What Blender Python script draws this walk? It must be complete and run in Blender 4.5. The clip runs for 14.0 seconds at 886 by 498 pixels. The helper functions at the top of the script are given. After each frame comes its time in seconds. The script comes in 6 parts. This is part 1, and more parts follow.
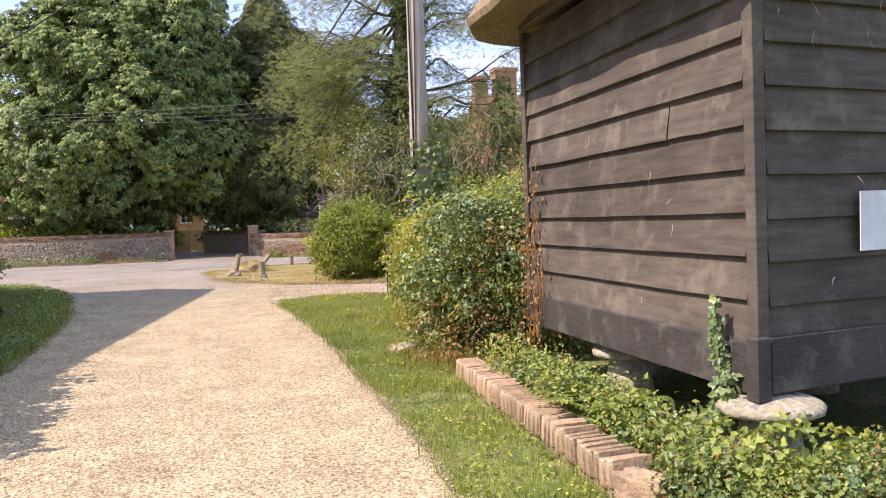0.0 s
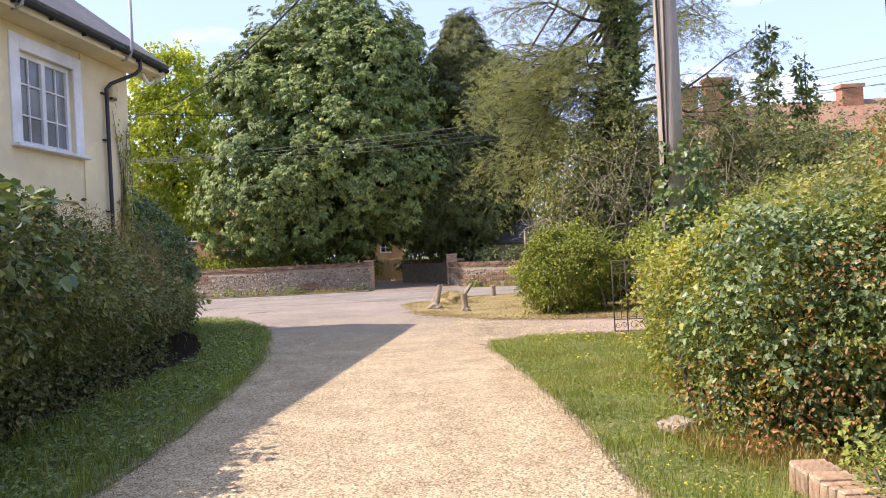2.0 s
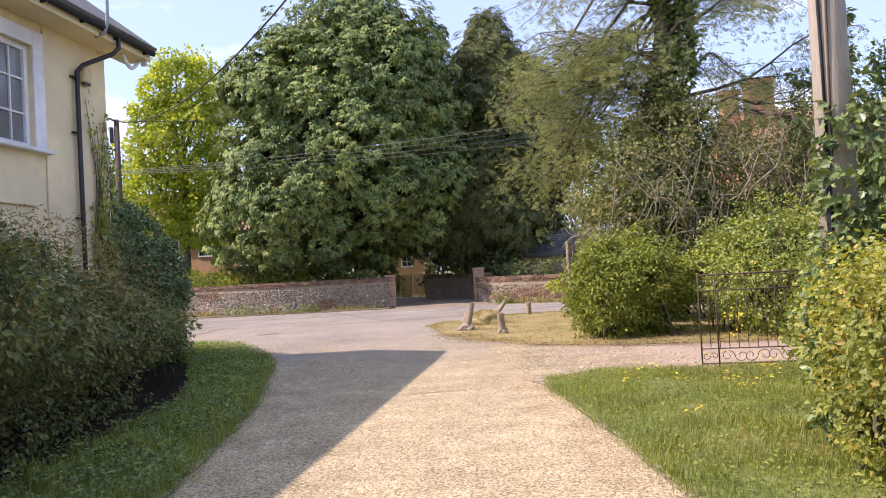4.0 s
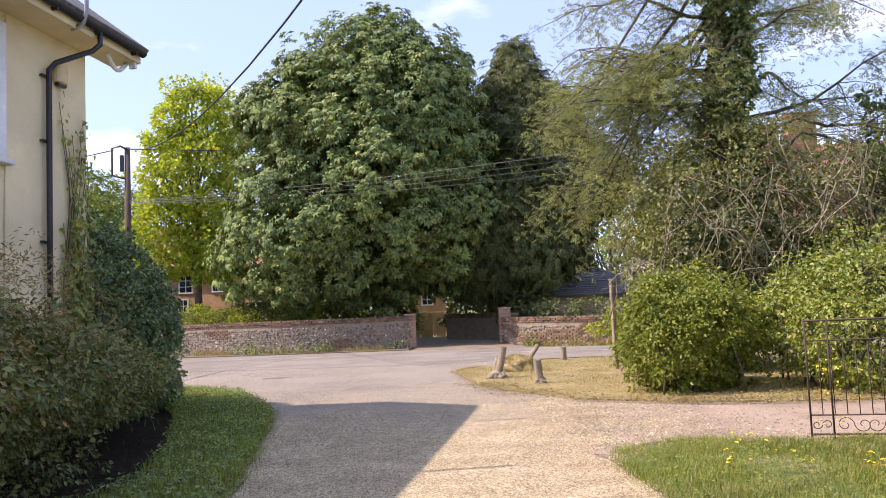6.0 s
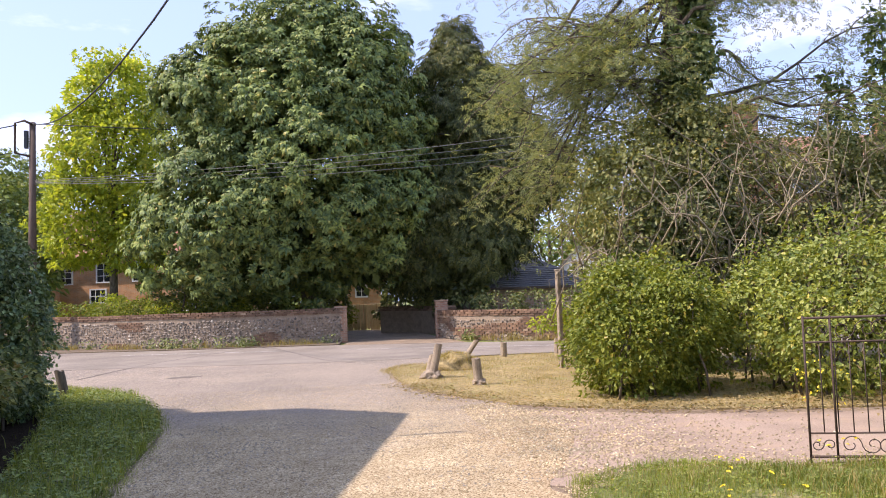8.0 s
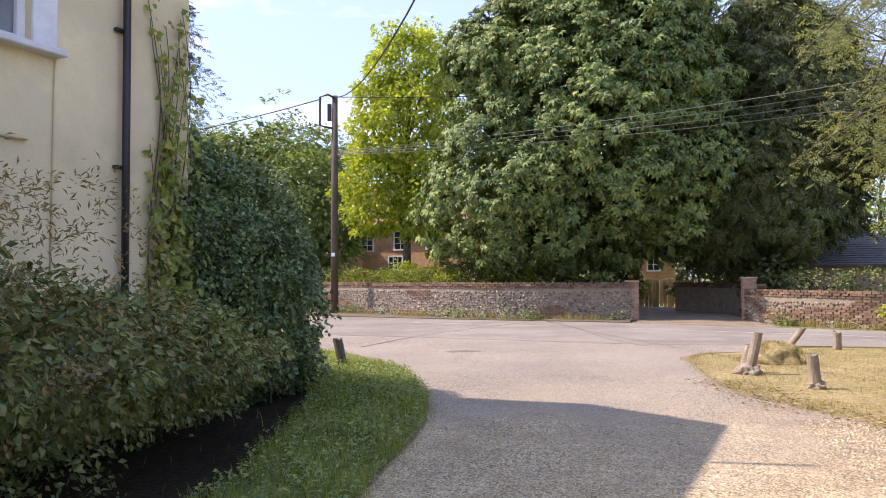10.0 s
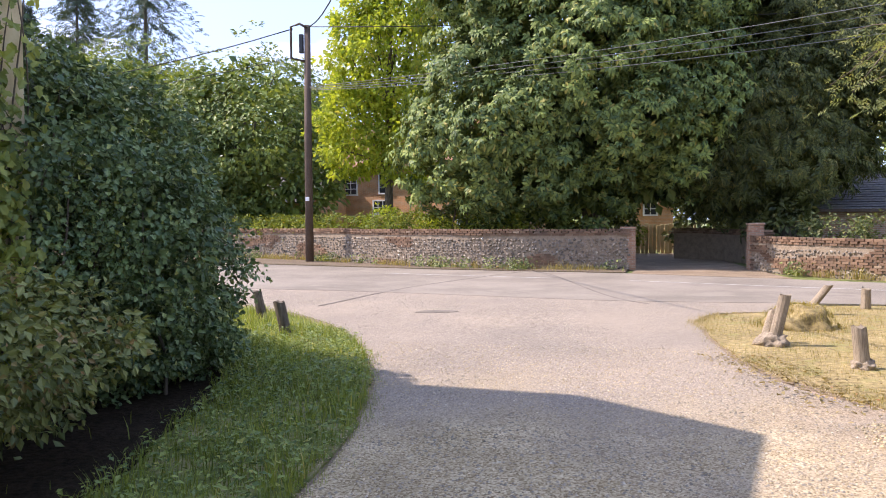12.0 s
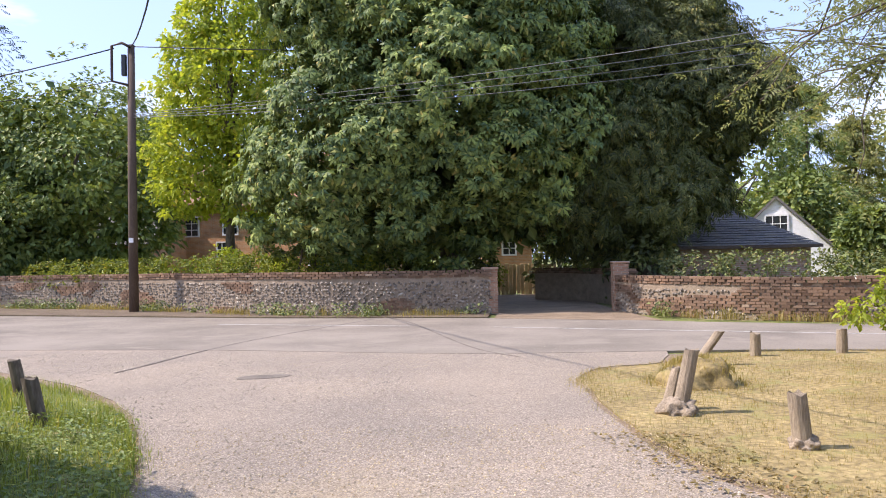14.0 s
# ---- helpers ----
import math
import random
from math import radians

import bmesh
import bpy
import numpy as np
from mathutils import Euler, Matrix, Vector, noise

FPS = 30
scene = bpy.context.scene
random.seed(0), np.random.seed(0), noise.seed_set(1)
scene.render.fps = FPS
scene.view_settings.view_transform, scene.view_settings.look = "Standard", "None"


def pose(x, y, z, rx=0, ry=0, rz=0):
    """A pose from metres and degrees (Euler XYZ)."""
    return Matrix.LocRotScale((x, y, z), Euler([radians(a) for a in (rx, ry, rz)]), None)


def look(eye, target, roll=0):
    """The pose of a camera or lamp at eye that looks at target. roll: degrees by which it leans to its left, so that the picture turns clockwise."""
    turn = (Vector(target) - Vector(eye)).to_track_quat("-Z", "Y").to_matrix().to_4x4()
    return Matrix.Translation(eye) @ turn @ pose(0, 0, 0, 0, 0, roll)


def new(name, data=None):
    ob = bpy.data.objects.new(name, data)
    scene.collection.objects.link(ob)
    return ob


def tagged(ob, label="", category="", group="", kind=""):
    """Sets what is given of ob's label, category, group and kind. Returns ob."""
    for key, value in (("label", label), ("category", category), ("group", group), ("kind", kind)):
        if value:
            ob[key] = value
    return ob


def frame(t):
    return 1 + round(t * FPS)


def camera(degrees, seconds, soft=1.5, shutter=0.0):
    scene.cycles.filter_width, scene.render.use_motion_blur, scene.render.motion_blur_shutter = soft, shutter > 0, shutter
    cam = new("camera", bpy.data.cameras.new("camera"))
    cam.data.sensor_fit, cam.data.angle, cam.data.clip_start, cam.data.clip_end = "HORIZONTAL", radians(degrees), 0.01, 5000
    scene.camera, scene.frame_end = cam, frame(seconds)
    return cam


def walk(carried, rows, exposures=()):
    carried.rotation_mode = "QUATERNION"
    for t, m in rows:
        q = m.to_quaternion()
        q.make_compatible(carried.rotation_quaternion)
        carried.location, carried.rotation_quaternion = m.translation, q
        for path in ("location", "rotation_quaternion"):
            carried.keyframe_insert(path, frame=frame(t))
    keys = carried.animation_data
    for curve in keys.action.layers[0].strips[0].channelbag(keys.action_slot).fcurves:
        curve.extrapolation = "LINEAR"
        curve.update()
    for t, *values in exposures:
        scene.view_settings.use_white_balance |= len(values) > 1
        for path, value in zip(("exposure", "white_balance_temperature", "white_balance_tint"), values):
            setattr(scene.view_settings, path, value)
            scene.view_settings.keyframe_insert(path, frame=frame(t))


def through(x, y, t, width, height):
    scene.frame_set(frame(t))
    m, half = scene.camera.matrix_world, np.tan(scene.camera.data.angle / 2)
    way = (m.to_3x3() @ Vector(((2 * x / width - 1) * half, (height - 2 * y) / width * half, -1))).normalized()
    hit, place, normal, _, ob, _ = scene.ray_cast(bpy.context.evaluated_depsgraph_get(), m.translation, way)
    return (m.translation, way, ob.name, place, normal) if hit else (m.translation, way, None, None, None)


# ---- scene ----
cam = camera(58.2, 14.0, 1.0)
PATH = [
    (0, (-0.016, 0.052, 1.486), (0.68, 1.926, 1.41), -2.1),
    (0.5, (0.044, 0.583, 1.529), (0.534, 2.521, 1.468), -2.7),
    (1, (0.049, 1.198, 1.518), (0.511, 3.144, 1.488), -3.0),
    (1.5, (0.096, 1.802, 1.494), (0.437, 3.773, 1.464), -3.0),
    (2, (0.096, 2.394, 1.509), (0.329, 4.381, 1.522), -3.0),
    (2.5, (0.098, 3.017, 1.516), (0.313, 5.005, 1.553), -3.1),
    (2.7, (0.103, 3.285, 1.486), (0.255, 5.279, 1.526), -3.0),
    (4.8, (0.133, 6.129, 1.53), (0.385, 8.111, 1.615), -2.9),
    (5, (0.151, 6.346, 1.521), (0.42, 8.323, 1.657), -2.8),
    (5.5, (0.151, 6.804, 1.54), (0.354, 8.787, 1.694), -2.7),
    (6, (0.099, 7.275, 1.531), (0.242, 9.264, 1.682), -2.5),
    (6.5, (0.12, 7.726, 1.535), (0.18, 9.719, 1.689), -2.5),
    (7, (0.198, 8.201, 1.536), (0.253, 10.195, 1.682), -2.4),
    (7.1, (0.217, 8.295, 1.536), (0.332, 10.286, 1.68), -2.5),
    (7.5, (0.303, 8.67, 1.532), (0.648, 10.636, 1.659), -2.8),
    (8, (0.396, 9.074, 1.52), (0.692, 11.048, 1.646), -2.1),
    (8.5, (0.399, 9.49, 1.52), (0.465, 11.486, 1.633), -1.5),
    (9, (0.323, 9.995, 1.508), (0.083, 11.977, 1.623), -0.8),
    (9.2, (0.317, 10.219, 1.496), (-0.078, 12.176, 1.619), -0.4),
    (11.3, (0.351, 12.684, 1.682), (-0.072, 14.638, 1.657), -0.5),
    (11.5, (0.335, 12.92, 1.67), (-0.074, 14.877, 1.645), -0.5),
    (12, (0.29, 13.523, 1.653), (-0.113, 15.481, 1.581), -0.4),
    (12.5, (0.235, 14.165, 1.683), (-0.154, 16.125, 1.606), -0.6),
    (13, (0.238, 14.821, 1.653), (-0.102, 16.791, 1.605), -0.8),
    (13.5, (0.237, 15.455, 1.615), (-0.013, 17.438, 1.573), -0.9),
    (14, (0.194, 16.078, 1.642), (0.143, 18.077, 1.67), -1.1),
]
EXPOSURES = [(0.0, 0.64, 6500, 25), (2.5, 0.62, 6500, 26), (5.0, 0.53, 6500, 27), (9.0, 0.54, 6450, 27), (11.5, 0.73, 6400, 25), (13.0, 0.68, 6400, 24), (14.0, 0.55, 6300, 23)]
walk(cam, [(t, look(eye, target, roll)) for t, eye, target, roll in PATH], EXPOSURES)

# ---- world and sun ----
SUN_FROM = Vector((-0.86, -0.03, 1.0)).normalized()
SUN_EL = math.asin(SUN_FROM.z)
SUN_AZ = math.atan2(SUN_FROM.x, SUN_FROM.y)
world = bpy.data.worlds.new("sky")
scene.world = world
world.use_nodes = True
wn, wl = world.node_tree.nodes, world.node_tree.links
wn.clear()
w_out = wn.new("ShaderNodeOutputWorld")
w_bg = wn.new("ShaderNodeBackground")
w_sky = wn.new("ShaderNodeTexSky")
w_sky.sky_type, w_sky.sun_disc = "NISHITA", False
w_sky.sun_elevation, w_sky.sun_rotation = SUN_EL, SUN_AZ
w_sky.air_density, w_sky.dust_density, w_sky.ozone_density = 1.0, 1.6, 1.6
w_bg.inputs["Strength"].default_value = 0.15
# thin fair-weather clouds over the whole dome
w_co = wn.new("ShaderNodeTexCoord")
w_map = wn.new("ShaderNodeMapping")
w_map.inputs["Scale"].default_value = (1.6, 1.6, 5.0)
w_no = wn.new("ShaderNodeTexNoise")
w_no.inputs["Scale"].default_value, w_no.inputs["Detail"].default_value = 2.3, 7.0
w_no.inputs["Roughness"].default_value = 0.55
w_ra = wn.new("ShaderNodeMapRange")
w_ra.inputs["From Min"].default_value, w_ra.inputs["From Max"].default_value = 0.54, 0.72
w_ra.inputs["To Max"].default_value = 0.6
w_mx = wn.new("ShaderNodeMix")
w_mx.data_type = "RGBA"
w_mx.inputs["B"].default_value = (8.6, 8.9, 9.4, 1)
w_hz = wn.new("ShaderNodeMix")
w_hz.data_type = "RGBA"
w_hz.inputs["Factor"].default_value = 0.45
w_hz.inputs["B"].default_value = (4.3, 5.9, 9.5, 1)
wl.new(w_co.outputs["Generated"], w_map.inputs["Vector"])
wl.new(w_map.outputs["Vector"], w_no.inputs["Vector"])
wl.new(w_no.outputs["Fac"], w_ra.inputs["Value"])
wl.new(w_ra.outputs["Result"], w_mx.inputs["Factor"])
wl.new(w_sky.outputs["Color"], w_hz.inputs["A"])
wl.new(w_hz.outputs["Result"], w_mx.inputs["A"])
wl.new(w_mx.outputs["Result"], w_bg.inputs["Color"])
wl.new(w_bg.outputs["Background"], w_out.inputs["Surface"])

sun = new("sun", bpy.data.lights.new("sun", "SUN"))
sun.data.energy, sun.data.angle, sun.data.color = 4.7, radians(0.55), (1.0, 0.92, 0.79)
sun.matrix_world = look(SUN_FROM * 60, (0, 0, 0))

rng = np.random.default_rng(7)


# ---- materials ----
def material(name, rough=0.8, metal=0.0, spec=0.3):
    m = bpy.data.materials.new(name)
    m.use_nodes = True
    n = m.node_tree.nodes
    b = n["Principled BSDF"]
    b.inputs["Roughness"].default_value = rough
    b.inputs["Metallic"].default_value = metal
    b.inputs["Specular IOR Level"].default_value = spec
    return m, n, m.node_tree.links, b


def noise_node(n, l, scale, detail=4.0, rough=0.55, stretch=None, source="Object"):
    co = n.new("ShaderNodeTexCoord")
    t = n.new("ShaderNodeTexNoise")
    t.inputs["Scale"].default_value, t.inputs["Detail"].default_value, t.inputs["Roughness"].default_value = scale, detail, rough
    if stretch:
        mp = n.new("ShaderNodeMapping")
        mp.inputs["Scale"].default_value = stretch
        l.new(co.outputs[source], mp.inputs["Vector"])
        l.new(mp.outputs["Vector"], t.inputs["Vector"])
    else:
        l.new(co.outputs[source], t.inputs["Vector"])
    return t


def ramp_node(n, l, fac, stops):
    r = n.new("ShaderNodeValToRGB")
    e = r.color_ramp.elements
    while len(e) < len(stops):
        e.new(0.5)
    for k, (p, c) in zip(e, stops):
        k.position, k.color = p, (*c, 1)
    l.new(fac, r.inputs["Fac"])
    return r


def mix_node(n, l, fac, a, b, mode="MIX"):
    m = n.new("ShaderNodeMix")
    m.data_type, m.blend_type = "RGBA", mode
    for sock, v in (("Factor", fac), ("A", a), ("B", b)):
        if isinstance(v, bpy.types.NodeSocket):
            l.new(v, m.inputs[sock])
        elif isinstance(v, tuple):
            m.inputs[sock].default_value = (*v, 1)
        else:
            m.inputs[sock].default_value = v
    return m.outputs["Result"]


def bump_node(n, l, b, height, strength, dist):
    k = n.new("ShaderNodeBump")
    k.inputs["Strength"].default_value, k.inputs["Distance"].default_value = strength, dist
    l.new(height, k.inputs["Height"])
    l.new(k.outputs["Normal"], b.inputs["Normal"])
    return k


def surface(name, dark, light, coarse=1.5, fine=30.0, rough=0.85, bump=0.4, depth=0.01, stretch=None, stain=None, metal=0.0, spec=0.3, vary=0.0):
    """Two scales of colour, fine relief; stain: an extra colour in large patches; vary: brightness differs piece by piece."""
    m, n, l, b = material(name, rough, metal, spec)
    f = noise_node(n, l, fine, 5, 0.6, stretch)
    c = noise_node(n, l, coarse, 4, 0.55)
    r = ramp_node(n, l, f.outputs["Fac"], [(0.3, dark), (0.7, light)])
    col = r.outputs["Color"]
    shade = ramp_node(n, l, c.outputs["Fac"], [(0.3, (0.72, 0.72, 0.72)), (0.7, (1.12, 1.12, 1.12))])
    col = mix_node(n, l, 1.0, col, shade.outputs["Color"], "MULTIPLY")
    if stain:
        s = noise_node(n, l, coarse * 2.1, 6, 0.65)
        sr = ramp_node(n, l, s.outputs["Fac"], [(0.52, (0, 0, 0)), (0.66, (1, 1, 1))])
        col = mix_node(n, l, sr.outputs["Color"], col, stain)
    if vary:
        oi = n.new("ShaderNodeObjectInfo")
        vr = ramp_node(n, l, oi.outputs["Random"], [(0.0, (1 - vary,) * 3), (1.0, (1 + vary,) * 3)])
        col = mix_node(n, l, 1.0, col, vr.outputs["Color"], "MULTIPLY")
    l.new(col, b.inputs["Base Color"])
    bump_node(n, l, b, f.outputs["Fac"], bump, depth)
    return m


def leaf_material(name, a, b_, c, patch=0.5, through=0.35, rough=0.5, spec=0.35):
    """Leaves: a to b from leaf to leaf, some of colour c in patches; light shines through."""
    m, n, l, b = material(name, rough, 0.0, spec)
    geo = n.new("ShaderNodeNewGeometry")
    r = ramp_node(n, l, geo.outputs["Random Per Island"], [(0.0, a), (0.75, b_), (0.93, b_), (1.0, c)])
    p = noise_node(n, l, patch, 3, 0.6)
    pr = ramp_node(n, l, p.outputs["Fac"], [(0.32, (0.68, 0.72, 0.72)), (0.68, (1.22, 1.18, 1.05))])
    col = mix_node(n, l, 1.0, r.outputs["Color"], pr.outputs["Color"], "MULTIPLY")
    l.new(col, b.inputs["Base Color"])
    tr = n.new("ShaderNodeBsdfTranslucent")
    warm = mix_node(n, l, 1.0, col, (1.35, 1.25, 0.55), "MULTIPLY")
    l.new(warm, tr.inputs["Color"])
    mx = n.new("ShaderNodeMixShader")
    mx.inputs["Fac"].default_value = through
    l.new(b.outputs["BSDF"], mx.inputs[1])
    l.new(tr.outputs["BSDF"], mx.inputs[2])
    l.new(mx.outputs["Shader"], n["Material Output"].inputs["Surface"])
    return m


M_CHESTNUT = leaf_material("chestnut_leaf", (0.070, 0.122, 0.056), (0.238, 0.298, 0.084), (0.41, 0.35, 0.11), 0.35, 0.08, 0.55, 0.2)
M_LIME = leaf_material("lime_leaf", (0.215, 0.305, 0.044), (0.460, 0.525, 0.070), (0.620, 0.550, 0.105), 0.5, 0.5)
M_YEW = leaf_material("yew_needles", (0.048, 0.070, 0.030), (0.165, 0.185, 0.055), (0.340, 0.290, 0.085), 0.22, 0.15)
M_ASH = leaf_material("ash_leaf", (0.160, 0.210, 0.100), (0.330, 0.365, 0.175), (0.540, 0.450, 0.180), 0.8, 0.38)
M_WOOD_LEAF = leaf_material("woodland_leaf", (0.092, 0.150, 0.056), (0.250, 0.315, 0.088), (0.400, 0.390, 0.110), 0.22, 0.25)
M_SPRUCE = leaf_material("spruce_needles", (0.050, 0.086, 0.066), (0.115, 0.160, 0.110), (0.260, 0.200, 0.120), 0.4, 0.15)
M_BRAMBLE = leaf_material("bramble_leaf", (0.180, 0.230, 0.060), (0.430, 0.430, 0.100), (0.640, 0.400, 0.115), 0.9, 0.4)
M_PRIVET = leaf_material("privet_leaf", (0.095, 0.145, 0.022), (0.270, 0.310, 0.048), (0.430, 0.350, 0.080), 1.2, 0.32)
M_IVY = leaf_material("ivy_leaf", (0.075, 0.130, 0.054), (0.200, 0.265, 0.098), (0.400, 0.410, 0.116), 1.2, 0.2, 0.42, 0.45)
M_IVY_LIGHT = leaf_material("young_ivy_leaf", (0.130, 0.190, 0.042), (0.330, 0.375, 0.085), (0.540, 0.460, 0.110), 1.1, 0.35, 0.48, 0.45)
M_IVY_OLD = leaf_material("old_ivy_leaf", (0.058, 0.112, 0.052), (0.170, 0.240, 0.092), (0.380, 0.410, 0.120), 0.9, 0.12, 0.46, 0.42)
M_HEDGE = leaf_material("hedge_leaf", (0.075, 0.108, 0.044), (0.225, 0.250, 0.085), (0.320, 0.210, 0.095), 0.8, 0.2)
M_HEDGE_DRY = leaf_material("hedge_dry_leaf", (0.22, 0.17, 0.085), (0.34, 0.27, 0.13), (0.40, 0.22, 0.11), 1.3, 0.3)
M_THICKET = leaf_material("thicket_leaf", (0.140, 0.175, 0.078), (0.320, 0.335, 0.135), (0.500, 0.390, 0.160), 0.6, 0.36)
M_GRASS = leaf_material("grass_blade", (0.135, 0.200, 0.038), (0.285, 0.330, 0.075), (0.520, 0.430, 0.170), 0.8, 0.4)
M_GRASS_DRY = leaf_material("dry_grass_blade", (0.221, 0.202, 0.057), (0.396, 0.317, 0.118), (0.515, 0.396, 0.184), 0.7, 0.35)
M_DEAD = leaf_material("dead_leaf", (0.24, 0.115, 0.038), (0.37, 0.205, 0.075), (0.46, 0.31, 0.14), 2.0, 0.3)
M_FLOWER = leaf_material("yellow_petal", (0.75, 0.58, 0.03), (0.85, 0.70, 0.05), (0.8, 0.65, 0.1), 2.0, 0.2)

M_BARK = surface("bark", (0.07, 0.055, 0.04), (0.20, 0.165, 0.12), 2.0, 14.0, 0.95, 0.8, 0.03, (1, 1, 0.25))
M_TWIG = surface("lichen_twig", (0.20, 0.16, 0.10), (0.36, 0.31, 0.20), 2.0, 20.0, 0.95, 0.4, 0.01)
M_POLE = surface("weathered_pole", (0.34, 0.29, 0.23), (0.50, 0.44, 0.36), 0.8, 22.0, 0.85, 0.6, 0.01, (6, 6, 0.25))
M_POLE_DARK = surface("creosoted_pole", (0.08, 0.055, 0.04), (0.17, 0.125, 0.095), 0.8, 22.0, 0.85, 0.6, 0.01, (6, 6, 0.25))
M_POST = surface("grey_post_wood", (0.20, 0.155, 0.105), (0.46, 0.38, 0.27), 4.0, 30.0, 0.9, 0.8, 0.012, (5, 5, 0.3))
M_BOARD = surface("tarred_board", (0.066, 0.053, 0.041), (0.118, 0.096, 0.074), 1.6, 9.0, 0.72, 0.35, 0.004, (0.30, 0.30, 3.0), (0.145, 0.120, 0.092), vary=0.24, spec=0.22)
M_BOARD_DARK = surface("black_painted_plinth", (0.035, 0.032, 0.030), (0.075, 0.067, 0.060), 2.2, 26.0, 0.6, 0.4, 0.004, (0.4, 0.4, 4.0), (0.11, 0.095, 0.08))
M_THATCH = surface("thatch", (0.16, 0.11, 0.06), (0.42, 0.32, 0.19), 2.0, 45.0, 0.95, 0.9, 0.03, (1, 1, 0.2))
M_STONE = surface("staddle_stone", (0.22, 0.19, 0.14), (0.52, 0.46, 0.35), 6.0, 32.0, 0.92, 0.9, 0.02, None, (0.36, 0.33, 0.15))
M_CONCRETE = surface("concrete_lump", (0.24, 0.19, 0.13), (0.42, 0.345, 0.25), 5.0, 40.0, 0.95, 0.9, 0.02)
M_BRICK = surface("old_red_brick", (0.27, 0.175, 0.10), (0.46, 0.325, 0.20), 7.0, 40.0, 0.92, 0.9, 0.012, None, (0.40, 0.33, 0.22), vary=0.2)
M_MORTAR = surface("lime_mortar", (0.24, 0.185, 0.125), (0.38, 0.30, 0.215), 5.0, 60.0, 0.95, 0.6, 0.006)
M_RENDER = surface("cream_render", (0.72, 0.61, 0.37), (0.80, 0.69, 0.44), 0.7, 60.0, 0.9, 0.15, 0.004, None, (0.70, 0.60, 0.39))
M_WHITE = surface("white_gloss_paint", (0.74, 0.74, 0.73), (0.82, 0.82, 0.81), 1.2, 20.0, 0.5, 0.1, 0.002)
M_BLACK = surface("black_plastic", (0.012, 0.013, 0.016), (0.024, 0.026, 0.030), 2.0, 20.0, 0.35, 0.1, 0.001, spec=0.5)
M_SLATE = surface("slate", (0.105, 0.100, 0.095), (0.215, 0.205, 0.190), 0.8, 12.0, 0.75, 0.5, 0.02, None, (0.20, 0.18, 0.13), spec=0.2)
M_TILE = surface("clay_roof_tile", (0.24, 0.115, 0.075), (0.40, 0.22, 0.14), 0.8, 9.0, 0.9, 0.6, 0.02, None, (0.26, 0.22, 0.15))
M_FLINT = surface("flint", (0.20, 0.19, 0.18), (0.60, 0.57, 0.52), 9.0, 30.0, 0.6, 0.5, 0.01)
M_IRON = surface("rusted_iron", (0.055, 0.040, 0.034), (0.12, 0.085, 0.065), 6.0, 50.0, 0.7, 0.4, 0.002, metal=0.3)
M_WIRE = surface("black_cable", (0.02, 0.02, 0.02), (0.035, 0.035, 0.035), 3.0, 30.0, 0.6, 0.1, 0.001)
M_PALE_WIRE = surface("grey_cable", (0.16, 0.16, 0.15), (0.22, 0.22, 0.21), 3.0, 30.0, 0.6, 0.1, 0.001)
M_EARTH = surface("dry_earth", (0.17, 0.12, 0.075), (0.36, 0.28, 0.19), 1.2, 30.0, 0.98, 0.9, 0.02)
M_DIRT = surface("wayside_dirt", (0.095, 0.070, 0.046), (0.23, 0.175, 0.12), 1.0, 26.0, 0.98, 0.9, 0.02, None, (0.15, 0.125, 0.07))
# litter colour taken down to near black: the hedge's shade is painted in
M_LITTER_SHADE = surface("shade_dark_litter", (0.014, 0.011, 0.008), (0.048, 0.036, 0.023), 1.5, 22.0, 0.98, 1.0, 0.03, spec=0.05)
M_GALV = surface("grey_plastic_pipe", (0.30, 0.31, 0.32), (0.38, 0.39, 0.40), 3.0, 20.0, 0.5, 0.1, 0.002)
M_PAPER = surface("white_notice_paper", (0.78, 0.78, 0.77), (0.86, 0.86, 0.85), 2.0, 14.0, 0.8, 0.2, 0.003)
M_FENCE = surface("pale_fence_wood", (0.50, 0.38, 0.20), (0.70, 0.56, 0.33), 1.2, 14.0, 0.9, 0.5, 0.01, (4, 4, 0.3))
M_INK = surface("dark_print", (0.02, 0.02, 0.02), (0.04, 0.04, 0.04), 3.0, 30.0, 0.8, 0.1, 0.001)


def glass_material(name, tint, rough=0.06):
    m, n, l, b = material(name, rough, 0.0, 0.6)
    c = noise_node(n, l, 1.3, 3)
    r = ramp_node(n, l, c.outputs["Fac"], [(0.35, tuple(0.6 * v for v in tint)), (0.65, tint)])
    l.new(r.outputs["Color"], b.inputs["Base Color"])
    return m


M_PANE = glass_material("curtained_pane", (0.24, 0.25, 0.25))
M_PANE_DARK = glass_material("dark_pane", (0.05, 0.055, 0.06))
M_ALARM = surface("yellowed_plastic", (0.72, 0.56, 0.30), (0.80, 0.66, 0.40), 3.0, 20.0, 0.5, 0.1, 0.001)
M_CARBLUE = surface("blue_car_paint", (0.06, 0.12, 0.30), (0.08, 0.15, 0.36), 1.0, 20.0, 0.3, 0.0, 0.001, spec=0.6)


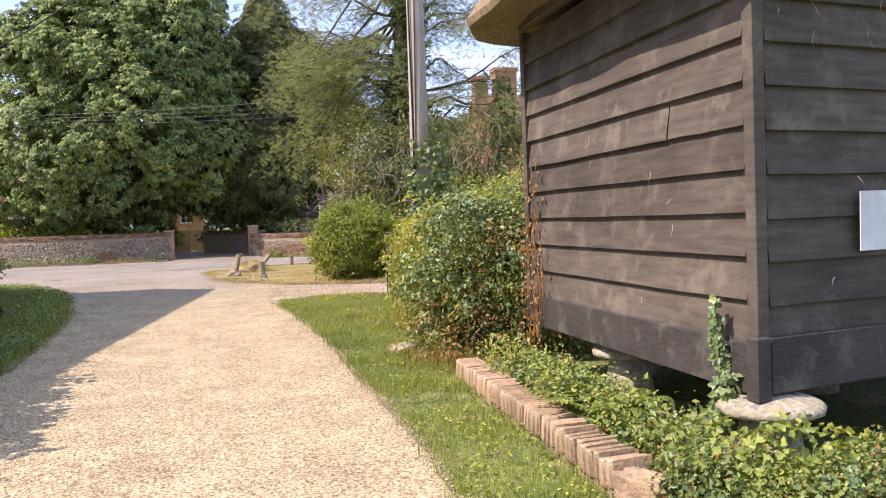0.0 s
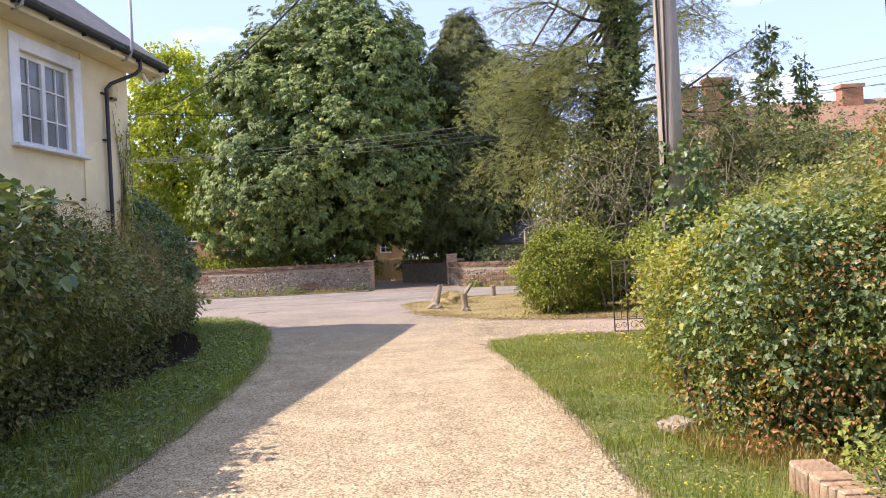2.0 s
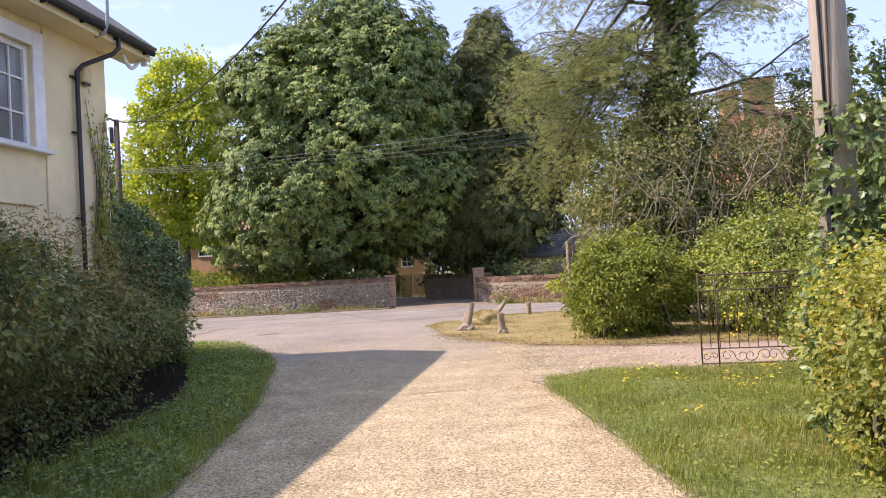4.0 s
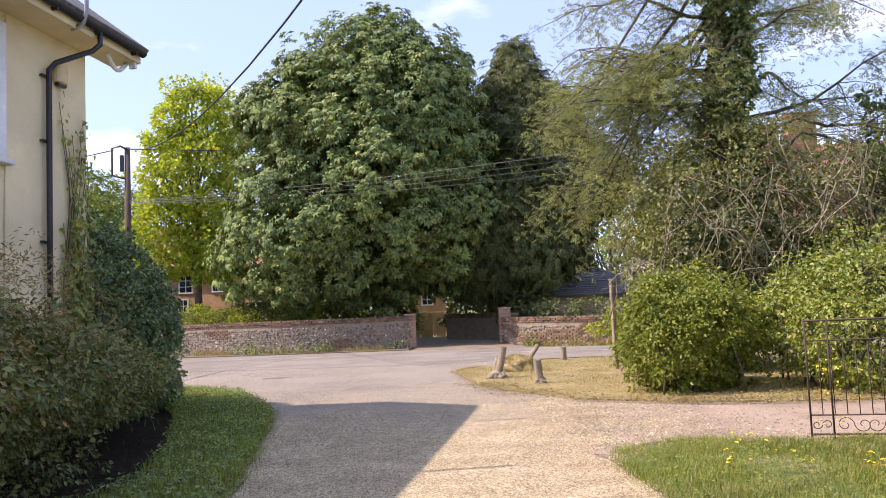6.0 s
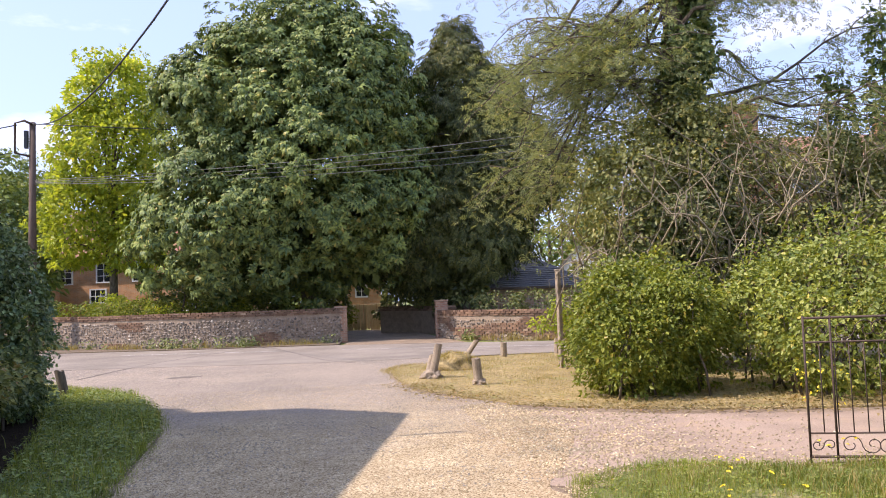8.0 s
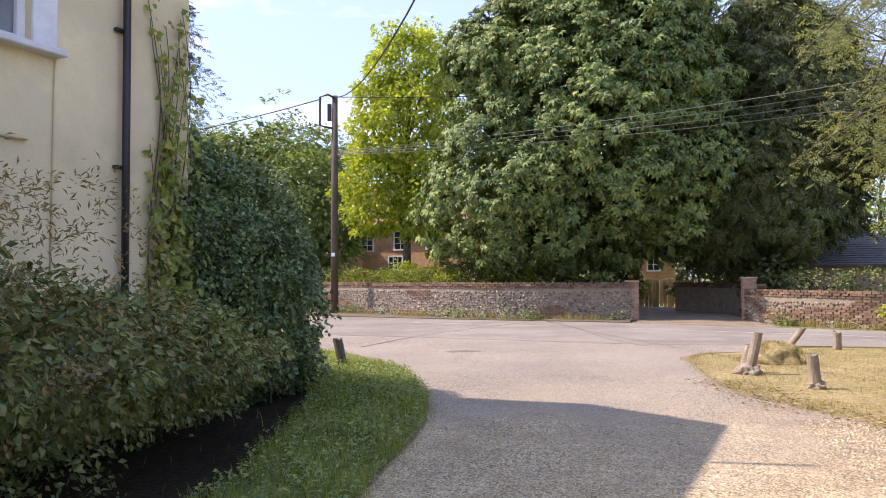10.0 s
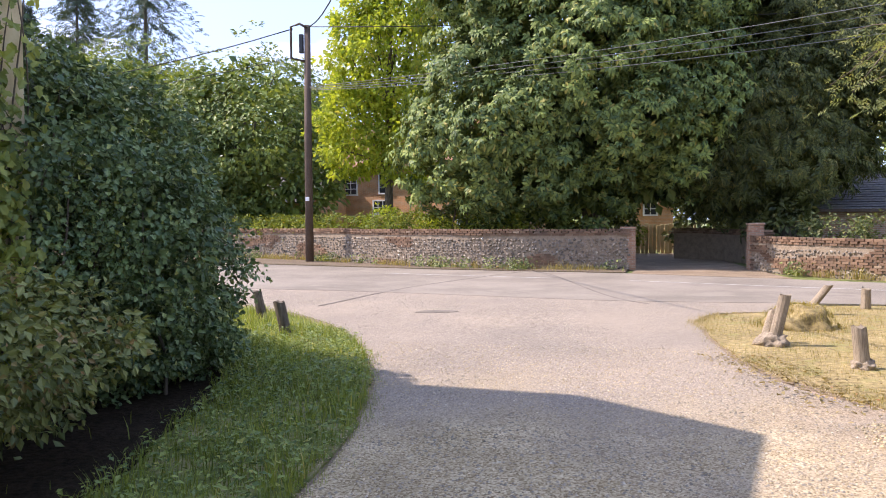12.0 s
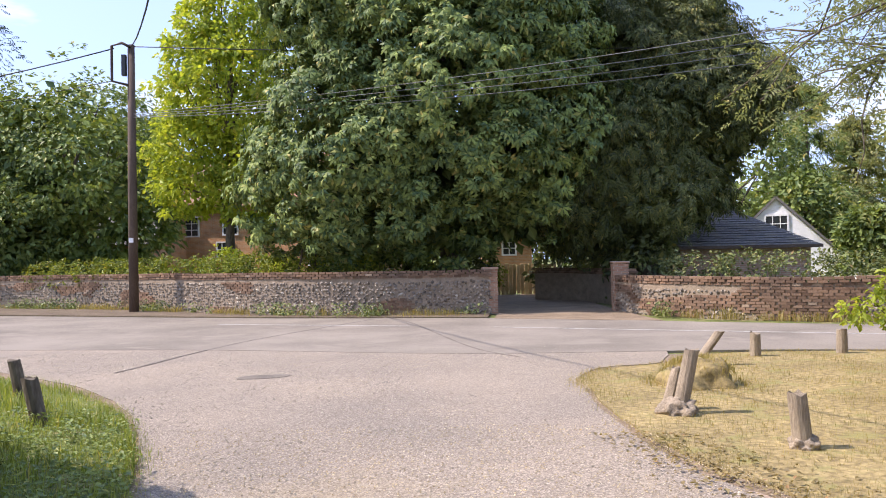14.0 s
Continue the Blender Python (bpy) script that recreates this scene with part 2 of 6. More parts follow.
def brickwork(name, a, b_, mortar, scale=1.0):
    m, n, l, b = material(name, 0.92)
    co = n.new("ShaderNodeTexCoord")
    sep = n.new("ShaderNodeSeparateXYZ")
    add = n.new("ShaderNodeMath")
    com = n.new("ShaderNodeCombineXYZ")
    l.new(co.outputs["Object"], sep.inputs["Vector"])
    l.new(sep.outputs["X"], add.inputs[0])
    l.new(sep.outputs["Y"], add.inputs[1])
    l.new(add.outputs["Value"], com.inputs["X"])
    l.new(sep.outputs["Z"], com.inputs["Y"])
    t = n.new("ShaderNodeTexBrick")
    t.inputs["Scale"].default_value = scale
    t.inputs["Brick Width"].default_value, t.inputs["Row Height"].default_value, t.inputs["Mortar Size"].default_value = 0.225, 0.075, 0.01
    t.inputs["Color1"].default_value, t.inputs["Color2"].default_value, t.inputs["Mortar"].default_value = (*a, 1), (*b_, 1), (*mortar, 1)
    l.new(com.outputs["Vector"], t.inputs["Vector"])
    c = noise_node(n, l, 1.6, 5)
    r = ramp_node(n, l, c.outputs["Fac"], [(0.3, (0.7, 0.7, 0.7)), (0.7, (1.15, 1.12, 1.08))])
    l.new(mix_node(n, l, 1.0, t.outputs["Color"], r.outputs["Color"], "MULTIPLY"), b.inputs["Base Color"])
    bump_node(n, l, b, t.outputs["Fac"], -0.5, 0.01)
    return m


M_BRICKWORK = brickwork("red_brickwork", (0.40, 0.155, 0.075), (0.50, 0.22, 0.11), (0.38, 0.28, 0.20))
M_ORANGE_BRICK = brickwork("orange_brickwork", (0.50, 0.24, 0.11), (0.58, 0.31, 0.15), (0.5, 0.38, 0.26))
M_WALLBRICK = brickwork("wall_brickwork", (0.36, 0.20, 0.13), (0.46, 0.29, 0.19), (0.45, 0.38, 0.30))


def road_material():
    """Pale gravel that thins into worn tarmac towards the road."""
    m, n, l, b = material("gravel_and_worn_tarmac", 0.95, 0.0, 0.08)
    co = n.new("ShaderNodeTexCoord")
    v = n.new("ShaderNodeTexVoronoi")
    v.inputs["Scale"].default_value = 70.0
    l.new(co.outputs["Object"], v.inputs["Vector"])
    stone = ramp_node(n, l, v.outputs["Color"], [(0.15, (0.215, 0.160, 0.090)), (0.5, (0.455, 0.368, 0.228)), (0.9, (0.66, 0.565, 0.39))])
    patch = noise_node(n, l, 1.6, 7, 0.7)
    pr = ramp_node(n, l, patch.outputs["Fac"], [(0.32, (0.70, 0.67, 0.62)), (0.68, (1.08, 1.06, 1.02))])
    gravel = mix_node(n, l, 1.0, stone.outputs["Color"], pr.outputs["Color"], "MULTIPLY")
    v2 = n.new("ShaderNodeTexVoronoi")
    v2.inputs["Scale"].default_value = 85.0
    l.new(co.outputs["Object"], v2.inputs["Vector"])
    chips = ramp_node(n, l, v2.outputs["Color"], [(0.1, (0.185, 0.157, 0.124)), (0.6, (0.30, 0.256, 0.204)), (0.95, (0.50, 0.43, 0.345))])
    big = noise_node(n, l, 0.35, 6, 0.6)
    bigr = ramp_node(n, l, big.outputs["Fac"], [(0.3, (0.82, 0.83, 0.85)), (0.7, (1.1, 1.08, 1.05))])
    tar = mix_node(n, l, 1.0, chips.outputs["Color"], bigr.outputs["Color"], "MULTIPLY")
    sep = n.new("ShaderNodeSeparateXYZ")
    l.new(co.outputs["Object"], sep.inputs["Vector"])
    edge = noise_node(n, l, 0.45, 6, 0.65)
    ma = n.new("ShaderNodeMath")
    ma.operation = "MULTIPLY_ADD"
    ma.inputs[1].default_value = 9.0
    l.new(edge.outputs["Fac"], ma.inputs[0])
    l.new(sep.outputs["Y"], ma.inputs[2])
    mr = n.new("ShaderNodeMapRange")
    mr.inputs["From Min"].default_value, mr.inputs["From Max"].default_value = 22.5, 26.5
    l.new(ma.outputs["Value"], mr.inputs["Value"])
    # trodden earthy gravel where the side track joins
    e2 = noise_node(n, l, 1.3, 6, 0.7)
    mb = n.new("ShaderNodeMath")
    mb.operation = "MULTIPLY_ADD"
    mb.inputs[1].default_value = 2.2
    l.new(e2.outputs["Fac"], mb.inputs[0])
    l.new(sep.outputs["X"], mb.inputs[2])
    mt = n.new("ShaderNodeMapRange")
    mt.inputs["From Min"].default_value, mt.inputs["From Max"].default_value = 2.7, 3.7
    l.new(mb.outputs["Value"], mt.inputs["Value"])
    pinkish = mix_node(n, l, 1.0, gravel, (0.84, 0.78, 0.74), "MULTIPLY")
    gravel = mix_node(n, l, mt.outputs["Result"], gravel, pinkish)
    l.new(mix_node(n, l, mr.outputs["Result"], gravel, tar), b.inputs["Base Color"])
    bump_node(n, l, b, v.outputs["Distance"], 0.55, -0.008)
    return m


M_DRIVE = road_material()
M_GRAVEL_STONE = leaf_material("gravel_stone", (0.24, 0.185, 0.115), (0.50, 0.41, 0.27), (0.72, 0.63, 0.46), 1.0, 0.0, 0.9, 0.2)
M_TRACK = surface("trodden_track", (0.25, 0.18, 0.125), (0.46, 0.355, 0.265), 0.9, 55.0, 0.95, 0.6, 0.01, None, (0.38, 0.28, 0.19))
M_TARMAC = surface("road_tarmac", (0.195, 0.170, 0.138), (0.325, 0.285, 0.232), 0.4, 60.0, 0.95, 0.5, 0.008, None, (0.28, 0.245, 0.20), spec=0.08)
M_LINE = surface("worn_white_line", (0.27, 0.25, 0.22), (0.62, 0.59, 0.54), 3.0, 11.0, 0.85, 0.3, 0.003)
M_TURF = surface("turf", (0.075, 0.105, 0.025), (0.22, 0.245, 0.07), 1.1, 16.0, 0.98, 1.0, 0.02, None, (0.31, 0.27, 0.13))
M_TURF_DRY = surface("dry_turf", (0.17, 0.13, 0.06), (0.47, 0.365, 0.165), 1.1, 13.0, 0.98, 1.0, 0.02, None, (0.27, 0.245, 0.09))


# ---- building helpers ----
def raw_mesh(name, verts, loops, starts, totals, smooth=False):
    me = bpy.data.meshes.new(name)
    me.vertices.add(len(verts))
    me.vertices.foreach_set("co", np.asarray(verts, dtype=np.float32).ravel())
    me.loops.add(len(loops))
    me.loops.foreach_set("vertex_index", np.asarray(loops, dtype=np.int32))
    me.polygons.add(len(starts))
    me.polygons.foreach_set("loop_start", np.asarray(starts, dtype=np.int32))
    me.polygons.foreach_set("loop_total", np.asarray(totals, dtype=np.int32))
    me.polygons.foreach_set("use_smooth", np.full(len(starts), smooth))
    me.update(calc_edges=True)
    return me


def thing(name, base, label, category, group="", kind=""):
    ob = new(name)
    ob.location = base
    ob.empty_display_size = 0.1
    return tagged(ob, label, category, group, kind)


def under(ob, parent):
    """Parent ob, whose mesh is in world metres, to a thing standing at its base."""
    top = parent
    base = Vector(parent.location)
    while top.parent:
        top = top.parent
        base += Vector(top.location)
    ob.parent = parent
    if parent.type == "EMPTY":
        ob.matrix_parent_inverse = Matrix.Translation(-base)
    return ob


def mesh_object(name, me, mat, parent=None, label="", kind=""):
    me.materials.append(mat)
    ob = new(name, me)
    if parent:
        under(ob, parent)
    return tagged(ob, label, "", "", kind)


def part(name, bm, mat, parent=None, label="", smooth=False):
    me = bpy.data.meshes.new(name)
    if smooth:
        for f in bm.faces:
            f.smooth = True
    bm.to_mesh(me)
    bm.free()
    return mesh_object(name, me, mat, parent, label)


def box(size, m=None, bevel=0.0, bm=None, wobble=0.0):
    bm = bm or bmesh.new()
    r = bmesh.ops.create_cube(bm, size=1.0, matrix=Matrix.Diagonal((*size, 1)))
    vs = r["verts"]
    if bevel:
        es = list({e for v in vs for e in v.link_edges})
        out = bmesh.ops.bevel(bm, geom=es, offset=bevel, segments=1, affect="EDGES")
        vs = list(set(out["verts"]) | {v for v in vs if v.is_valid})
    if wobble:
        for v in vs:
            v.co += Vector(rng.normal(0, wobble, 3))
    if m is not None:
        bmesh.ops.transform(bm, matrix=m, verts=vs)
    return bm


def tube_data(points, radii, sides=7):
    pts = [Vector(p) for p in points]
    verts, faces = [], []
    side = None
    for i, p in enumerate(pts):
        d = (pts[min(i + 1, len(pts) - 1)] - pts[max(i - 1, 0)]).normalized()
        if side is None:
            side = d.orthogonal().normalized()
        side = (side - d * side.dot(d))
        side = side.normalized() if side.length > 1e-6 else d.orthogonal().normalized()
        up = d.cross(side)
        for k in range(sides):
            a = 2 * math.pi * k / sides
            verts.append(p + (side * math.cos(a) + up * math.sin(a)) * radii[i])
        if i:
            for k in range(sides):
                a, b = (i - 1) * sides + k, (i - 1) * sides + (k + 1) % sides
                faces.append((a, b, b + sides, a + sides))
    n = len(pts)
    faces.append(tuple(reversed(range(sides))))
    faces.append(tuple(range((n - 1) * sides, n * sides)))
    return verts, faces


class Tubes:
    def __init__(self):
        self.v, self.f = [], []

    def add(self, points, radii, sides=6):
        v, f = tube_data(points, radii, sides)
        k = len(self.v)
        self.v += v
        self.f += [tuple(i + k for i in q) for q in f]
        return self

    def make(self, name, mat, parent=None, label="", smooth=True):
        me = bpy.data.meshes.new(name)
        me.from_pydata(self.v, [], self.f)
        for p in me.polygons:
            p.use_smooth = smooth
        return mesh_object(name, me, mat, parent, label)


def tube(name, points, radii, mat, parent=None, sides=8, label=""):
    return Tubes().add(points, radii, sides).make(name, mat, parent, label)


# leaf outlines: x across, y from stalk to tip, z the bend
LEAF = (np.array([(0, 0, 0), (-.30, .45, .07), (0, 1, -.10), (.30, .45, .07)]), [(0, 1, 2), (0, 2, 3)])
NEEDLE = (np.array([(0, 0, 0), (-.13, .5, .05), (0, 1, -.12), (.13, .5, .05)]), [(0, 1, 2), (0, 2, 3)])
IVYLEAF = (np.array([(0, 0, 0), (-.50, .16, .07), (-.27, .40, .03), (-.32, .68, .0), (0, 1, -.14), (.32, .68, 0), (.27, .40, .03), (.50, .16, .07)]),
           [(0, 1, 2), (0, 2, 3), (0, 3, 4), (0, 4, 5), (0, 5, 6), (0, 6, 7)])
BLADE = (np.array([(-.028, 0, 0), (.028, 0, 0), (.022, .55, .14), (-.022, .55, .14), (0, 1, .5)]), [(0, 1, 2, 3), (3, 2, 4)])
PEBBLE = (np.array([(.5, 0, 0), (0, .45, 0), (-.5, 0, 0), (0, -.45, 0), (0.05, 0.05, .35), (0, 0, -.2)]),
          [(0, 1, 4), (1, 2, 4), (2, 3, 4), (3, 0, 4)])


def palm_leaf():
    vs, fs = [], []
    for k, a in enumerate((-78, -40, 0, 40, 78)):
        c, s = math.cos(radians(a)), math.sin(radians(a))
        ln = 1.0 - 0.28 * abs(a) / 78
        for x, y, z in ((0, 0.05, 0), (-.16, .62, .02), (0, 1, -.30), (.16, .62, .02)):
            y *= ln
            vs.append((x * c + y * s, y * c - x * s, z * ln))
        fs.append((4 * k, 4 * k + 1, 4 * k + 2, 4 * k + 3))
    return np.array(vs), fs


PALM = palm_leaf()


def ash_spray():
    vs, fs = [], []
    for k in range(7):
        side = (k % 2) * 2 - 1 if k < 6 else 0
        y0 = 0.2 + 0.13 * (k // 2 * 2) if k < 6 else 0.75
        a = radians(55 * side)
        c, s = math.cos(a), math.sin(a)
        for x, y, z in ((0, 0, 0), (-.06, .2, .01), (0, .36, -.08), (.06, .2, .01)):
            vs.append((x * c + y * s, y0 + y * c - x * s, z - 0.12 * y0))
        fs.append((4 * k, 4 * k + 1, 4 * k + 2, 4 * k + 3))
    return np.array(vs), fs


ASH = ash_spray()


def frond_spray():
    """A drooping flat spray of narrow side shoots on a stalk."""
    vs, fs = [], []
    for k in range(9):
        side = (k % 2) * 2 - 1 if k < 8 else 0
        y0 = 0.10 + 0.20 * (k // 2) if k < 8 else 0.62
        a = radians(42 * side)
        c, s = math.cos(a), math.sin(a)
        ln = 0.42 - 0.05 * (k // 2) if k < 8 else 0.38
        for x, y, z in ((0, 0, 0), (-.045, .5 * ln, .01), (0, ln, -.06), (.045, .5 * ln, .01)):
            vs.append((x * c + y * s, y0 + y * c - x * s, z - 0.30 * (y0 + y) ** 2))
        fs.append((4 * k, 4 * k + 1, 4 * k + 2, 4 * k + 3))
    return np.array(vs), fs


FROND = frond_spray()


def leaves_mesh(name, pts, normals, tips, sizes, shape):
    """One mesh of many leaves: places, face normals, rough tip directions and lengths."""
    tv, tf = shape
    n = len(pts)
    normals = normals / (np.linalg.norm(normals, axis=1, keepdims=True) + 1e-9)
    y = tips - normals * np.sum(tips * normals, axis=1, keepdims=True)
    y = y / (np.linalg.norm(y, axis=1, keepdims=True) + 1e-9)
    x = np.cross(y, normals)
    v = pts[:, None, :] + sizes[:, None, None] * (tv[None, :, 0, None] * x[:, None, :] + tv[None, :, 1, None] * y[:, None, :] + tv[None, :, 2, None] * normals[:, None, :])
    k = len(tv)
    lt = np.array([i for f in tf for i in f])
    tot = np.array([len(f) for f in tf])
    loops = (np.arange(n)[:, None] * k + lt[None, :]).ravel()
    totals = np.tile(tot, n)
    starts = np.concatenate([[0], np.cumsum(totals)[:-1]])
    return raw_mesh(name, v.reshape(-1, 3), loops, starts, totals)


def unit(n):
    d = rng.normal(size=(n, 3))
    return d / np.linalg.norm(d, axis=1, keepdims=True)


def shell_points(blobs, n, rough=0.18, lo=0.72):
    """Places and outward directions near the skin of a heap of ellipsoids, with an uneven outline; those deep inside another are dropped."""
    blobs = [(np.array(c, float), np.array(r, float)) for c, r in blobs]
    area = np.array([(r[0] * r[1] + r[1] * r[2] + r[0] * r[2]) for _, r in blobs])
    which = rng.choice(len(blobs), size=n, p=area / area.sum())
    d = unit(n)
    cs = np.array([b[0] for b in blobs])[which]
    rs = np.array([b[1] for b in blobs])[which]
    lump = np.array([noise.noise(Vector(q * 3.1) + Vector(c) * 1.7) for q, c in zip(d, cs)])
    rad = (lo + (1 - lo) * rng.random(n) ** 0.5) * (1 + rough * lump)
    p = cs + d * rs * rad[:, None]
    out = d / rs
    out /= np.linalg.norm(out, axis=1, keepdims=True)
    keep = np.ones(n, bool)
    for i, (c, r) in enumerate(blobs):
        inside = (np.sum(((p - c) / r) ** 2, axis=1) < 0.45) & (which != i)
        keep &= ~inside
    keep &= p[:, 2] > 0.03
    return p[keep], out[keep]


def clumped(p, out, per, radius, up=0.5, jitter=0.8):
    """Leaves gathered in tufts round the given places."""
    n = len(p)
    c = np.repeat(p, per, axis=0)
    o = np.repeat(out, per, axis=0)
    d = unit(n * per)
    d = np.where(np.sum(d * o, axis=1, keepdims=True) < -0.2, -d, d)
    pts = c + d * radius * rng.random((n * per, 1)) ** 0.5 * np.array([1, 1, 0.7])
    nrm = o * 0.6 + np.array([0, 0, up]) + unit(n * per) * jitter
    tip = d + o * 0.4 + np.array([0, 0, -0.5])
    return pts, nrm, tip


def foliage(name, blobs, tufts, per, tuft_r, size, shape, mat, parent, rough=0.18, lo=0.72, up=0.5, jitter=1.0, label=""):
    p, o = shell_points(blobs, tufts, rough, lo)
    pts, nrm, tip = clumped(p, o, per, tuft_r, up, jitter)
    ok = pts[:, 2] > 0.03
    pts, nrm, tip = pts[ok], nrm[ok], tip[ok]
    me = leaves_mesh(name, pts, nrm, tip, size * rng.uniform(0.65, 1.3, len(pts)), shape)
    return mesh_object(name, me, mat, parent, label, "stuff" if name.endswith("leaves") else "")


def bent(a, b, n=5, wob=0.1, droop=0.0):
    a, b = Vector(a), Vector(b)
    ln = (b - a).length
    ph = Vector(rng.uniform(0, 60, 3))
    out = []
    for i in range(n + 1):
        t = i / n
        w = noise.noise_vector(ph + Vector((t * 2.2, 0, 0))) * wob * ln * math.sin(math.pi * min(1.0, t * 1.15) * 0.9)
        out.append(a.lerp(b, t) + w + Vector((0, 0, -droop * ln * t * t)))
    return out


def taper(r0, r1, n):
    return [r0 + (r1 - r0) * i / n for i in range(n + 1)]


def tree(name, base, height, r, blobs, mat, label, tufts, per, tuft_r, size, shape, limbs=9, first=0.25, lumps=3, out_at=0.78, **kw):
    """A tapered trunk, limbs that reach into the crown, and the crown."""
    blobs = lumpy(blobs, lumps, 0.28, 0.45, out_at)
    t = thing(name, base, label, "tree")
    top = Vector(base) + Vector((0, 0, height))
    tube("trunk", bent(base, top, 7, 0.05), taper(r, r * 0.2, 7), M_BARK, t, 10)
    for i in range(limbs):
        tb = Tubes()
        c, rr = blobs[i % len(blobs)]
        z = height * (first + (0.75 - first) * i / max(1, limbs - 1))
        s = Vector(base) + Vector((0, 0, z))
        e = Vector(c) + Vector([q * w for q, w in zip(unit(1)[0] * 0.75, rr)])
        e.z = max(e.z, z * 0.8)
        tb.add(bent(s, e, 5, 0.12), taper(r * 0.38, r * 0.05, 5), 6)
        for k in range(3):
            m = s.lerp(e, 0.5 + 0.15 * k)
            tb.add(bent(m, m + Vector(unit(1)[0] * 0.28 * (e - s).length), 3, 0.15), taper(r * 0.12, r * 0.02, 3), 5)
        tb.make("limb", M_BARK, t)
    foliage("crown", blobs, tufts, per, tuft_r, size, shape, mat, t, **kw)
    return t


def lumpy(blobs, each=4, lo=0.32, hi=0.5, out_at=0.78):
    """Smaller heaps grown out of the upper sides of larger ones, for an uneven outline."""
    out = list(blobs)
    for c, r in blobs:
        for d in unit(each):
            d[2] = abs(d[2]) * 0.9 - 0.15
            k = rng.uniform(lo, hi)
            out.append((tuple(np.array(c) + d * np.array(r) * out_at), tuple(np.array(r) * k)))
    return out


def bush(name, base, blobs, mat, label, category, tufts, per, tuft_r, size, shape=LEAF, stems=14, each=4, **kw):
    blobs = lumpy(blobs, each)
    t = thing(name, base, label, category)
    tb = Tubes()
    for i in range(stems):
        c, rr = blobs[i % len(blobs)]
        s = Vector((c[0] + rng.normal(0, 0.3 * rr[0]), c[1] + rng.normal(0, 0.3 * rr[1]), -0.02))
        e = Vector(c) + Vector([q * w for q, w in zip(unit(1)[0] * 0.8, rr)])
        e.z = max(e.z, 0.3)
        tb.add(bent(s, e, 4, 0.15), taper(0.022, 0.006, 4), 5)
    tagged(tb.make("stems", M_BARK, t), kind="stuff")
    foliage("leaves", blobs, tufts, per, tuft_r, size, shape, mat, t, **kw)
    return t


def spline(pts, per=8, closed=True):
    n = len(pts)
    out = []
    rng_i = range(n if closed else n - 1)
    for i in rng_i:
        p0, p1, p2, p3 = [pts[(i + k) % n] if closed else pts[min(max(i + k, 0), n - 1)] for k in (-1, 0, 1, 2)]
        for k in range(per):
            t = k / per
            out.append(tuple(0.5 * ((2 * b) + (c - a) * t + (2 * a - 5 * b + 4 * c - d) * t * t + (3 * b - a - 3 * c + d) * t ** 3) for a, b, c, d in zip(p0, p1, p2, p3)))
    if not closed:
        out.append(tuple(pts[-1]))
    return out


def inside(poly, xy):
    poly = np.array(poly)
    x, y = xy[:, 0], xy[:, 1]
    c = np.zeros(len(xy), bool)
    a, b = poly, np.roll(poly, -1, axis=0)
    for (x1, y1), (x2, y2) in zip(a, b):
        if y1 != y2:
            c ^= ((y1 > y) != (y2 > y)) & (x < (x2 - x1) * (y - y1) / (y2 - y1) + x1)
    return c


def scatter(poly, n):
    poly = np.array(poly)
    lo, hi = poly.min(axis=0), poly.max(axis=0)
    out = np.zeros((0, 2))
    while len(out) < n:
        q = rng.uniform(lo, hi, size=(n * 2, 2))
        out = np.concatenate([out, q[inside(poly, q)]])
    return out[:n]


def sheet(name, outline, z, mat, label, category, ragged=0.0, thick=0.03):
    """A flat piece of ground with a thin edge."""
    bm = bmesh.new()
    vs = []
    for x, y in outline:
        d = noise.noise(Vector((x * 2.3, y * 2.3, 0.5))) * ragged
        vs.append(bm.verts.new((x + d, y + d * 0.7, z)))
    f = bm.faces.new(vs)
    if f.normal.z < 0:
        f.normal_flip()
    r = bmesh.ops.extrude_face_region(bm, geom=[f])
    bmesh.ops.translate(bm, verts=[v for v in r["geom"] if isinstance(v, bmesh.types.BMVert)], vec=(0, 0, -thick))
    bmesh.ops.recalc_face_normals(bm, faces=bm.faces)
    bmesh.ops.triangulate(bm, faces=bm.faces)
    ob = part(name, bm, mat)
    return tagged(ob, label, category, kind="structure")


def grass(name, xy, z, height, mat, label, lean=0.35):
    n = len(xy)
    pts = np.column_stack([xy, np.full(n, z) if np.isscalar(z) else z])
    a = rng.random(n) * 2 * math.pi
    side = np.column_stack([np.cos(a), np.sin(a), np.zeros(n)])
    tip = np.array([0, 0, 1.0]) + side * lean * rng.random((n, 1))
    h = height * rng.uniform(0.4, 1.25, n) * (0.75 + 0.5 * np.array([noise.noise(Vector((x * 1.3, y * 1.3, 3))) for x, y in xy]))
    me = leaves_mesh(name, pts, side + np.array([0, 0, 0.05]), tip, h, BLADE)
    ob = mesh_object(name, me, mat)
    return tagged(ob, label, "grass", kind="stuff")


def fringe(outline, n, spread, keep):
    """Places scattered across a stretch of an outline."""
    o = np.array(outline)
    i = rng.integers(0, len(o), n)
    t = rng.random((n, 1))
    p = o[i] * (1 - t) + np.roll(o, -1, axis=0)[i] * t + rng.normal(0, spread, (n, 2))
    lo, hi = keep
    return p[(p[:, 1] > lo) & (p[:, 1] < hi)]


# ---- ground ----
bm = bmesh.new()
bmesh.ops.create_grid(bm, x_segments=40, y_segments=40, size=1500)
for v in bm.verts:
    v.co.z = -0.04
tagged(part("ground", bm, M_TURF), "rough green turf over the whole village ground", "ground", kind="structure")

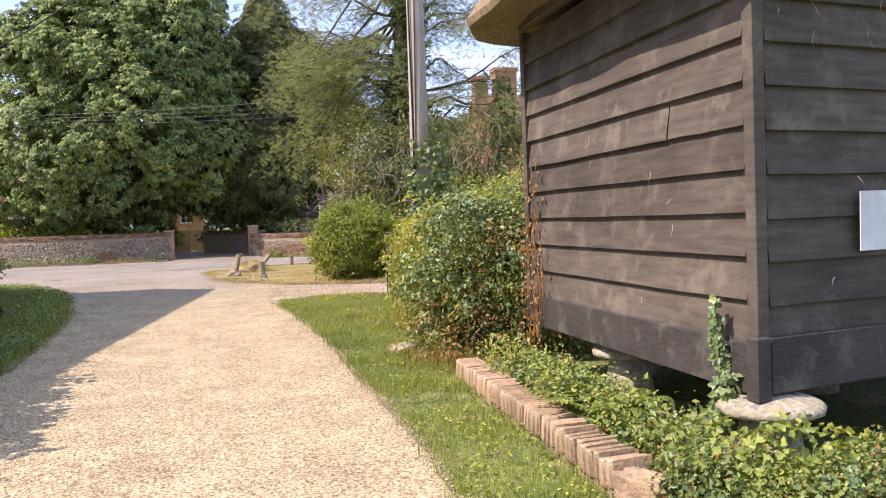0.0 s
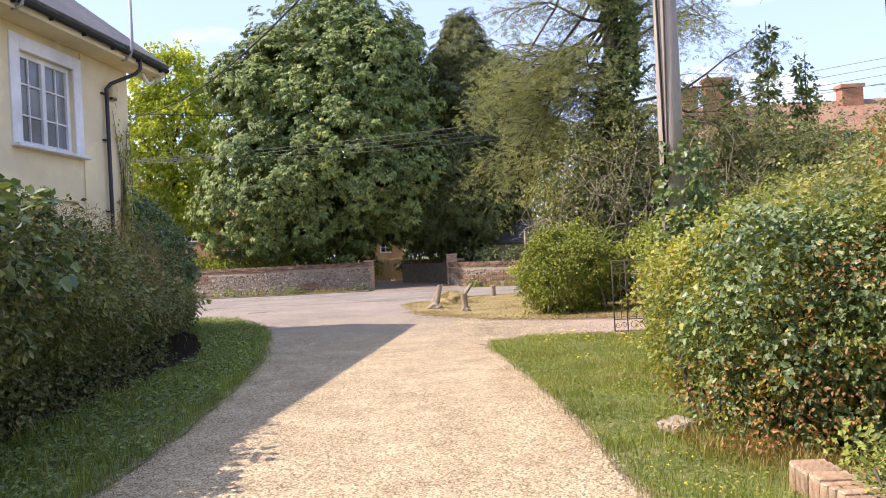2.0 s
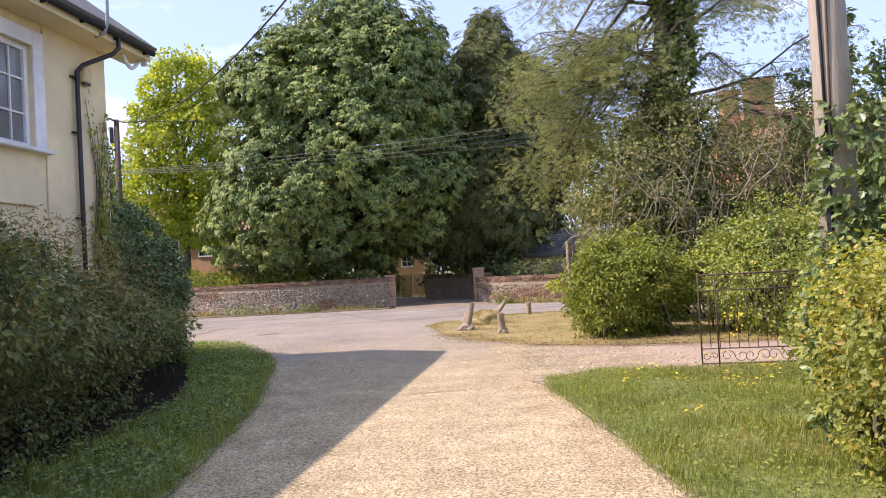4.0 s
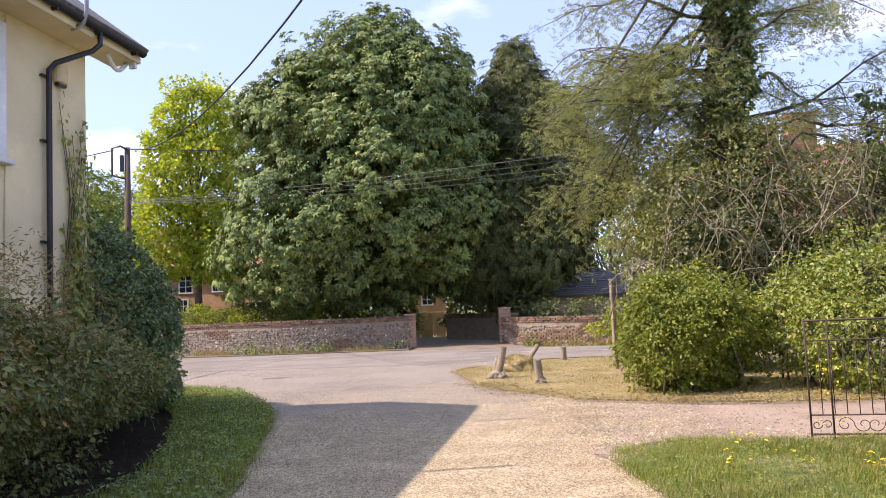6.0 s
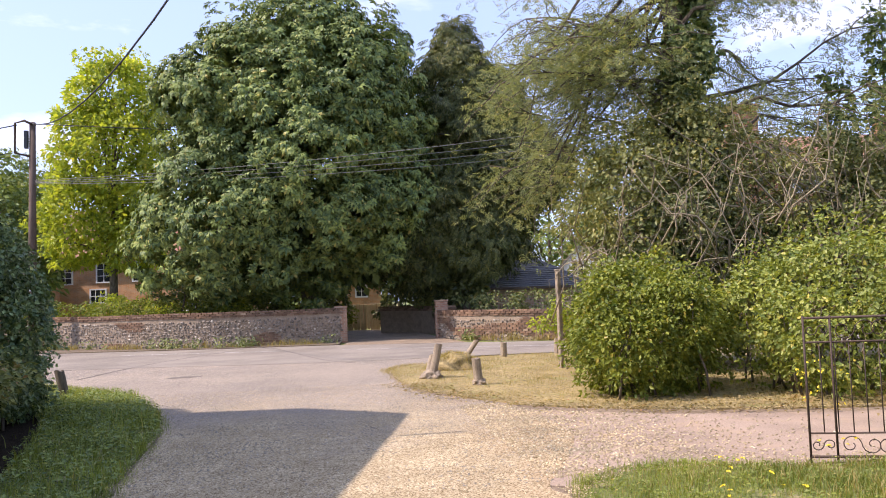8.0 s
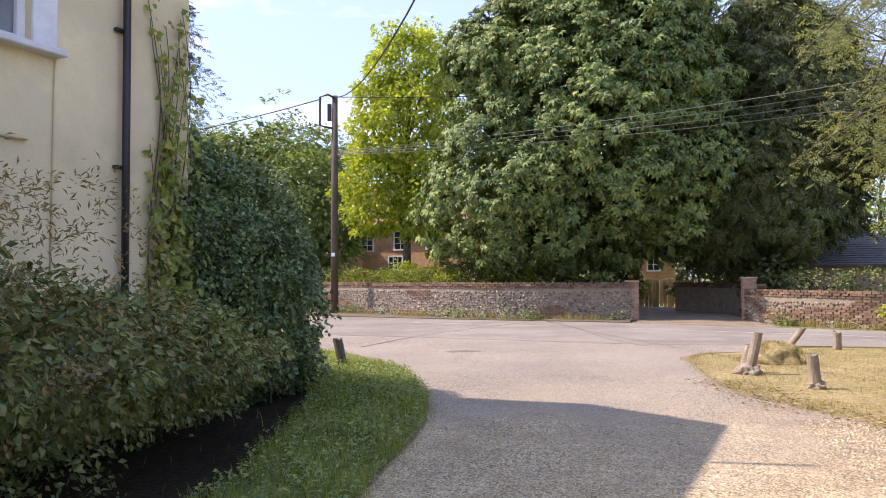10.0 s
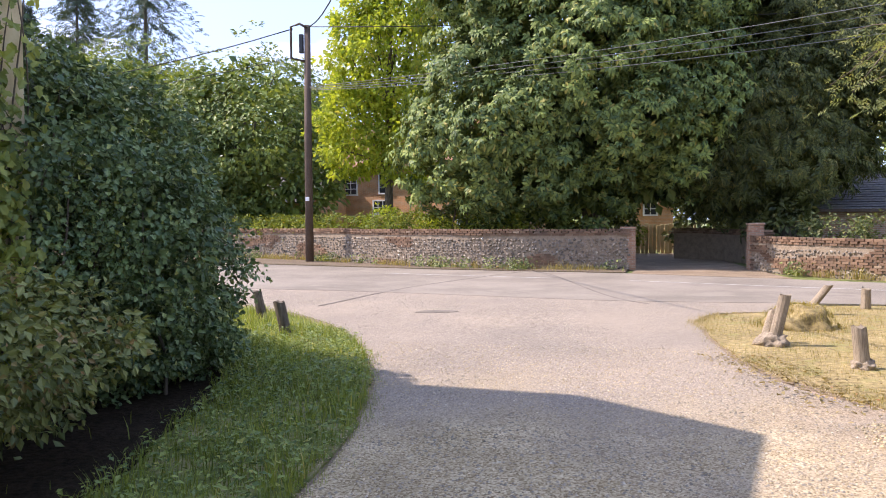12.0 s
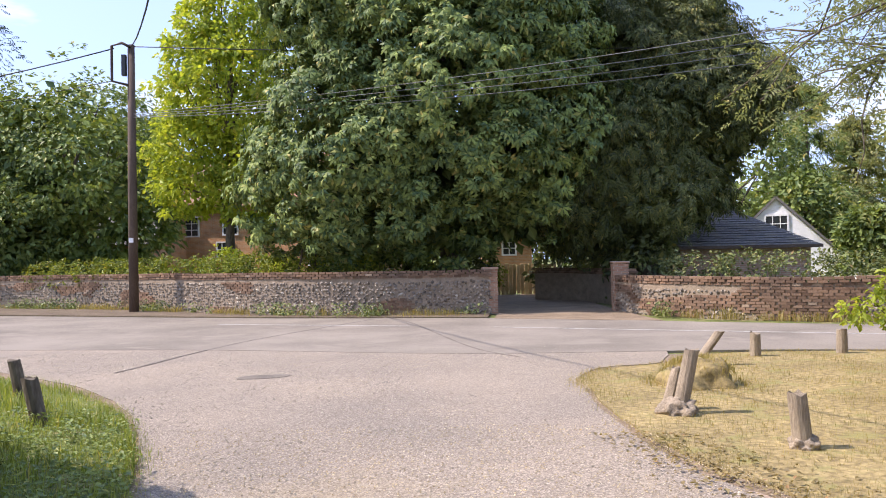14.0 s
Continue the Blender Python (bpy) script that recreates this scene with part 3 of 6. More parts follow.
sheet("earth_margin", [(-13, -6), (14, -6), (14, 29.6), (-13, 29.6)], -0.012, M_EARTH, "bare trodden earth along the drive margins", "earth", 0.0, 0.02)
DRIVE = spline([(-1.9, -6), (-1.9, 2), (-1.75, 7.1), (-1.5, 9.5), (-1.36, 12), (-1.3, 14.3), (-1.42, 16.5), (-1.62, 19.2), (-2.05, 21.4), (-2.9, 23.5), (-3.9, 25.4), (-5.6, 27.3), (-9, 29.6), (-14, 31.0), (-14, 34.5), (-4, 33), (3, 31.2), (3.3, 28.7), (2.2, 28.0), (1.75, 27.0), (1.66, 26.0), (1.75, 23.3), (2.15, 21.6), (3.0, 20.2), (3.0, 17.5), (2.2, 15.5), (2.2, 14.8), (2.12, 12), (1.95, 9), (1.78, 7.2), (1.6, 5), (1.42, 3.6), (1.2, 1.0), (1.0, -6)], 6)
sheet("driveway", DRIVE, 0.0, M_DRIVE, "pale cream gravel drive worn into tarmac by the road", "driveway", 0.05, 0.05)
TRACK = spline([(2.0, 21.7), (3.27, 19.5), (5.4, 18.3), (9, 17.6), (14, 17.5), (14, 15.0), (9, 15.2), (4.48, 15.5), (3.0, 15.9), (2.2, 15.4), (1.5, 18)], 6)
sheet("side_track", TRACK, -0.002, M_TRACK, "pinkish trodden gravel track branching off the drive", "track", 0.06, 0.04)
ROAD_NEAR = [(-60, 40), (-35, 35.5), (-22, 33.6), (-12, 32.2), (-5, 31.3), (0.3, 30.0), (5, 29.9), (9, 29.2), (18, 27.0), (40, 19)]
ROAD_FAR = [(60, 17.5), (40, 23.5), (22, 30.0), (12, 33.4), (6.5, 35.6), (3.0, 37.6), (-0.2, 38.5), (-4, 39.3), (-7.2, 40.2), (-15.4, 43.0), (-25, 46), (-60, 58)]
sheet("road", spline(ROAD_NEAR, 5, False) + spline(ROAD_FAR, 5, False), 0.006, M_TARMAC, "grey worn tarmac village road", "road", 0.03, 0.04)
ENTRY = [(1.0, 38.1), (1.2, 40.3), (1.5, 52.6), (4.6, 52.6), (4.9, 40.0), (5.2, 36.4)]
sheet("entrance_drive", ENTRY, 0.012, M_EARTH, "shaded earth driveway through the wall opening", "driveway", 0.05, 0.04)


def road_line(a, b, width=0.1):
    a, b = Vector((*a, 0)), Vector((*b, 0))
    d = b - a
    bm = box((d.length, width, 0.004), Matrix.Translation((a + b) / 2 + Vector((0, 0, 0.010))) @ Matrix.Rotation(math.atan2(d.y, d.x), 4, "Z"))
    return tagged(part("road_marking", bm, M_LINE), "worn white painted line on the road", "road marking", "road lines", "structure")


road_line((-6.5, 37.6), (-1.2, 36.0))
road_line((0.9, 35.3), (4.2, 33.9))
road_line((4.2, 33.9), (7.9, 32.4))
road_line((7.9, 32.4), (14, 29.9))

# dark tar joints and a sunk patch in the tarmac
M_JOINT = surface("tar_joint", (0.16, 0.14, 0.115), (0.24, 0.21, 0.175), 2.0, 30.0, 0.9, 0.4, 0.004, spec=0.08)
for pts in (((-2.2, 39.2), (-1.3, 37.4), (0.25, 31.2), (1.1, 29.4)), ((-2.4, 38.6), (-4.4, 32.9), (-5.2, 28.2))):
    tb_ = [Vector((*p, 0.0)) for p in spline(list(pts), 6, False)]
    bm = bmesh.new()
    prev = None
    for i_, p_ in enumerate(tb_):
        d_ = (tb_[min(i_ + 1, len(tb_) - 1)] - tb_[max(i_ - 1, 0)]).normalized()
        s_ = Vector((d_.y, -d_.x, 0)) * (0.026 + 0.02 * noise.noise(p_ * 1.3))
        q_ = [bm.verts.new(p_ + s_ * k_ + Vector((0, 0, z_))) for k_, z_ in ((1, 0.009), (-1, 0.009), (-1, 0.0), (1, 0.0))]
        if prev:
            for k_ in range(4):
                bm.faces.new((prev[k_], q_[k_], q_[(k_ + 1) % 4], prev[(k_ + 1) % 4]))
        prev = q_
    bmesh.ops.recalc_face_normals(bm, faces=bm.faces)
    tagged(part("tar_joint", bm, M_JOINT), "dark sealed joint line across the tarmac", "road joint", "tar joints", "structure")
sheet("road_patch", spline([(-3.05, 27.35), (-2.5, 27.45), (-2.4, 27.75), (-2.95, 27.7)], 4), 0.006, M_JOINT, "dark sunken repair patch in the tarmac", "road patch", 0.05, 0.02)
VERGE_L = spline([(-2.05, -6), (-2.0, 2), (-1.8, 7.1), (-1.55, 9.5), (-1.4, 12), (-1.33, 14.3), (-1.45, 16.5), (-1.66, 19.2), (-2.1, 21.4), (-2.95, 23.5), (-4.0, 25.3), (-5.7, 27.0), (-9, 28.8), (-12, 28), (-12, 20), (-12, 6), (-12, -6)], 6)
sheet("verge_left", VERGE_L, 0.010, M_TURF, "long green grass verge beside the hedge", "verge", 0.08, 0.08)
# ground under the hedge overhang; its dark colour and width stand in for shade
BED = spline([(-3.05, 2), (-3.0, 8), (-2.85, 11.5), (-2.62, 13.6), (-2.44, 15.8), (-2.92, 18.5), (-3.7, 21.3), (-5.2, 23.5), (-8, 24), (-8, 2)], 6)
sheet("hedge_shade_bed", BED, 0.016, M_LITTER_SHADE, "leaf litter under the hedge, coloured near black for its deep shade", "earth", 0.15, 0.05)
VERGE_R = spline([(1.55, -6), (1.5, 1), (1.48, 3.6), (1.66, 5), (1.84, 7.2), (2.0, 9), (2.16, 12), (2.24, 14.8), (2.6, 15.5), (3.4, 15.75), (4.5, 15.35), (9, 15.0), (14, 14.8), (14, -6)], 6)
sheet("verge_right", VERGE_R, 0.010, M_TURF, "green grass verge with small yellow flowers", "verge", 0.08, 0.08)
GREEN = spline([(1.78, 26.9), (1.72, 26.0), (1.84, 23.4), (2.3, 21.8), (3.3, 20.0), (5.4, 18.7), (9, 18.0), (20, 17.5), (20, 25.6), (9, 28.5), (7.4, 29.3), (4.7, 29.5), (3.4, 28.4), (2.3, 27.8)], 6)
sheet("green", GREEN, 0.012, M_TURF_DRY, "small green of dry yellowing grass", "grass", 0.08, 0.08)
WAYSIDE = [(-60, 62.6), (-30, 52.2), (-18, 48.0), (-12.3, 45.5), (-9, 43.2), (-5.8, 41.2), (-2.8, 40.1), (0.95, 39.9), (0.9, 38.6), (-2.0, 39.0), (-4, 39.55), (-7.2, 40.5), (-15.4, 43.4), (-25, 46.5), (-60, 58.4)]
sheet("wayside_left", WAYSIDE, 0.022, M_DIRT, "bare brown dirt verge at the foot of the wall", "verge", 0.15, 0.05)

# ---- granary shed on staddle stones ----
# the corner by the drive is a little over square
SHED = Matrix(((0.9986, 0.0998, 0, 2.98), (0.0523, 0.9950, 0, 3.39), (0, 0, 1, 0), (0, 0, 0, 1)))
# local: x along the front away from the drive, y along the side away from the near corner
SL, SW, SZ0, SZ1 = 3.28, 3.6, 0.50, 3.15
ROW = 0.232
shed = thing("granary_shed", SHED.translation, "dark tarred weatherboard granary shed with thatched roof on staddle stones", "shed")


def shed_part(name, bm, mat, parent=shed, label=""):
    bmesh.ops.transform(bm, matrix=SHED, verts=bm.verts)
    return part(name, bm, mat, parent, label)


bm = box((SW - 0.10, SL - 0.10, SZ1 - SZ0 - 0.05), Matrix.Translation((SW / 2, SL / 2, (SZ0 + SZ1) / 2)))
shed_part("frame_core", bm, M_BOARD_DARK)


def board(length, along, at, z, nx, ny, lean=0.035):
    """One lapped board: thick lower edge standing proud, tucked in under the one above."""
    bm = bmesh.new()
    n = 10
    rows = []
    ph = rng.random() * 50
    for i in range(n + 1):
        u = i / n
        sag = noise.noise(Vector((u * 2.2 + ph, 1.0, 0))) * 0.012
        fray = noise.noise(Vector((u * 14 + ph, 5.0, 0))) * 0.004
        px, py = at[0] + along[0] * length * u, at[1] + along[1] * length * u
        o = lean + noise.noise(Vector((u * 3 + ph, 9.0, 0))) * 0.006
        rows.append([bm.verts.new((px + nx * d, py + ny * d, z + h)) for d, h in ((o - 0.034, sag + fray), (o, sag + fray + 0.003), (0.010, ROW + 0.03), (-0.008, ROW + 0.03))])
    for a, b in zip(rows, rows[1:]):
        for k in range(3):
            bm.faces.new((a[k], b[k], b[k + 1], a[k + 1]))
    bm.faces.new(rows[0])
    bm.faces.new(rows[-1])
    bmesh.ops.recalc_face_normals(bm, faces=bm.faces)
    return bm


for k in range(11):
    z = SZ0 + 0.26 + ROW * k
    if z + ROW > SZ1 + 0.1:
        break
    if k == 5:
        shed_part("board", board(0.76, (0, 1), (0.02, 0.06), z, -1, 0, 0.046), M_BOARD)
        shed_part("board", board(SL - 0.90, (0, 1), (0.02, 0.83), z, -1, 0, 0.052), M_BOARD)
    else:
        shed_part("board", board(SL - 0.08, (0, 1), (0.02, 0.06), z, -1, 0, 0.050), M_BOARD)
    shed_part("board", board(SW - 0.08, (1, 0), (0.06, 0.02), z - 0.035, 0, -1, 0.050), M_BOARD)
    shed_part("board", board(SW - 0.08, (1, 0), (0.06, SL - 0.02), z, 0, 1, 0.036), M_BOARD)
    shed_part("board", board(SL - 0.08, (0, 1), (SW - 0.02, 0.06), z, 1, 0, 0.036), M_BOARD)
for x0, y0 in ((0.0, 0.0), (0.0, SL), (SW, 0.0), (SW, SL)):
    shed_part("corner_post", box((0.085, 0.085, SZ1 - SZ0 - 0.24), Matrix.Translation((x0, y0, (SZ0 + 0.24 + SZ1) / 2)), 0.006), M_BOARD)
shed_part("plinth", box((0.07, SL - 0.02, 0.27), Matrix.Translation((-0.022, SL / 2 + 0.03, SZ0 + 0.135)), 0.006), M_BOARD_DARK)
shed_part("plinth", box((SW - 0.02, 0.07, 0.30), Matrix.Translation((SW / 2 + 0.03, -0.022, SZ0 + 0.15)), 0.006), M_BOARD_DARK)
shed_part("plinth", box((0.10, 0.10, 0.34), Matrix.Translation((-0.03, -0.03, SZ0 + 0.14)), 0.008), M_BOARD_DARK)
# thatch: a hipped roof with a thick rounded eave
bm = bmesh.new()
OV = 0.52
rings = [(-0.05, SZ1 + 0.12), (OV - 0.04, SZ1 + 0.0), (OV + 0.06, SZ1 + 0.0), (OV + 0.08, SZ1 + 0.06), (OV + 0.0, SZ1 + 0.20), (OV - 0.45, SZ1 + 0.66), (-0.45, SZ1 + 1.65), (-1.3, SZ1 + 2.5), (-1.48, SZ1 + 2.62)]
prev = None
for o, z in rings:
    ring = []
    x0, x1, y0, y1 = -o, SW + o, -o, SL + o
    for (ax, ay), (bx, by) in (((x0, y0), (x1, y0)), ((x1, y0), (x1, y1)), ((x1, y1), (x0, y1)), ((x0, y1), (x0, y0))):
        for k in range(14):
            t = k / 14
            x, y = ax + (bx - ax) * t, ay + (by - ay) * t
            d = noise.noise(Vector((x * 2, y * 2, z * 2))) * 0.03
            cx, cy = SW / 2, SL / 2
            corner = max(0.0, abs((x - cx) / (SW / 2 + o)) + abs((y - cy) / (SL / 2 + o)) - 1.72) * 0.35
            ring.append(bm.verts.new((x + (cx - x) * corner + d, y + (cy - y) * corner + d, z + d + rng.normal(0, 0.008))))
    if prev:
        for i in range(len(ring)):
            j = (i + 1) % len(ring)
            bm.faces.new((prev[i], prev[j], ring[j], ring[i]))
    else:
        first_ring = ring
    prev = ring
bm.faces.new(prev)
bm.faces.new(list(reversed(first_ring)))
bmesh.ops.recalc_face_normals(bm, faces=bm.faces)
shed_part("thatched_roof", bm, M_THATCH, shed, "brown straw thatch with a thick eave")
shed_part("eave_plate", box((0.08, SL - 0.02, 0.10), Matrix.Translation((-0.035, SL / 2, SZ1 + 0.06)), 0.01), M_BOARD)
bm = box((0.23, 0.006, 0.33), None, 0.0)
for v in bm.verts:
    v.co.x += 0.012 * v.co.z
bmesh.ops.transform(bm, matrix=Matrix.Translation((0.815, -0.064, 1.39)), verts=bm.verts)
bmesh.ops.transform(bm, matrix=SHED, verts=bm.verts)
notice = tagged(part("notice", bm, M_PAPER), "white paper notice pinned to the dark boards", "notice")


def staddle(x, y):
    """A mushroom-shaped stone: worn cap on a tapering leg."""
    p = SHED @ Vector((x, y, 0))
    s = thing("staddle_stone", p, "pale weathered mushroom-shaped staddle stone under the shed", "staddle stone", "staddle stones")
    for nm, prof in (("leg", ((0.20, -0.03), (0.19, 0.1), (0.15, 0.36))), ("cap", ((0.10, 0.375), (0.25, 0.38), (0.28, 0.395), (0.285, 0.42), (0.27, 0.44), (0.23, 0.46), (0.15, 0.48), (0.05, 0.49)))):
        bm = bmesh.new()
        rings = []
        for r, z in prof:
            rings.append([bm.verts.new(p + Vector((math.cos(a) * r * q, math.sin(a) * r * q, z + rng.normal(0, 0.002)))) for a, q in ((2 * math.pi * k / 18, 1 + 0.06 * noise.noise(Vector((math.cos(2 * math.pi * k / 18) + x, math.sin(2 * math.pi * k / 18) + y, z * 3)))) for k in range(18))])
        for a, b in zip(rings, rings[1:]):
            for k in range(18):
                bm.faces.new((a[k], a[(k + 1) % 18], b[(k + 1) % 18], b[k]))
        bm.faces.new(rings[-1])
        bm.faces.new(list(reversed(rings[0])))
        part(nm, bm, M_STONE, s, smooth=True)


for sx, sy in ((0.10, 0.05), (0.26, 1.9), (0.85, 2.85), (1.8, 0.1), (3.45, 0.1), (3.45, 2.9), (1.8, 2.9), (1.8, 1.5)):
    staddle(sx, sy)

# ---- cream house beyond the hedge ----
HY = math.atan2(0.225, 0.974)
HOUSE = Matrix.Translation((-4.19, 19.02, -0.06)) @ Matrix.Rotation(-HY, 4, "Z") @ Matrix.Scale(1.04, 4)
# local: y along the wall (0 at the corner, negative towards the start), x out towards the drive
house = thing("cream_house", (-4.0, 18.5, 0), "cream rendered two-storey house with dark gutter and slate roof", "house")


def house_part(name, bm, mat, parent=house, label="", smooth=False):
    bmesh.ops.transform(bm, matrix=HOUSE, verts=bm.verts)
    return part(name, bm, mat, parent, label, smooth)


HL, HD, HE = 14.5, 8.0, 5.36
WY0, WY1, WZ0, WZ1 = -3.30, -1.86, 3.52, 4.98


def wall_piece(x0, x1, y0, y1, z0, z1):
    return house_part("wall", box((x1 - x0, y1 - y0, z1 - z0), Matrix.Translation(((x0 + x1) / 2, (y0 + y1) / 2, (z0 + z1) / 2))), M_RENDER)


wall_piece(-0.3, 0, WY1, 0, -0.05, HE)
wall_piece(-0.3, 0, -HL, WY0, -0.05, HE)
wall_piece(-0.3, 0, WY0, WY1, -0.05, WZ0)
wall_piece(-0.3, 0, WY0, WY1, WZ1, HE)
wall_piece(-HD, -0.3, -0.3, 0, -0.05, HE)
wall_piece(-HD, -0.3, -HL, -HL + 0.3, -0.05, HE)
wall_piece(-HD, -HD + 0.3, -HL + 0.3, -0.3, -0.05, HE)
# gable triangle towards the road
for gy in (-0.3, -HL):
    bm = bmesh.new()
    tri = [(-HD, HE), (0, HE), (0, HE + 0.40), (-HD / 2, HE + 3.5), (-HD, HE + 0.40)]
    a = [bm.verts.new((x, gy, z)) for x, z in tri]
    b = [bm.verts.new((x, gy + 0.3, z)) for x, z in tri]
    bm.faces.new(a)
    bm.faces.new(list(reversed(b)))
    for i in range(5):
        j = (i + 1) % 5
        bm.faces.new((a[i], b[i], b[j], a[j]))
    bmesh.ops.recalc_face_normals(bm, faces=bm.faces)
    house_part("gable", bm, M_RENDER)
house_part("band", box((0.05, HL - 2.0, 0.05), Matrix.Translation((0.02, -HL / 2 - 0.9, 2.73)), 0.01), M_RENDER, house, "raised render band")
# roof slopes with verge overhang
slope = math.atan2(3.1, HD / 2)
for sgn in (1, -1):
    ln = (HD / 2 + 0.50) / math.cos(slope)
    m = Matrix.Translation((-HD / 2 + sgn * (HD / 4 + 0.25), -HL / 2 + 0.15, HE + 0.60 + 3.1 / 2 - 0.5 * math.tan(slope) / 2)) @ Matrix.Rotation(sgn * slope, 4, "Y")
    house_part("roof_slope", box((ln, HL + 1.35, 0.07), m, 0.01), M_SLATE, house, "dark grey slate roof slope")
house_part("soffit", box((0.46, HL + 0.9, 0.04), Matrix.Translation((0.23, -HL / 2 + 0.2, HE - 0.0)), 0.004), M_RENDER, house, "cream painted eave board")
house_part("fascia", box((0.03, HL + 0.9, 0.15), Matrix.Translation((0.46, -HL / 2 + 0.2, HE + 0.055)), 0.004), M_RENDER)
# gutter: half-round trough with brackets
bm = bmesh.new()
n = 9
ga = [(0.535 + 0.06 * math.cos(math.pi + math.pi * k / (n - 1)), HE + 0.12 + 0.06 * math.sin(math.pi + math.pi * k / (n - 1))) for k in range(n)]
for y0, y1 in ((-HL - 0.4, 0.62),):
    a = [bm.verts.new((x, y0, z)) for x, z in ga]
    b = [bm.verts.new((x, y1, z)) for x, z in ga]
    for k in range(n - 1):
        bm.faces.new((a[k], b[k], b[k + 1], a[k + 1]))
    bm.faces.new(b)
    bm.faces.new(list(reversed(a)))
house_part("gutter", bm, M_BLACK, house, "black half-round gutter", True)
for k in range(16):
    y = 0.40 - k * 0.9
    house_part("gutter_bracket", box((0.12, 0.035, 0.05), Matrix.Translation((0.505, y, HE + 0.06)), 0.008), M_BLACK)
# downpipe with swan neck
PY = -0.90
pp = [HOUSE @ Vector(q) for q in ((0.535, PY + 0.42, HE + 0.07), (0.535, PY + 0.42, HE - 0.10), (0.46, PY + 0.36, HE - 0.20), (0.13, PY + 0.06, HE - 0.42), (0.075, PY, HE - 0.52), (0.075, PY, 3.0), (0.075, PY, 0.05))]
dp = tube("downpipe", pp, [0.038] * 7, M_BLACK, house, 10, "black plastic downpipe")
for z in (4.75, 3.9, 2.6, 1.3):
    house_part("pipe_clip", box((0.05, 0.14, 0.03), Matrix.Translation((0.03, PY - 0.03, z)), 0.004), M_BLACK)
tube("vent_pipe", [HOUSE @ Vector(q) for q in ((0.40, PY - 0.0, HE - 0.02), (0.56, PY + 0.0, HE + 0.03), (0.60, PY + 0.02, HE + 0.2), (0.60, PY + 0.02, HE + 1.1))], [0.03] * 4, M_GALV, house, 10, "grey vent pipe rising past the gutter")
tube("vent_pipe", [HOUSE @ Vector(q) for q in ((0.40, -4.0, HE - 0.02), (0.56, -4.0, HE + 0.03), (0.60, -4.0, HE + 0.2), (0.60, -4.0, HE + 1.15))], [0.03] * 4, M_GALV, house, 10, "grey vent pipe rising past the gutter")
tube("cable_run", [HOUSE @ Vector(q) for q in ((0.012, -1.62, HE - 0.05), (0.012, -1.63, 3.4), (0.012, -1.66, 1.2))], [0.012] * 3, M_RENDER, house, 5)
# curved eave bracket at the corner
arc = [HOUSE @ Vector((0.30, 0.05 + 0.50 * t, HE - 0.03 - 0.16 * math.sin(math.pi * min(1.0, t * 1.0)))) for t in [k / 10 for k in range(11)]]
tube("eave_bracket", arc, [0.035] * 11, M_WHITE, house, 8, "white painted curved eave bracket")
house_part("verge_end", box((0.10, 0.05, 0.16), Matrix.Translation((0.40, 0.56, HE - 0.03)), 0.006), M_WHITE)
# alarm box
bm = box((0.09, 0.22, 0.26), Matrix.Translation((0.05, -0.62, 4.86)), 0.02)
alarm_p = house_part("alarm_box", bm, M_ALARM, house, "yellowed alarm box with dark base")
bm = box((0.07, 0.18, 0.05), Matrix.Translation((0.05, -0.62, 4.71)), 0.015)
house_part("alarm_base", bm, M_BLACK, house)
# window with white surround
win = house_part("window", box((0.02, WY1 - WY0, WZ1 - WZ0), Matrix.Translation((-0.16, (WY0 + WY1) / 2, (WZ0 + WZ1) / 2))), M_PANE_DARK, house, "white two-light casement window with glazing bars")
wc = (WY0 + WY1) / 2
hw, hz = (WY1 - WY0), (WZ1 - WZ0)
for y, w in ((WY0 + 0.04, 0.08), (WY1 - 0.04, 0.08), (wc, 0.10)):
    house_part("frame_post", box((0.07, w, hz), Matrix.Translation((-0.10, y, (WZ0 + WZ1) / 2)), 0.006), M_WHITE, win)
for z in (WZ0 + 0.04, WZ1 - 0.04):
    house_part("frame_rail", box((0.066, hw, 0.08), Matrix.Translation((-0.10, wc, z)), 0.006), M_WHITE, win)
for s_ in (-1, 1):
    cy = wc + s_ * hw / 4
    house_part("glazing_bar", box((0.03, 0.025, hz - 0.1), Matrix.Translation((-0.10, cy, (WZ0 + WZ1) / 2))), M_WHITE, win)
    for k in (1, 2):
        house_part("glazing_bar", box((0.03, hw / 2 - 0.08, 0.025), Matrix.Translation((-0.10, cy, WZ0 + hz * k / 3))), M_WHITE, win)
    for q in (-1, 1):
        for k in range(3):
            house_part("pane", box((0.006, hw / 4 - 0.05, hz / 3 - 0.04), Matrix.Translation((-0.115, cy + q * hw / 8, WZ0 + hz * (k + 0.5) / 3))), M_PANE, win)
house_part("surround", box((0.03, 0.24, hz + 0.25), Matrix.Translation((0.012, WY1 + 0.12, (WZ0 + WZ1) / 2 + 0.10)), 0.006), M_WHITE, win)
house_part("surround", box((0.03, 0.24, hz + 0.25), Matrix.Translation((0.012, WY0 - 0.12, (WZ0 + WZ1) / 2 + 0.10)), 0.006), M_WHITE, win)
house_part("surround", box((0.034, hw, 0.22), Matrix.Translation((0.012, wc, WZ1 + 0.11)), 0.006), M_WHITE, win)
house_part("sill", box((0.16, hw + 0.52, 0.06), Matrix.Translation((0.06, wc, WZ0 - 0.03)), 0.01), M_WHITE, win)

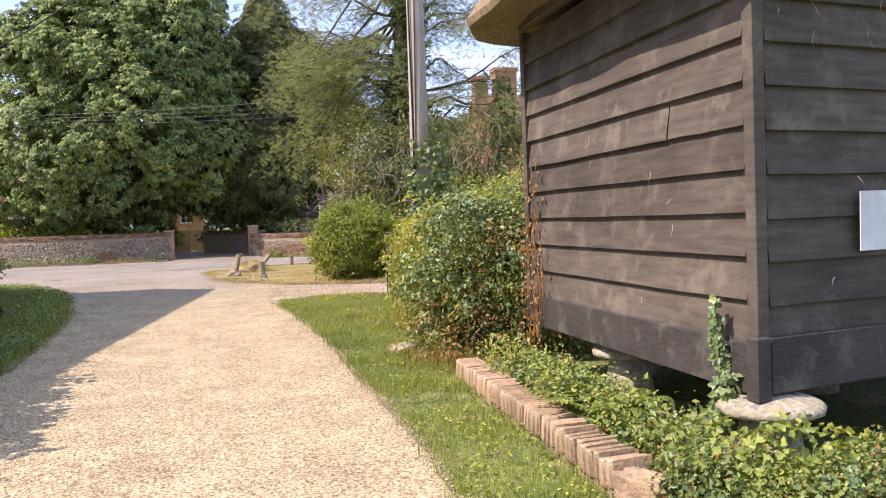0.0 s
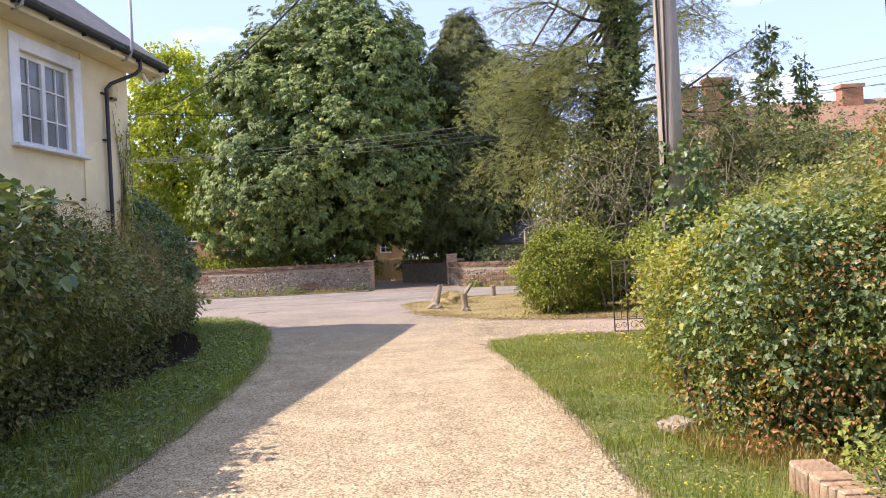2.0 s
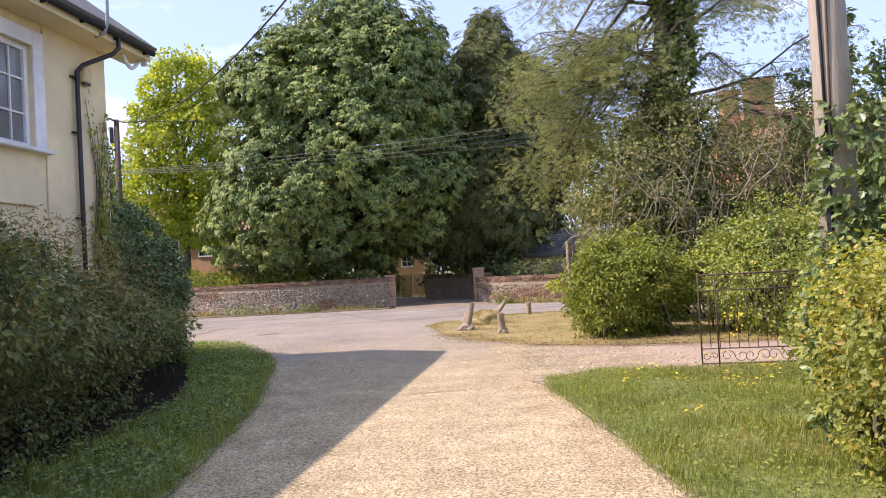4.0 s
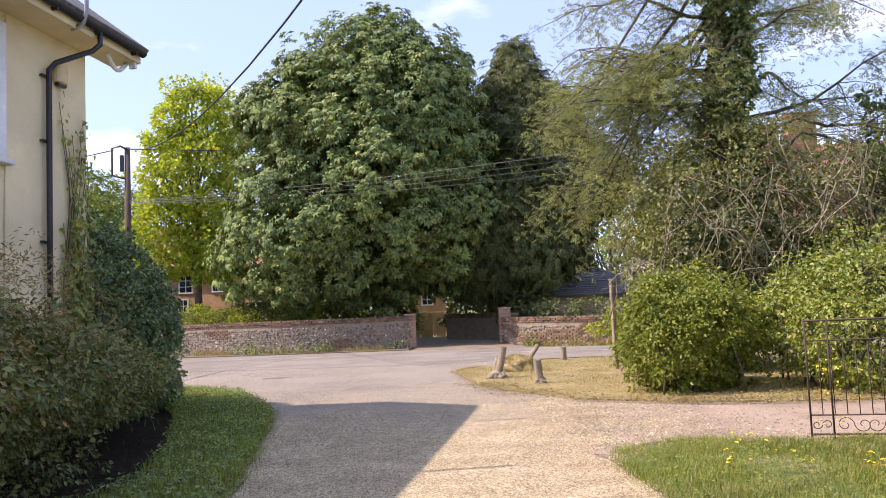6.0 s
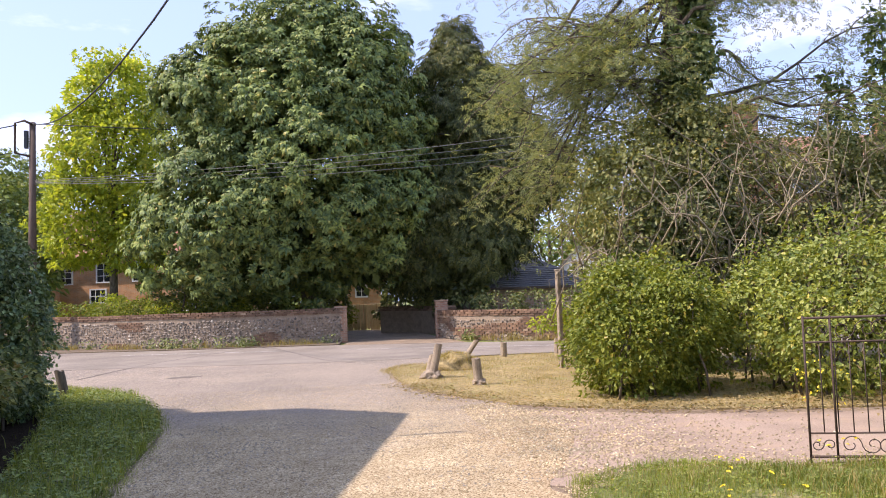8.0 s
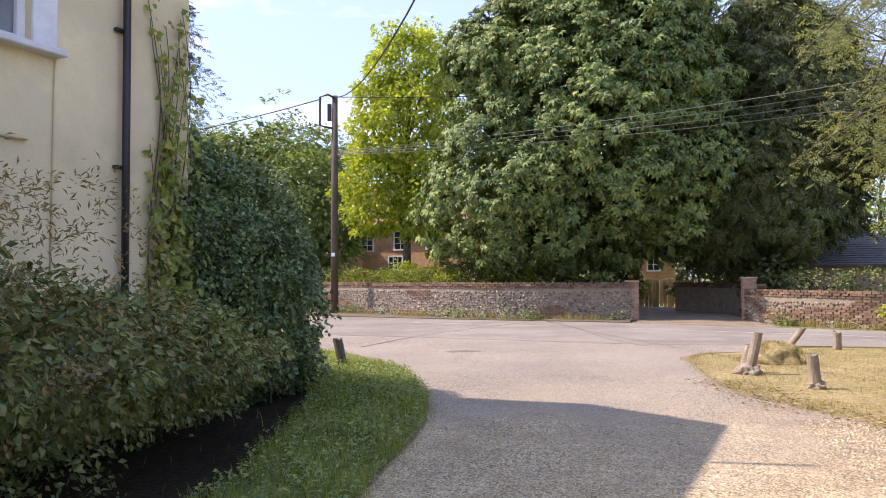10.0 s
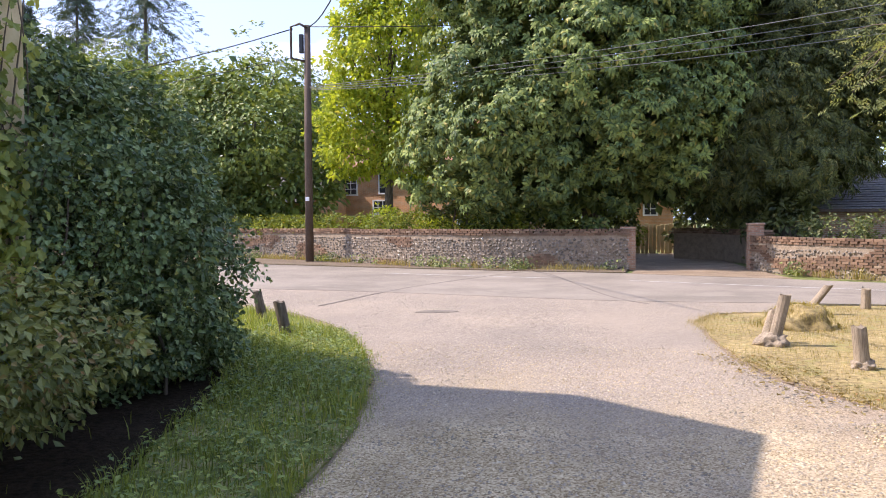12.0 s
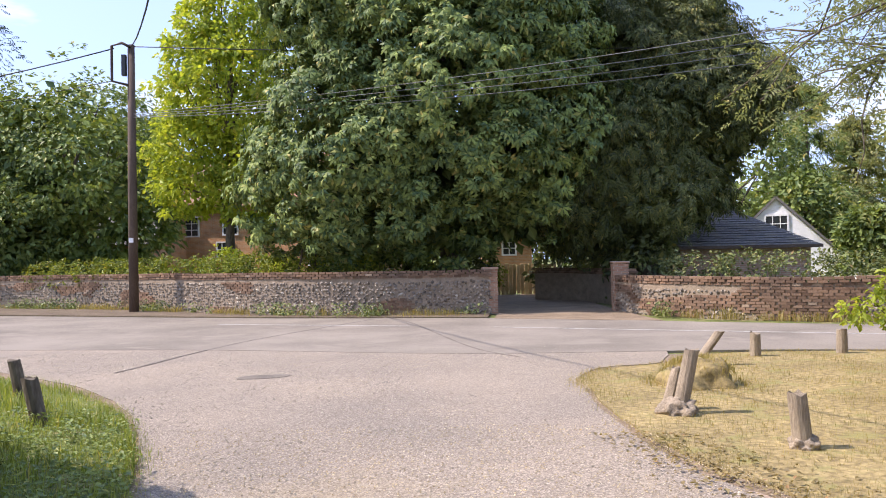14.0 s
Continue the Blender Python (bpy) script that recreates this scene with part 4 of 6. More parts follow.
# ---- poles and wires ----
tp = thing("telegraph_pole", (3.70, 10.85, 0), "weathered pale wooden telegraph pole with a cable guard", "telegraph pole")
tube("pole", [(3.66, 10.82, -0.1), (3.70, 10.85, 3.5), (3.72, 10.85, 9.2)], [0.145, 0.13, 0.10], M_POLE, tp, 14)
tube("cable_guard", [(3.545, 10.76, 0.2), (3.565, 10.77, 1.7), (3.575, 10.77, 2.3)], [0.028] * 3, M_BLACK, tp, 8)
tube("cable", bent((3.575, 10.76, 2.3), (3.62, 10.76, 9.0), 9, 0.006), [0.012] * 10, M_WIRE, tp, 6)
tube("cable", bent((3.60, 10.745, 2.2), (3.66, 10.745, 9.0), 9, 0.008), [0.009] * 10, M_POLE_DARK, tp, 6)

UP = Vector((-11.5, 44.0, 0.0))
up_ = thing("utility_pole", UP, "brown wooden utility pole with an iron bracket at the top", "utility pole")
tube("pole", [UP + Vector((0, 0, -0.2)), UP + Vector((0, 0, 5)), UP + Vector((0.02, 0, 9.5))], [0.17, 0.15, 0.12], M_POLE_DARK, up_, 12)
bx = -0.62
tube("bracket", [UP + Vector(q) for q in ((0.02, -0.14, 9.40), (-0.25, -0.14, 9.55), (bx, -0.14, 9.45), (bx, -0.14, 8.2), (-0.05, -0.14, 8.05))], [0.05] * 5, M_IRON, up_, 6)
part("fuse_box", box((0.16, 0.16, 0.75), Matrix.Translation(UP + Vector((-0.18, -0.14, 8.75))), 0.02), M_BLACK, up_)
part("sign_plate", box((0.16, 0.02, 0.16), Matrix.Translation(UP + Vector((0.0, -0.175, 2.55)))), M_WHITE, up_)


def wire(a, b, sag, r=0.02, mat=M_WIRE, n=14):
    a, b = Vector(a), Vector(b)
    pts = [a.lerp(b, i / n) - Vector((0, 0, sag * 4 * (i / n) * (1 - i / n))) for i in range(n + 1)]
    w = tube("overhead_wire", pts, [r] * (n + 1), mat, None, 5)
    return tagged(w, "thin overhead cable strung between the poles", "cable", "overhead cables")


TOP = UP + Vector((0, 0, 9.45))
wire(TOP, (3.70, 10.85, 8.9), 2.0, 0.022)
wire(TOP, (30, 43.0, 9.6), 0.7, 0.018)
wire(TOP + Vector((-0.6, 0, -0.05)), (-40, 52, 9.0), 0.8, 0.024)
wire(TOP + Vector((-0.6, 0, -1.2)), (-40, 55, 8.5), 0.4, 0.014)
for k in range(4):
    wire(UP + Vector((0.12, -0.1, 7.05 - 0.05 * k)), (26.0, 27.5 + 0.2 * k, 8.6 - 0.30 * k), 0.75 + 0.06 * k, 0.010, M_PALE_WIRE)

# ---- flint wall across the road ----
WALL_L = spline([(0.95, 40.2), (-2.8, 40.5), (-5.8, 41.6), (-9, 43.6), (-12.3, 46.0), (-18, 48.6), (-30, 53), (-60, 64)], 6, False)
WALL_R = spline([(4.95, 40.3), (5.9, 38.3), (7.6, 36.6), (10, 35.4), (14, 34.0), (22, 31.2), (45, 22.5)], 6, False)


def along(line, step):
    pts = [Vector((*p, 0)) for p in line]
    out, carry = [], 0.0
    for a, b in zip(pts, pts[1:]):
        d = (b - a).length
        s = carry
        while s < d:
            out.append((a.lerp(b, s / d), (b - a).normalized()))
            s += step
        carry = s - d
    return out


def garden_wall(name, line, h, toward, label, few):
    w = thing(name, (*line[0], 0), label, "garden wall", kind="structure")
    bm = bmesh.new()
    prev = None
    for p, d in along(line, 0.5):
        nrm = Vector((d.y, -d.x, 0)) * toward
        hh = h + noise.noise(p * 0.35) * 0.05
        q = [p + nrm * o + Vector((0, 0, z)) for o, z in ((0.16, -0.1), (0.15, hh), (-0.15, hh), (-0.16, -0.1))]
        q = [bm.verts.new(x) for x in q]
        if prev:
            for k in range(3):
                bm.faces.new((prev[k], q[k], q[k + 1], prev[k + 1]))
        else:
            bm.faces.new(q)
        prev = q
    bm.faces.new(list(reversed(prev)))
    bmesh.ops.recalc_face_normals(bm, faces=bm.faces)
    part("core", bm, M_MORTAR, w)
    # flints bedded in the face
    st = [(p, d) for p, d in along(line, 0.11) if -24 < p.x < 20]
    P, N, S = [], [], []
    for p, d in st:
        nrm = Vector((d.y, -d.x, 0)) * toward
        z = 0.02
        while z < h - 0.22:
            if noise.noise(p * 0.62 + Vector((7, 3, z * 1.7))) > few:
                z += 0.095
                continue
            P.append(p + nrm * 0.155 + d * rng.normal(0, 0.03) + Vector((0, 0, z + rng.normal(0, 0.02))))
            N.append(nrm + Vector(rng.normal(0, 0.15, 3)))
            S.append(rng.uniform(0.07, 0.15))
            z += 0.095
    me = leaves_mesh("flints", np.array(P), np.array(N), unit(len(P)), np.array(S), PEBBLE)
    tagged(mesh_object("flints", me, M_FLINTS, w, "grey and white knapped flints"), kind="stuff")
    # brick patches and coping
    bb = bmesh.new()
    for p, d in along(line, 0.235):
        if not -24 < p.x < 20:
            continue
        nrm = Vector((d.y, -d.x, 0)) * toward
        rot = Matrix(((d.x, nrm.x, 0, 0), (d.y, nrm.y, 0, 0), (0, 0, 1, 0), (0, 0, 0, 1)))
        hh = h + noise.noise(p * 0.35) * 0.05
        for k, (o, l_) in enumerate(((0.0, 0.22), (0.02, 0.22), (0.0, 0.22))):
            box((l_ * rng.uniform(0.85, 1.03), 0.36 + 2 * o + rng.normal(0, 0.012), 0.064), Matrix.Translation(p + Vector((0, 0, hh - 0.06 + 0.073 * k)) + d * (0.11 * (k % 2) + rng.normal(0, 0.004))) @ rot, 0, bb)
        z = 0.03
        while z < h - 0.15:
            if noise.noise(p * 0.62 + Vector((7, 3, z * 1.7))) > few:
                box((0.226 * rng.uniform(0.8, 1.0), 0.07, 0.068 * rng.uniform(0.85, 1.05)), Matrix.Translation(p + nrm * (0.145 + 0.012 * rng.random()) + d * (rng.normal(0, 0.012) + 0.1175 * (int(z / 0.075) % 2)) + Vector((0, 0, z))) @ rot, 0, bb)
            z += 0.075
    tagged(part("bricks", bb, M_BRICK_ISLAND, w, "worn red brick coping and patches"), kind="stuff")
    return w


M_FLINTS = leaf_material("flint_stones", (0.13, 0.108, 0.090), (0.30, 0.255, 0.210), (0.54, 0.49, 0.42), 0.8, 0.0, 0.7, 0.3)
M_BRICK_ISLAND = leaf_material("weathered_brick", (0.135, 0.085, 0.060), (0.255, 0.165, 0.115), (0.37, 0.28, 0.21), 0.9, 0.0, 0.92, 0.2)
garden_wall("wall_left", WALL_L, 1.22, -1, "flint and brick garden wall with brick coping", 0.24)
garden_wall("wall_right", WALL_R, 0.96, 1, "flint and brick garden wall curving to the gateway", -0.02)


def pier(x, y, h, w=0.46):
    p = thing("gate_pier", (x, y, 0), "square red brick gate pier", "gate pier", "gate piers")
    nrow = int(h / 0.075)
    for k in range(nrow):
        part("brick_course", box((w, w, 0.066), pose(x + rng.normal(0, 0.003), y, 0.035 + 0.075 * k), 0.006), M_WALLBRICK, p)
    part("mortar_core", box((w - 0.02, w - 0.02, h), pose(x, y, h / 2 - 0.02)), M_MORTAR, p)
    part("cap", box((w + 0.05, w + 0.05, 0.066), pose(x, y, h + 0.02), 0.012), M_WALLBRICK, p)


pier(0.98, 40.3, 1.35)
pier(4.95, 40.5, 1.45)

# ---- trees beyond the road ----
ct = tree("horse_chestnut_tree", (-0.2, 45.0, 0), 11.0, 0.5,
          [((-0.7, 45.0, 8.5), (5.4, 4.9, 6.6)), ((-3.8, 43.6, 5.6), (3.2, 3.0, 3.5)), ((2.2, 44.2, 6.4), (3.3, 3.0, 3.5)), ((0.4, 44.5, 12.3), (3.2, 3.0, 3.1)), ((-2.4, 43.6, 10.4), (3.2, 3.0, 3.0)), ((1.6, 43.2, 9.6), (3.0, 2.6, 3.0)), ((2.2, 44.6, 4.2), (2.2, 1.9, 1.6)), ((-3.0, 42.6, 3.6), (2.7, 1.8, 1.5)), ((-5.7, 43.2, 4.3), (1.6, 1.6, 2.2)), ((0.0, 42.4, 5.2), (2.8, 1.9, 2.0)), ((-0.8, 42.0, 7.6), (2.8, 2.2, 2.2))],
          M_CHESTNUT, "large dark green horse chestnut in full leaf", 7200, 9, 0.46, 0.30, PALM, 14, 0.2, 8, 0.88, lo=0.82, rough=0.42, up=0.35, jitter=0.40)
foliage("inner_leaves", [((-0.7, 45.2, 8.3), (3.9, 3.2, 5.2)), ((0.2, 45.0, 4.6), (4.2, 2.2, 2.2)), ((0.4, 45.0, 11.8), (2.2, 2.0, 2.4))], 2600, 8, 0.7, 0.45, LEAF, M_CHESTNUT, ct, lo=0.7)
yt = tree("yew_tree", (7.0, 45.8, 0), 12.5, 0.5,
     [((6.4, 45.4, 5.4), (3.1, 2.7, 3.0)), ((9.4, 45.2, 7.4), (2.2, 2.2, 1.9)), ((4.9, 45.2, 4.4), (2.2, 1.9, 2.4)), ((7.6, 46.0, 9.0), (3.0, 2.4, 2.3)), ((6.8, 46.0, 11.6), (1.7, 1.6, 2.0)), ((10.6, 45.6, 7.8), (1.2, 1.2, 1.2)), ((8.7, 46.0, 11.0), (1.1, 1.1, 1.3)), ((5.6, 46.3, 3.4), (2.2, 1.4, 1.5)), ((6.9, 46.0, 13.4), (0.7, 0.7, 1.5))],
     M_YEW, "dark olive yew with drooping fronds and a ragged top", 5200, 8, 0.45, 0.58, FROND, 14, 0.1, 4, lo=0.55, rough=0.6, up=0.6, jitter=0.5)
foliage("inner_leaves", [((7.0, 45.6, 5.2), (3.0, 2.0, 2.6)), ((5.2, 45.4, 4.4), (2.2, 1.6, 2.4)), ((7.4, 46, 8.8), (2.1, 1.6, 2.2))], 1500, 8, 0.6, 0.40, LEAF, M_YEW, yt, lo=0.6)
tree("lime_tree", (-9.9, 50.5, 0), 12, 0.24,
     [((-10.0, 50.5, 9.2), (2.7, 2.6, 3.6)), ((-9.6, 50.5, 12.2), (1.9, 2.0, 2.2)), ((-11.3, 50, 6.4), (2.0, 1.8, 2.4)), ((-8.6, 50, 6.6), (1.8, 1.8, 2.6)), ((-11.6, 50, 4.9), (1.1, 1.1, 1.2)), ((-8.8, 49.6, 4.6), (1.2, 1.1, 1.1))],
     M_LIME, "broad young lime tree with bright yellow-green leaves", 3000, 14, 0.42, 0.24, LEAF, 14, 0.2, 5, lo=0.55, rough=0.6)
for x, y, z, r in ((-19.5, 55, 6.0, 5.2), (-26.5, 56, 6.4, 5.6), (-35, 60, 6.8, 6.5), (-23.5, 70, 8.0, 4.8), (-23, 53, 4.2, 4.0)):
    wt = tree("woodland_tree", (x, y, 0), z + r * 0.4, 0.3,
         [((x, y, z), (r, r * 0.9, r * 0.95)), ((x + r * 0.5, y - 0.8, z - r * 0.35), (r * 0.6, r * 0.6, r * 0.55)), ((x - r * 0.5, y - 0.6, z + r * 0.2), (r * 0.6, r * 0.6, r * 0.5))],
         M_WOOD_LEAF, "rounded dark green broadleaf tree", 2300, 13, 0.55, 0.27, LEAF, 8, 0.15, 10, 0.92, lo=0.82, rough=0.45, jitter=0.7)
    foliage("inner_leaves", [((x, y, z), (r * 0.8, r * 0.7, r * 0.8)), ((x + r * 0.5, y - 0.4, z - r * 0.45), (r * 0.5, r * 0.5, r * 0.5)), ((x, y, z - r * 0.6), (r * 0.8, r * 0.6, r * 0.5))], 700, 8, 0.7, 0.5, LEAF, M_WOOD_LEAF, wt, lo=0.6)


def spruce(x, y, h, r, tint=M_SPRUCE):
    t = thing("spruce_tree", (x, y, 0), "tall grey-green spruce with drooping tiers", "tree")
    tube("trunk", [(x, y, -0.1), (x, y, h * 0.5), (x, y, h)], [0.32, 0.2, 0.03], M_BARK, t, 8)
    P, N, T, S = [], [], [], []
    k = 0
    while k < h * 17:
        u = rng.random() ** 0.8
        z = h * (0.08 + 0.9 * u)
        rr = r * (1 - u) ** 0.8 * (0.75 + 0.35 * math.sin(z * 3.4)) + 0.1
        a = rng.random() * 2 * math.pi
        for q in range(9):
            s = (q + 1) / 9
            P.append((x + math.cos(a) * rr * s + rng.normal(0, 0.1), y + math.sin(a) * rr * s + rng.normal(0, 0.1), z - 0.35 * rr * s * s + rng.normal(0, 0.06)))
            N.append((rng.normal(0, 0.5), rng.normal(0, 0.5), 1))
            T.append((math.cos(a), math.sin(a), -0.6))
            S.append(0.75)
        k += 1
    me = leaves_mesh("crown", np.array(P), np.array(N), np.array(T), np.array(S) * rng.uniform(0.7, 1.5, len(S)), FROND)
    mesh_object("crown", me, tint, t)


spruce(-49.5, 82, 29, 8.0)
spruce(-41.0, 80, 31, 11.0)
spruce(-57, 84, 24, 5.5)
spruce(22.5, 68, 13, 5.2, M_WOOD_LEAF)
spruce(27.5, 72, 11.5, 4.6, M_THICKET)
for x, y, z, r in ((17.0, 66, 6.5, 4.4), (32, 72, 6.5, 5), (40, 66, 6, 5), (20.8, 56, 1.9, 1.7), (20.0, 62, 3.4, 2.4)):
    tree("distant_tree", (x, y, 0), z + r * 0.3, 0.25, [((x, y, z), (r, r, r * 1.0)), ((x - r * 0.4, y - 0.5, z + r * 0.3), (r * 0.7, r * 0.7, r * 0.7))], M_THICKET if x > 30 else M_WOOD_LEAF,
         "hazy broadleaf tree behind the cottages", 700, 10, 0.6, 0.34, LEAF, 6, 0.15, lo=0.6, rough=0.3)

# clipped hedge behind the wall, and shrubs
hb = [((x, 43.0 - 0.42 * (x + 3) if x < -3 else 42.4, 1.15), (1.1, 0.7, 0.75)) for x in np.arange(-17, -3.5, 1.2)]
bush("garden_hedge", (-9, 45, 0), hb, M_PRIVET, "low clipped green hedge behind the wall", "hedge", 2200, 8, 0.2, 0.12, LEAF, 10, lo=0.7, each=1)
hb = [((x, 38.3 - 0.34 * (x - 8) + 1.2, 1.05), (1.2, 0.8, 0.68)) for x in np.arange(7.2, 20, 1.3)]
bush("yard_hedge", (13, 37, 0), hb, M_HEDGE, "dark clipped hedge behind the flint wall", "hedge", 1800, 8, 0.2, 0.12, LEAF, 10, lo=0.7, each=1)


def cottage_window(parent, m, w, h, cols, rows):
    wdw = part("window", box((w, 0.05, h), m), M_PANE_DARK, parent, "white painted sash window")
    for x, ww in ((-w / 2, 0.09), (w / 2, 0.09)):
        part("frame_post", box((ww, 0.10, h + 0.09), m @ Matrix.Translation((x, -0.02, 0))), M_WHITE, wdw)
    for z in (-h / 2, h / 2):
        part("frame_rail", box((w, 0.096, 0.09), m @ Matrix.Translation((0, -0.02, z))), M_WHITE, wdw)
    for k in range(1, cols):
        part("glazing_bar", box((0.04, 0.08, h), m @ Matrix.Translation((-w / 2 + w * k / cols, -0.02, 0))), M_WHITE, wdw)
    for k in range(1, rows):
        part("glazing_bar", box((w, 0.076, 0.04), m @ Matrix.Translation((0, -0.02, -h / 2 + h * k / rows))), M_WHITE, wdw)


def gable_house(name, m, length, depth, eave, ridge, wall_mat, roof_mat, label, windows=(), gable_front=False):
    """m puts the middle of the front at the origin, x along it, y into the house."""
    h = thing(name, m.translation, label, "house")
    bm = bmesh.new()
    if gable_front:
        prof = [(-length / 2, 0), (length / 2, 0), (length / 2, eave), (0, ridge), (-length / 2, eave)]
        a = [bm.verts.new((x, 0, z)) for x, z in prof]
        b = [bm.verts.new((x, depth, z)) for x, z in prof]
    else:
        prof = [(0, 0), (depth, 0), (depth, eave), (depth / 2, ridge), (0, eave)]
        a = [bm.verts.new((-length / 2, y, z)) for y, z in prof]
        b = [bm.verts.new((length / 2, y, z)) for y, z in prof]
    bm.faces.new(a)
    bm.faces.new(list(reversed(b)))
    for i in range(5):
        j = (i + 1) % 5
        bm.faces.new((a[i], b[i], b[j], a[j]))
    bmesh.ops.recalc_face_normals(bm, faces=bm.faces)
    bmesh.ops.transform(bm, matrix=m, verts=bm.verts)
    part("wall", bm, wall_mat, h)
    span = length if gable_front else depth
    run = depth if gable_front else length
    sl = math.atan2(ridge - eave, span / 2)
    ln = (span / 2 + 0.4) / math.cos(sl)
    for s in (-1, 1):
        off = s * (span / 4 + 0.2)
        z = (ridge + eave) / 2 + 0.1 - 0.2 * math.tan(sl)
        if gable_front:
            k = Matrix.Translation((off, depth / 2, z)) @ Matrix.Rotation(s * sl, 4, "Y")
            bm = box((ln, run + 0.3, 0.12), k)
        else:
            k = Matrix.Translation((0, depth / 2 + off, z)) @ Matrix.Rotation(-s * sl, 4, "X")
            bm = box((run + 0.5, ln, 0.12), k)
        bmesh.ops.transform(bm, matrix=m, verts=bm.verts)
        part("roof_slope", bm, roof_mat, h)
    for x, z, w, hh, c, r in windows:
        cottage_window(h, m @ Matrix.Translation((x, -0.01, z)), w, hh, c, r)
    return h


gable_house("brick_house", pose(-12.0, 64, 0, 0, 0, -14), 13, 8, 5.3, 8.6, M_ORANGE_BRICK, M_TILE, "orange brick house with white sash windows half hidden by trees",
            [(-4.8, 4.0, 1.0, 1.2, 2, 3), (-2.1, 4.1, 1.0, 1.3, 2, 3), (0.4, 4.1, 1.0, 1.3, 2, 3), (3.4, 4.1, 1.0, 1.3, 2, 3), (-2.5, 2.55, 1.1, 0.9, 3, 2), (3.6, 2.0, 1.0, 1.2, 2, 3)])
gable_house("brick_outbuilding", pose(-20.2, 62, 0, 0, 0, -14), 4.5, 6, 3.0, 4.9, M_ORANGE_BRICK, M_SLATE, "small brick wing with a grey slate roof", [(1.0, 1.6, 1.0, 0.9, 2, 2)])


def hipped_barn(m, length, depth, eave, ridge, hip):
    """A low barn: walls, a hipped roof with an overhang, laid in visible slate courses."""
    b = thing("slate_barn", m.translation, "low brick barn with a hipped dark slate roof behind the wall", "barn")
    bm = box((length, depth, eave), Matrix.Translation((0, depth / 2, eave / 2)))
    bmesh.ops.transform(bm, matrix=m, verts=bm.verts)
    part("wall", bm, M_WALLBRICK, b)
    o, n = 0.32, 15
    for k in range(n):
        bm = bmesh.new()
        rings = []
        for u, lift in ((k / n, 0.018), ((k + 1) / n, 0.0)):
            x0, x1 = -length / 2 - o + (hip + o) * u, length / 2 + o - (hip + o) * u
            y0, y1 = -o + (depth / 2 + o - 0.02) * u, depth + o - (depth / 2 + o - 0.02) * u
            z = eave - 0.05 + (ridge - eave) * u + lift
            rings.append([bm.verts.new((x, y, z)) for x, y in ((x0, y0), (x1, y0), (x1, y1), (x0, y1))])
        for i in range(4):
            q = (i + 1) % 4
            bm.faces.new((rings[0][i], rings[0][q], rings[1][q], rings[1][i]))
        bm.faces.new(list(reversed(rings[0])))
        bm.faces.new(rings[1])
        bmesh.ops.recalc_face_normals(bm, faces=bm.faces)
        bmesh.ops.transform(bm, matrix=m, verts=bm.verts)
        part("slate_course", bm, M_SLATE, b)
    for x, y, sx, sy in ((0, -o, length + 2 * o, 0.03), (length / 2 + o, depth / 2, 0.03, depth + 2 * o)):
        bm = box((sx, sy, 0.12), Matrix.Translation((x, y, eave - 0.08)))
        bmesh.ops.transform(bm, matrix=m, verts=bm.verts)
        part("fascia", bm, M_POLE_DARK, b)
    bm = box((length - 2 * hip, 0.18, 0.08), Matrix.Translation((0, depth / 2, ridge)))
    bmesh.ops.transform(bm, matrix=m, verts=bm.verts)
    part("ridge_tile", bm, M_SLATE, b)


hipped_barn(pose(9.3, 46.0, 0, 0, 0, -4), 7.4, 4.6, 2.0, 3.45, 2.1)
gable_house("white_cottage", pose(16.55, 58, 0, 0, 0, -24), 5.9, 8, 1.6, 4.5, M_WHITE, M_SLATE, "white gabled cottage with a casement window", [(0.0, 3.2, 1.1, 0.9, 3, 2)], True)
gable_house("white_garage", pose(21.3, 55, 0, 0, 0, -8), 4.0, 4, 2.1, 2.5, M_WHITE, M_SLATE, "small white painted outbuilding", [(-1.1, 1.35, 0.8, 0.8, 2, 2), (0.5, 1.35, 0.8, 0.8, 2, 2)])
ch = gable_house("red_house", pose(29.5, 46.0, 0, 0, 0, -8), 17, 6.5, 7.6, 9.7, M_BRICKWORK, M_TILE, "tall red brick house with a clay tile roof and chimneys", [(0.6, 6.9, 1.9, 1.1, 4, 2), (-4.5, 6.9, 1.3, 1.1, 3, 2), (4.5, 6.9, 1.3, 1.1, 3, 2)])
for cx, cw, ct in ((22.8, 1.5, 11.2), (21.0, 0.9, 10.6), (31.5, 1.3, 10.6)):
    part("chimney", box((cw, 0.8, ct - 7.2), pose(cx, 48.6, (ct + 7.2) / 2, 0, 0, -8)), M_BRICKWORK, ch)
    part("chimney_cap", box((cw + 0.2, 1.0, 0.22), pose(cx, 48.6, ct, 0, 0, -8)), M_BRICKWORK, ch)

gable_house("brick_lodge", pose(2.5, 58, 0, 0, 0, 0), 2.6, 4, 2.9, 4.0, M_ORANGE_BRICK, M_TILE, "small orange brick lodge behind the gateway", [(0.1, 2.2, 0.7, 0.7, 2, 2)])
far_wood = [((x, 88 + 4 * math.sin(x), 3.6), (5.5, 4, 4.2 + math.sin(x * 0.7))) for x in range(-34, 60, 7)]
wb = thing("woodland_belt", (0, 88, 0), "dark hedgerow wood closing the distance", "wood", kind="stuff")
foliage("crown", far_wood, 3200, 8, 0.9, 0.6, LEAF, M_WOOD_LEAF, wb, rough=0.3)
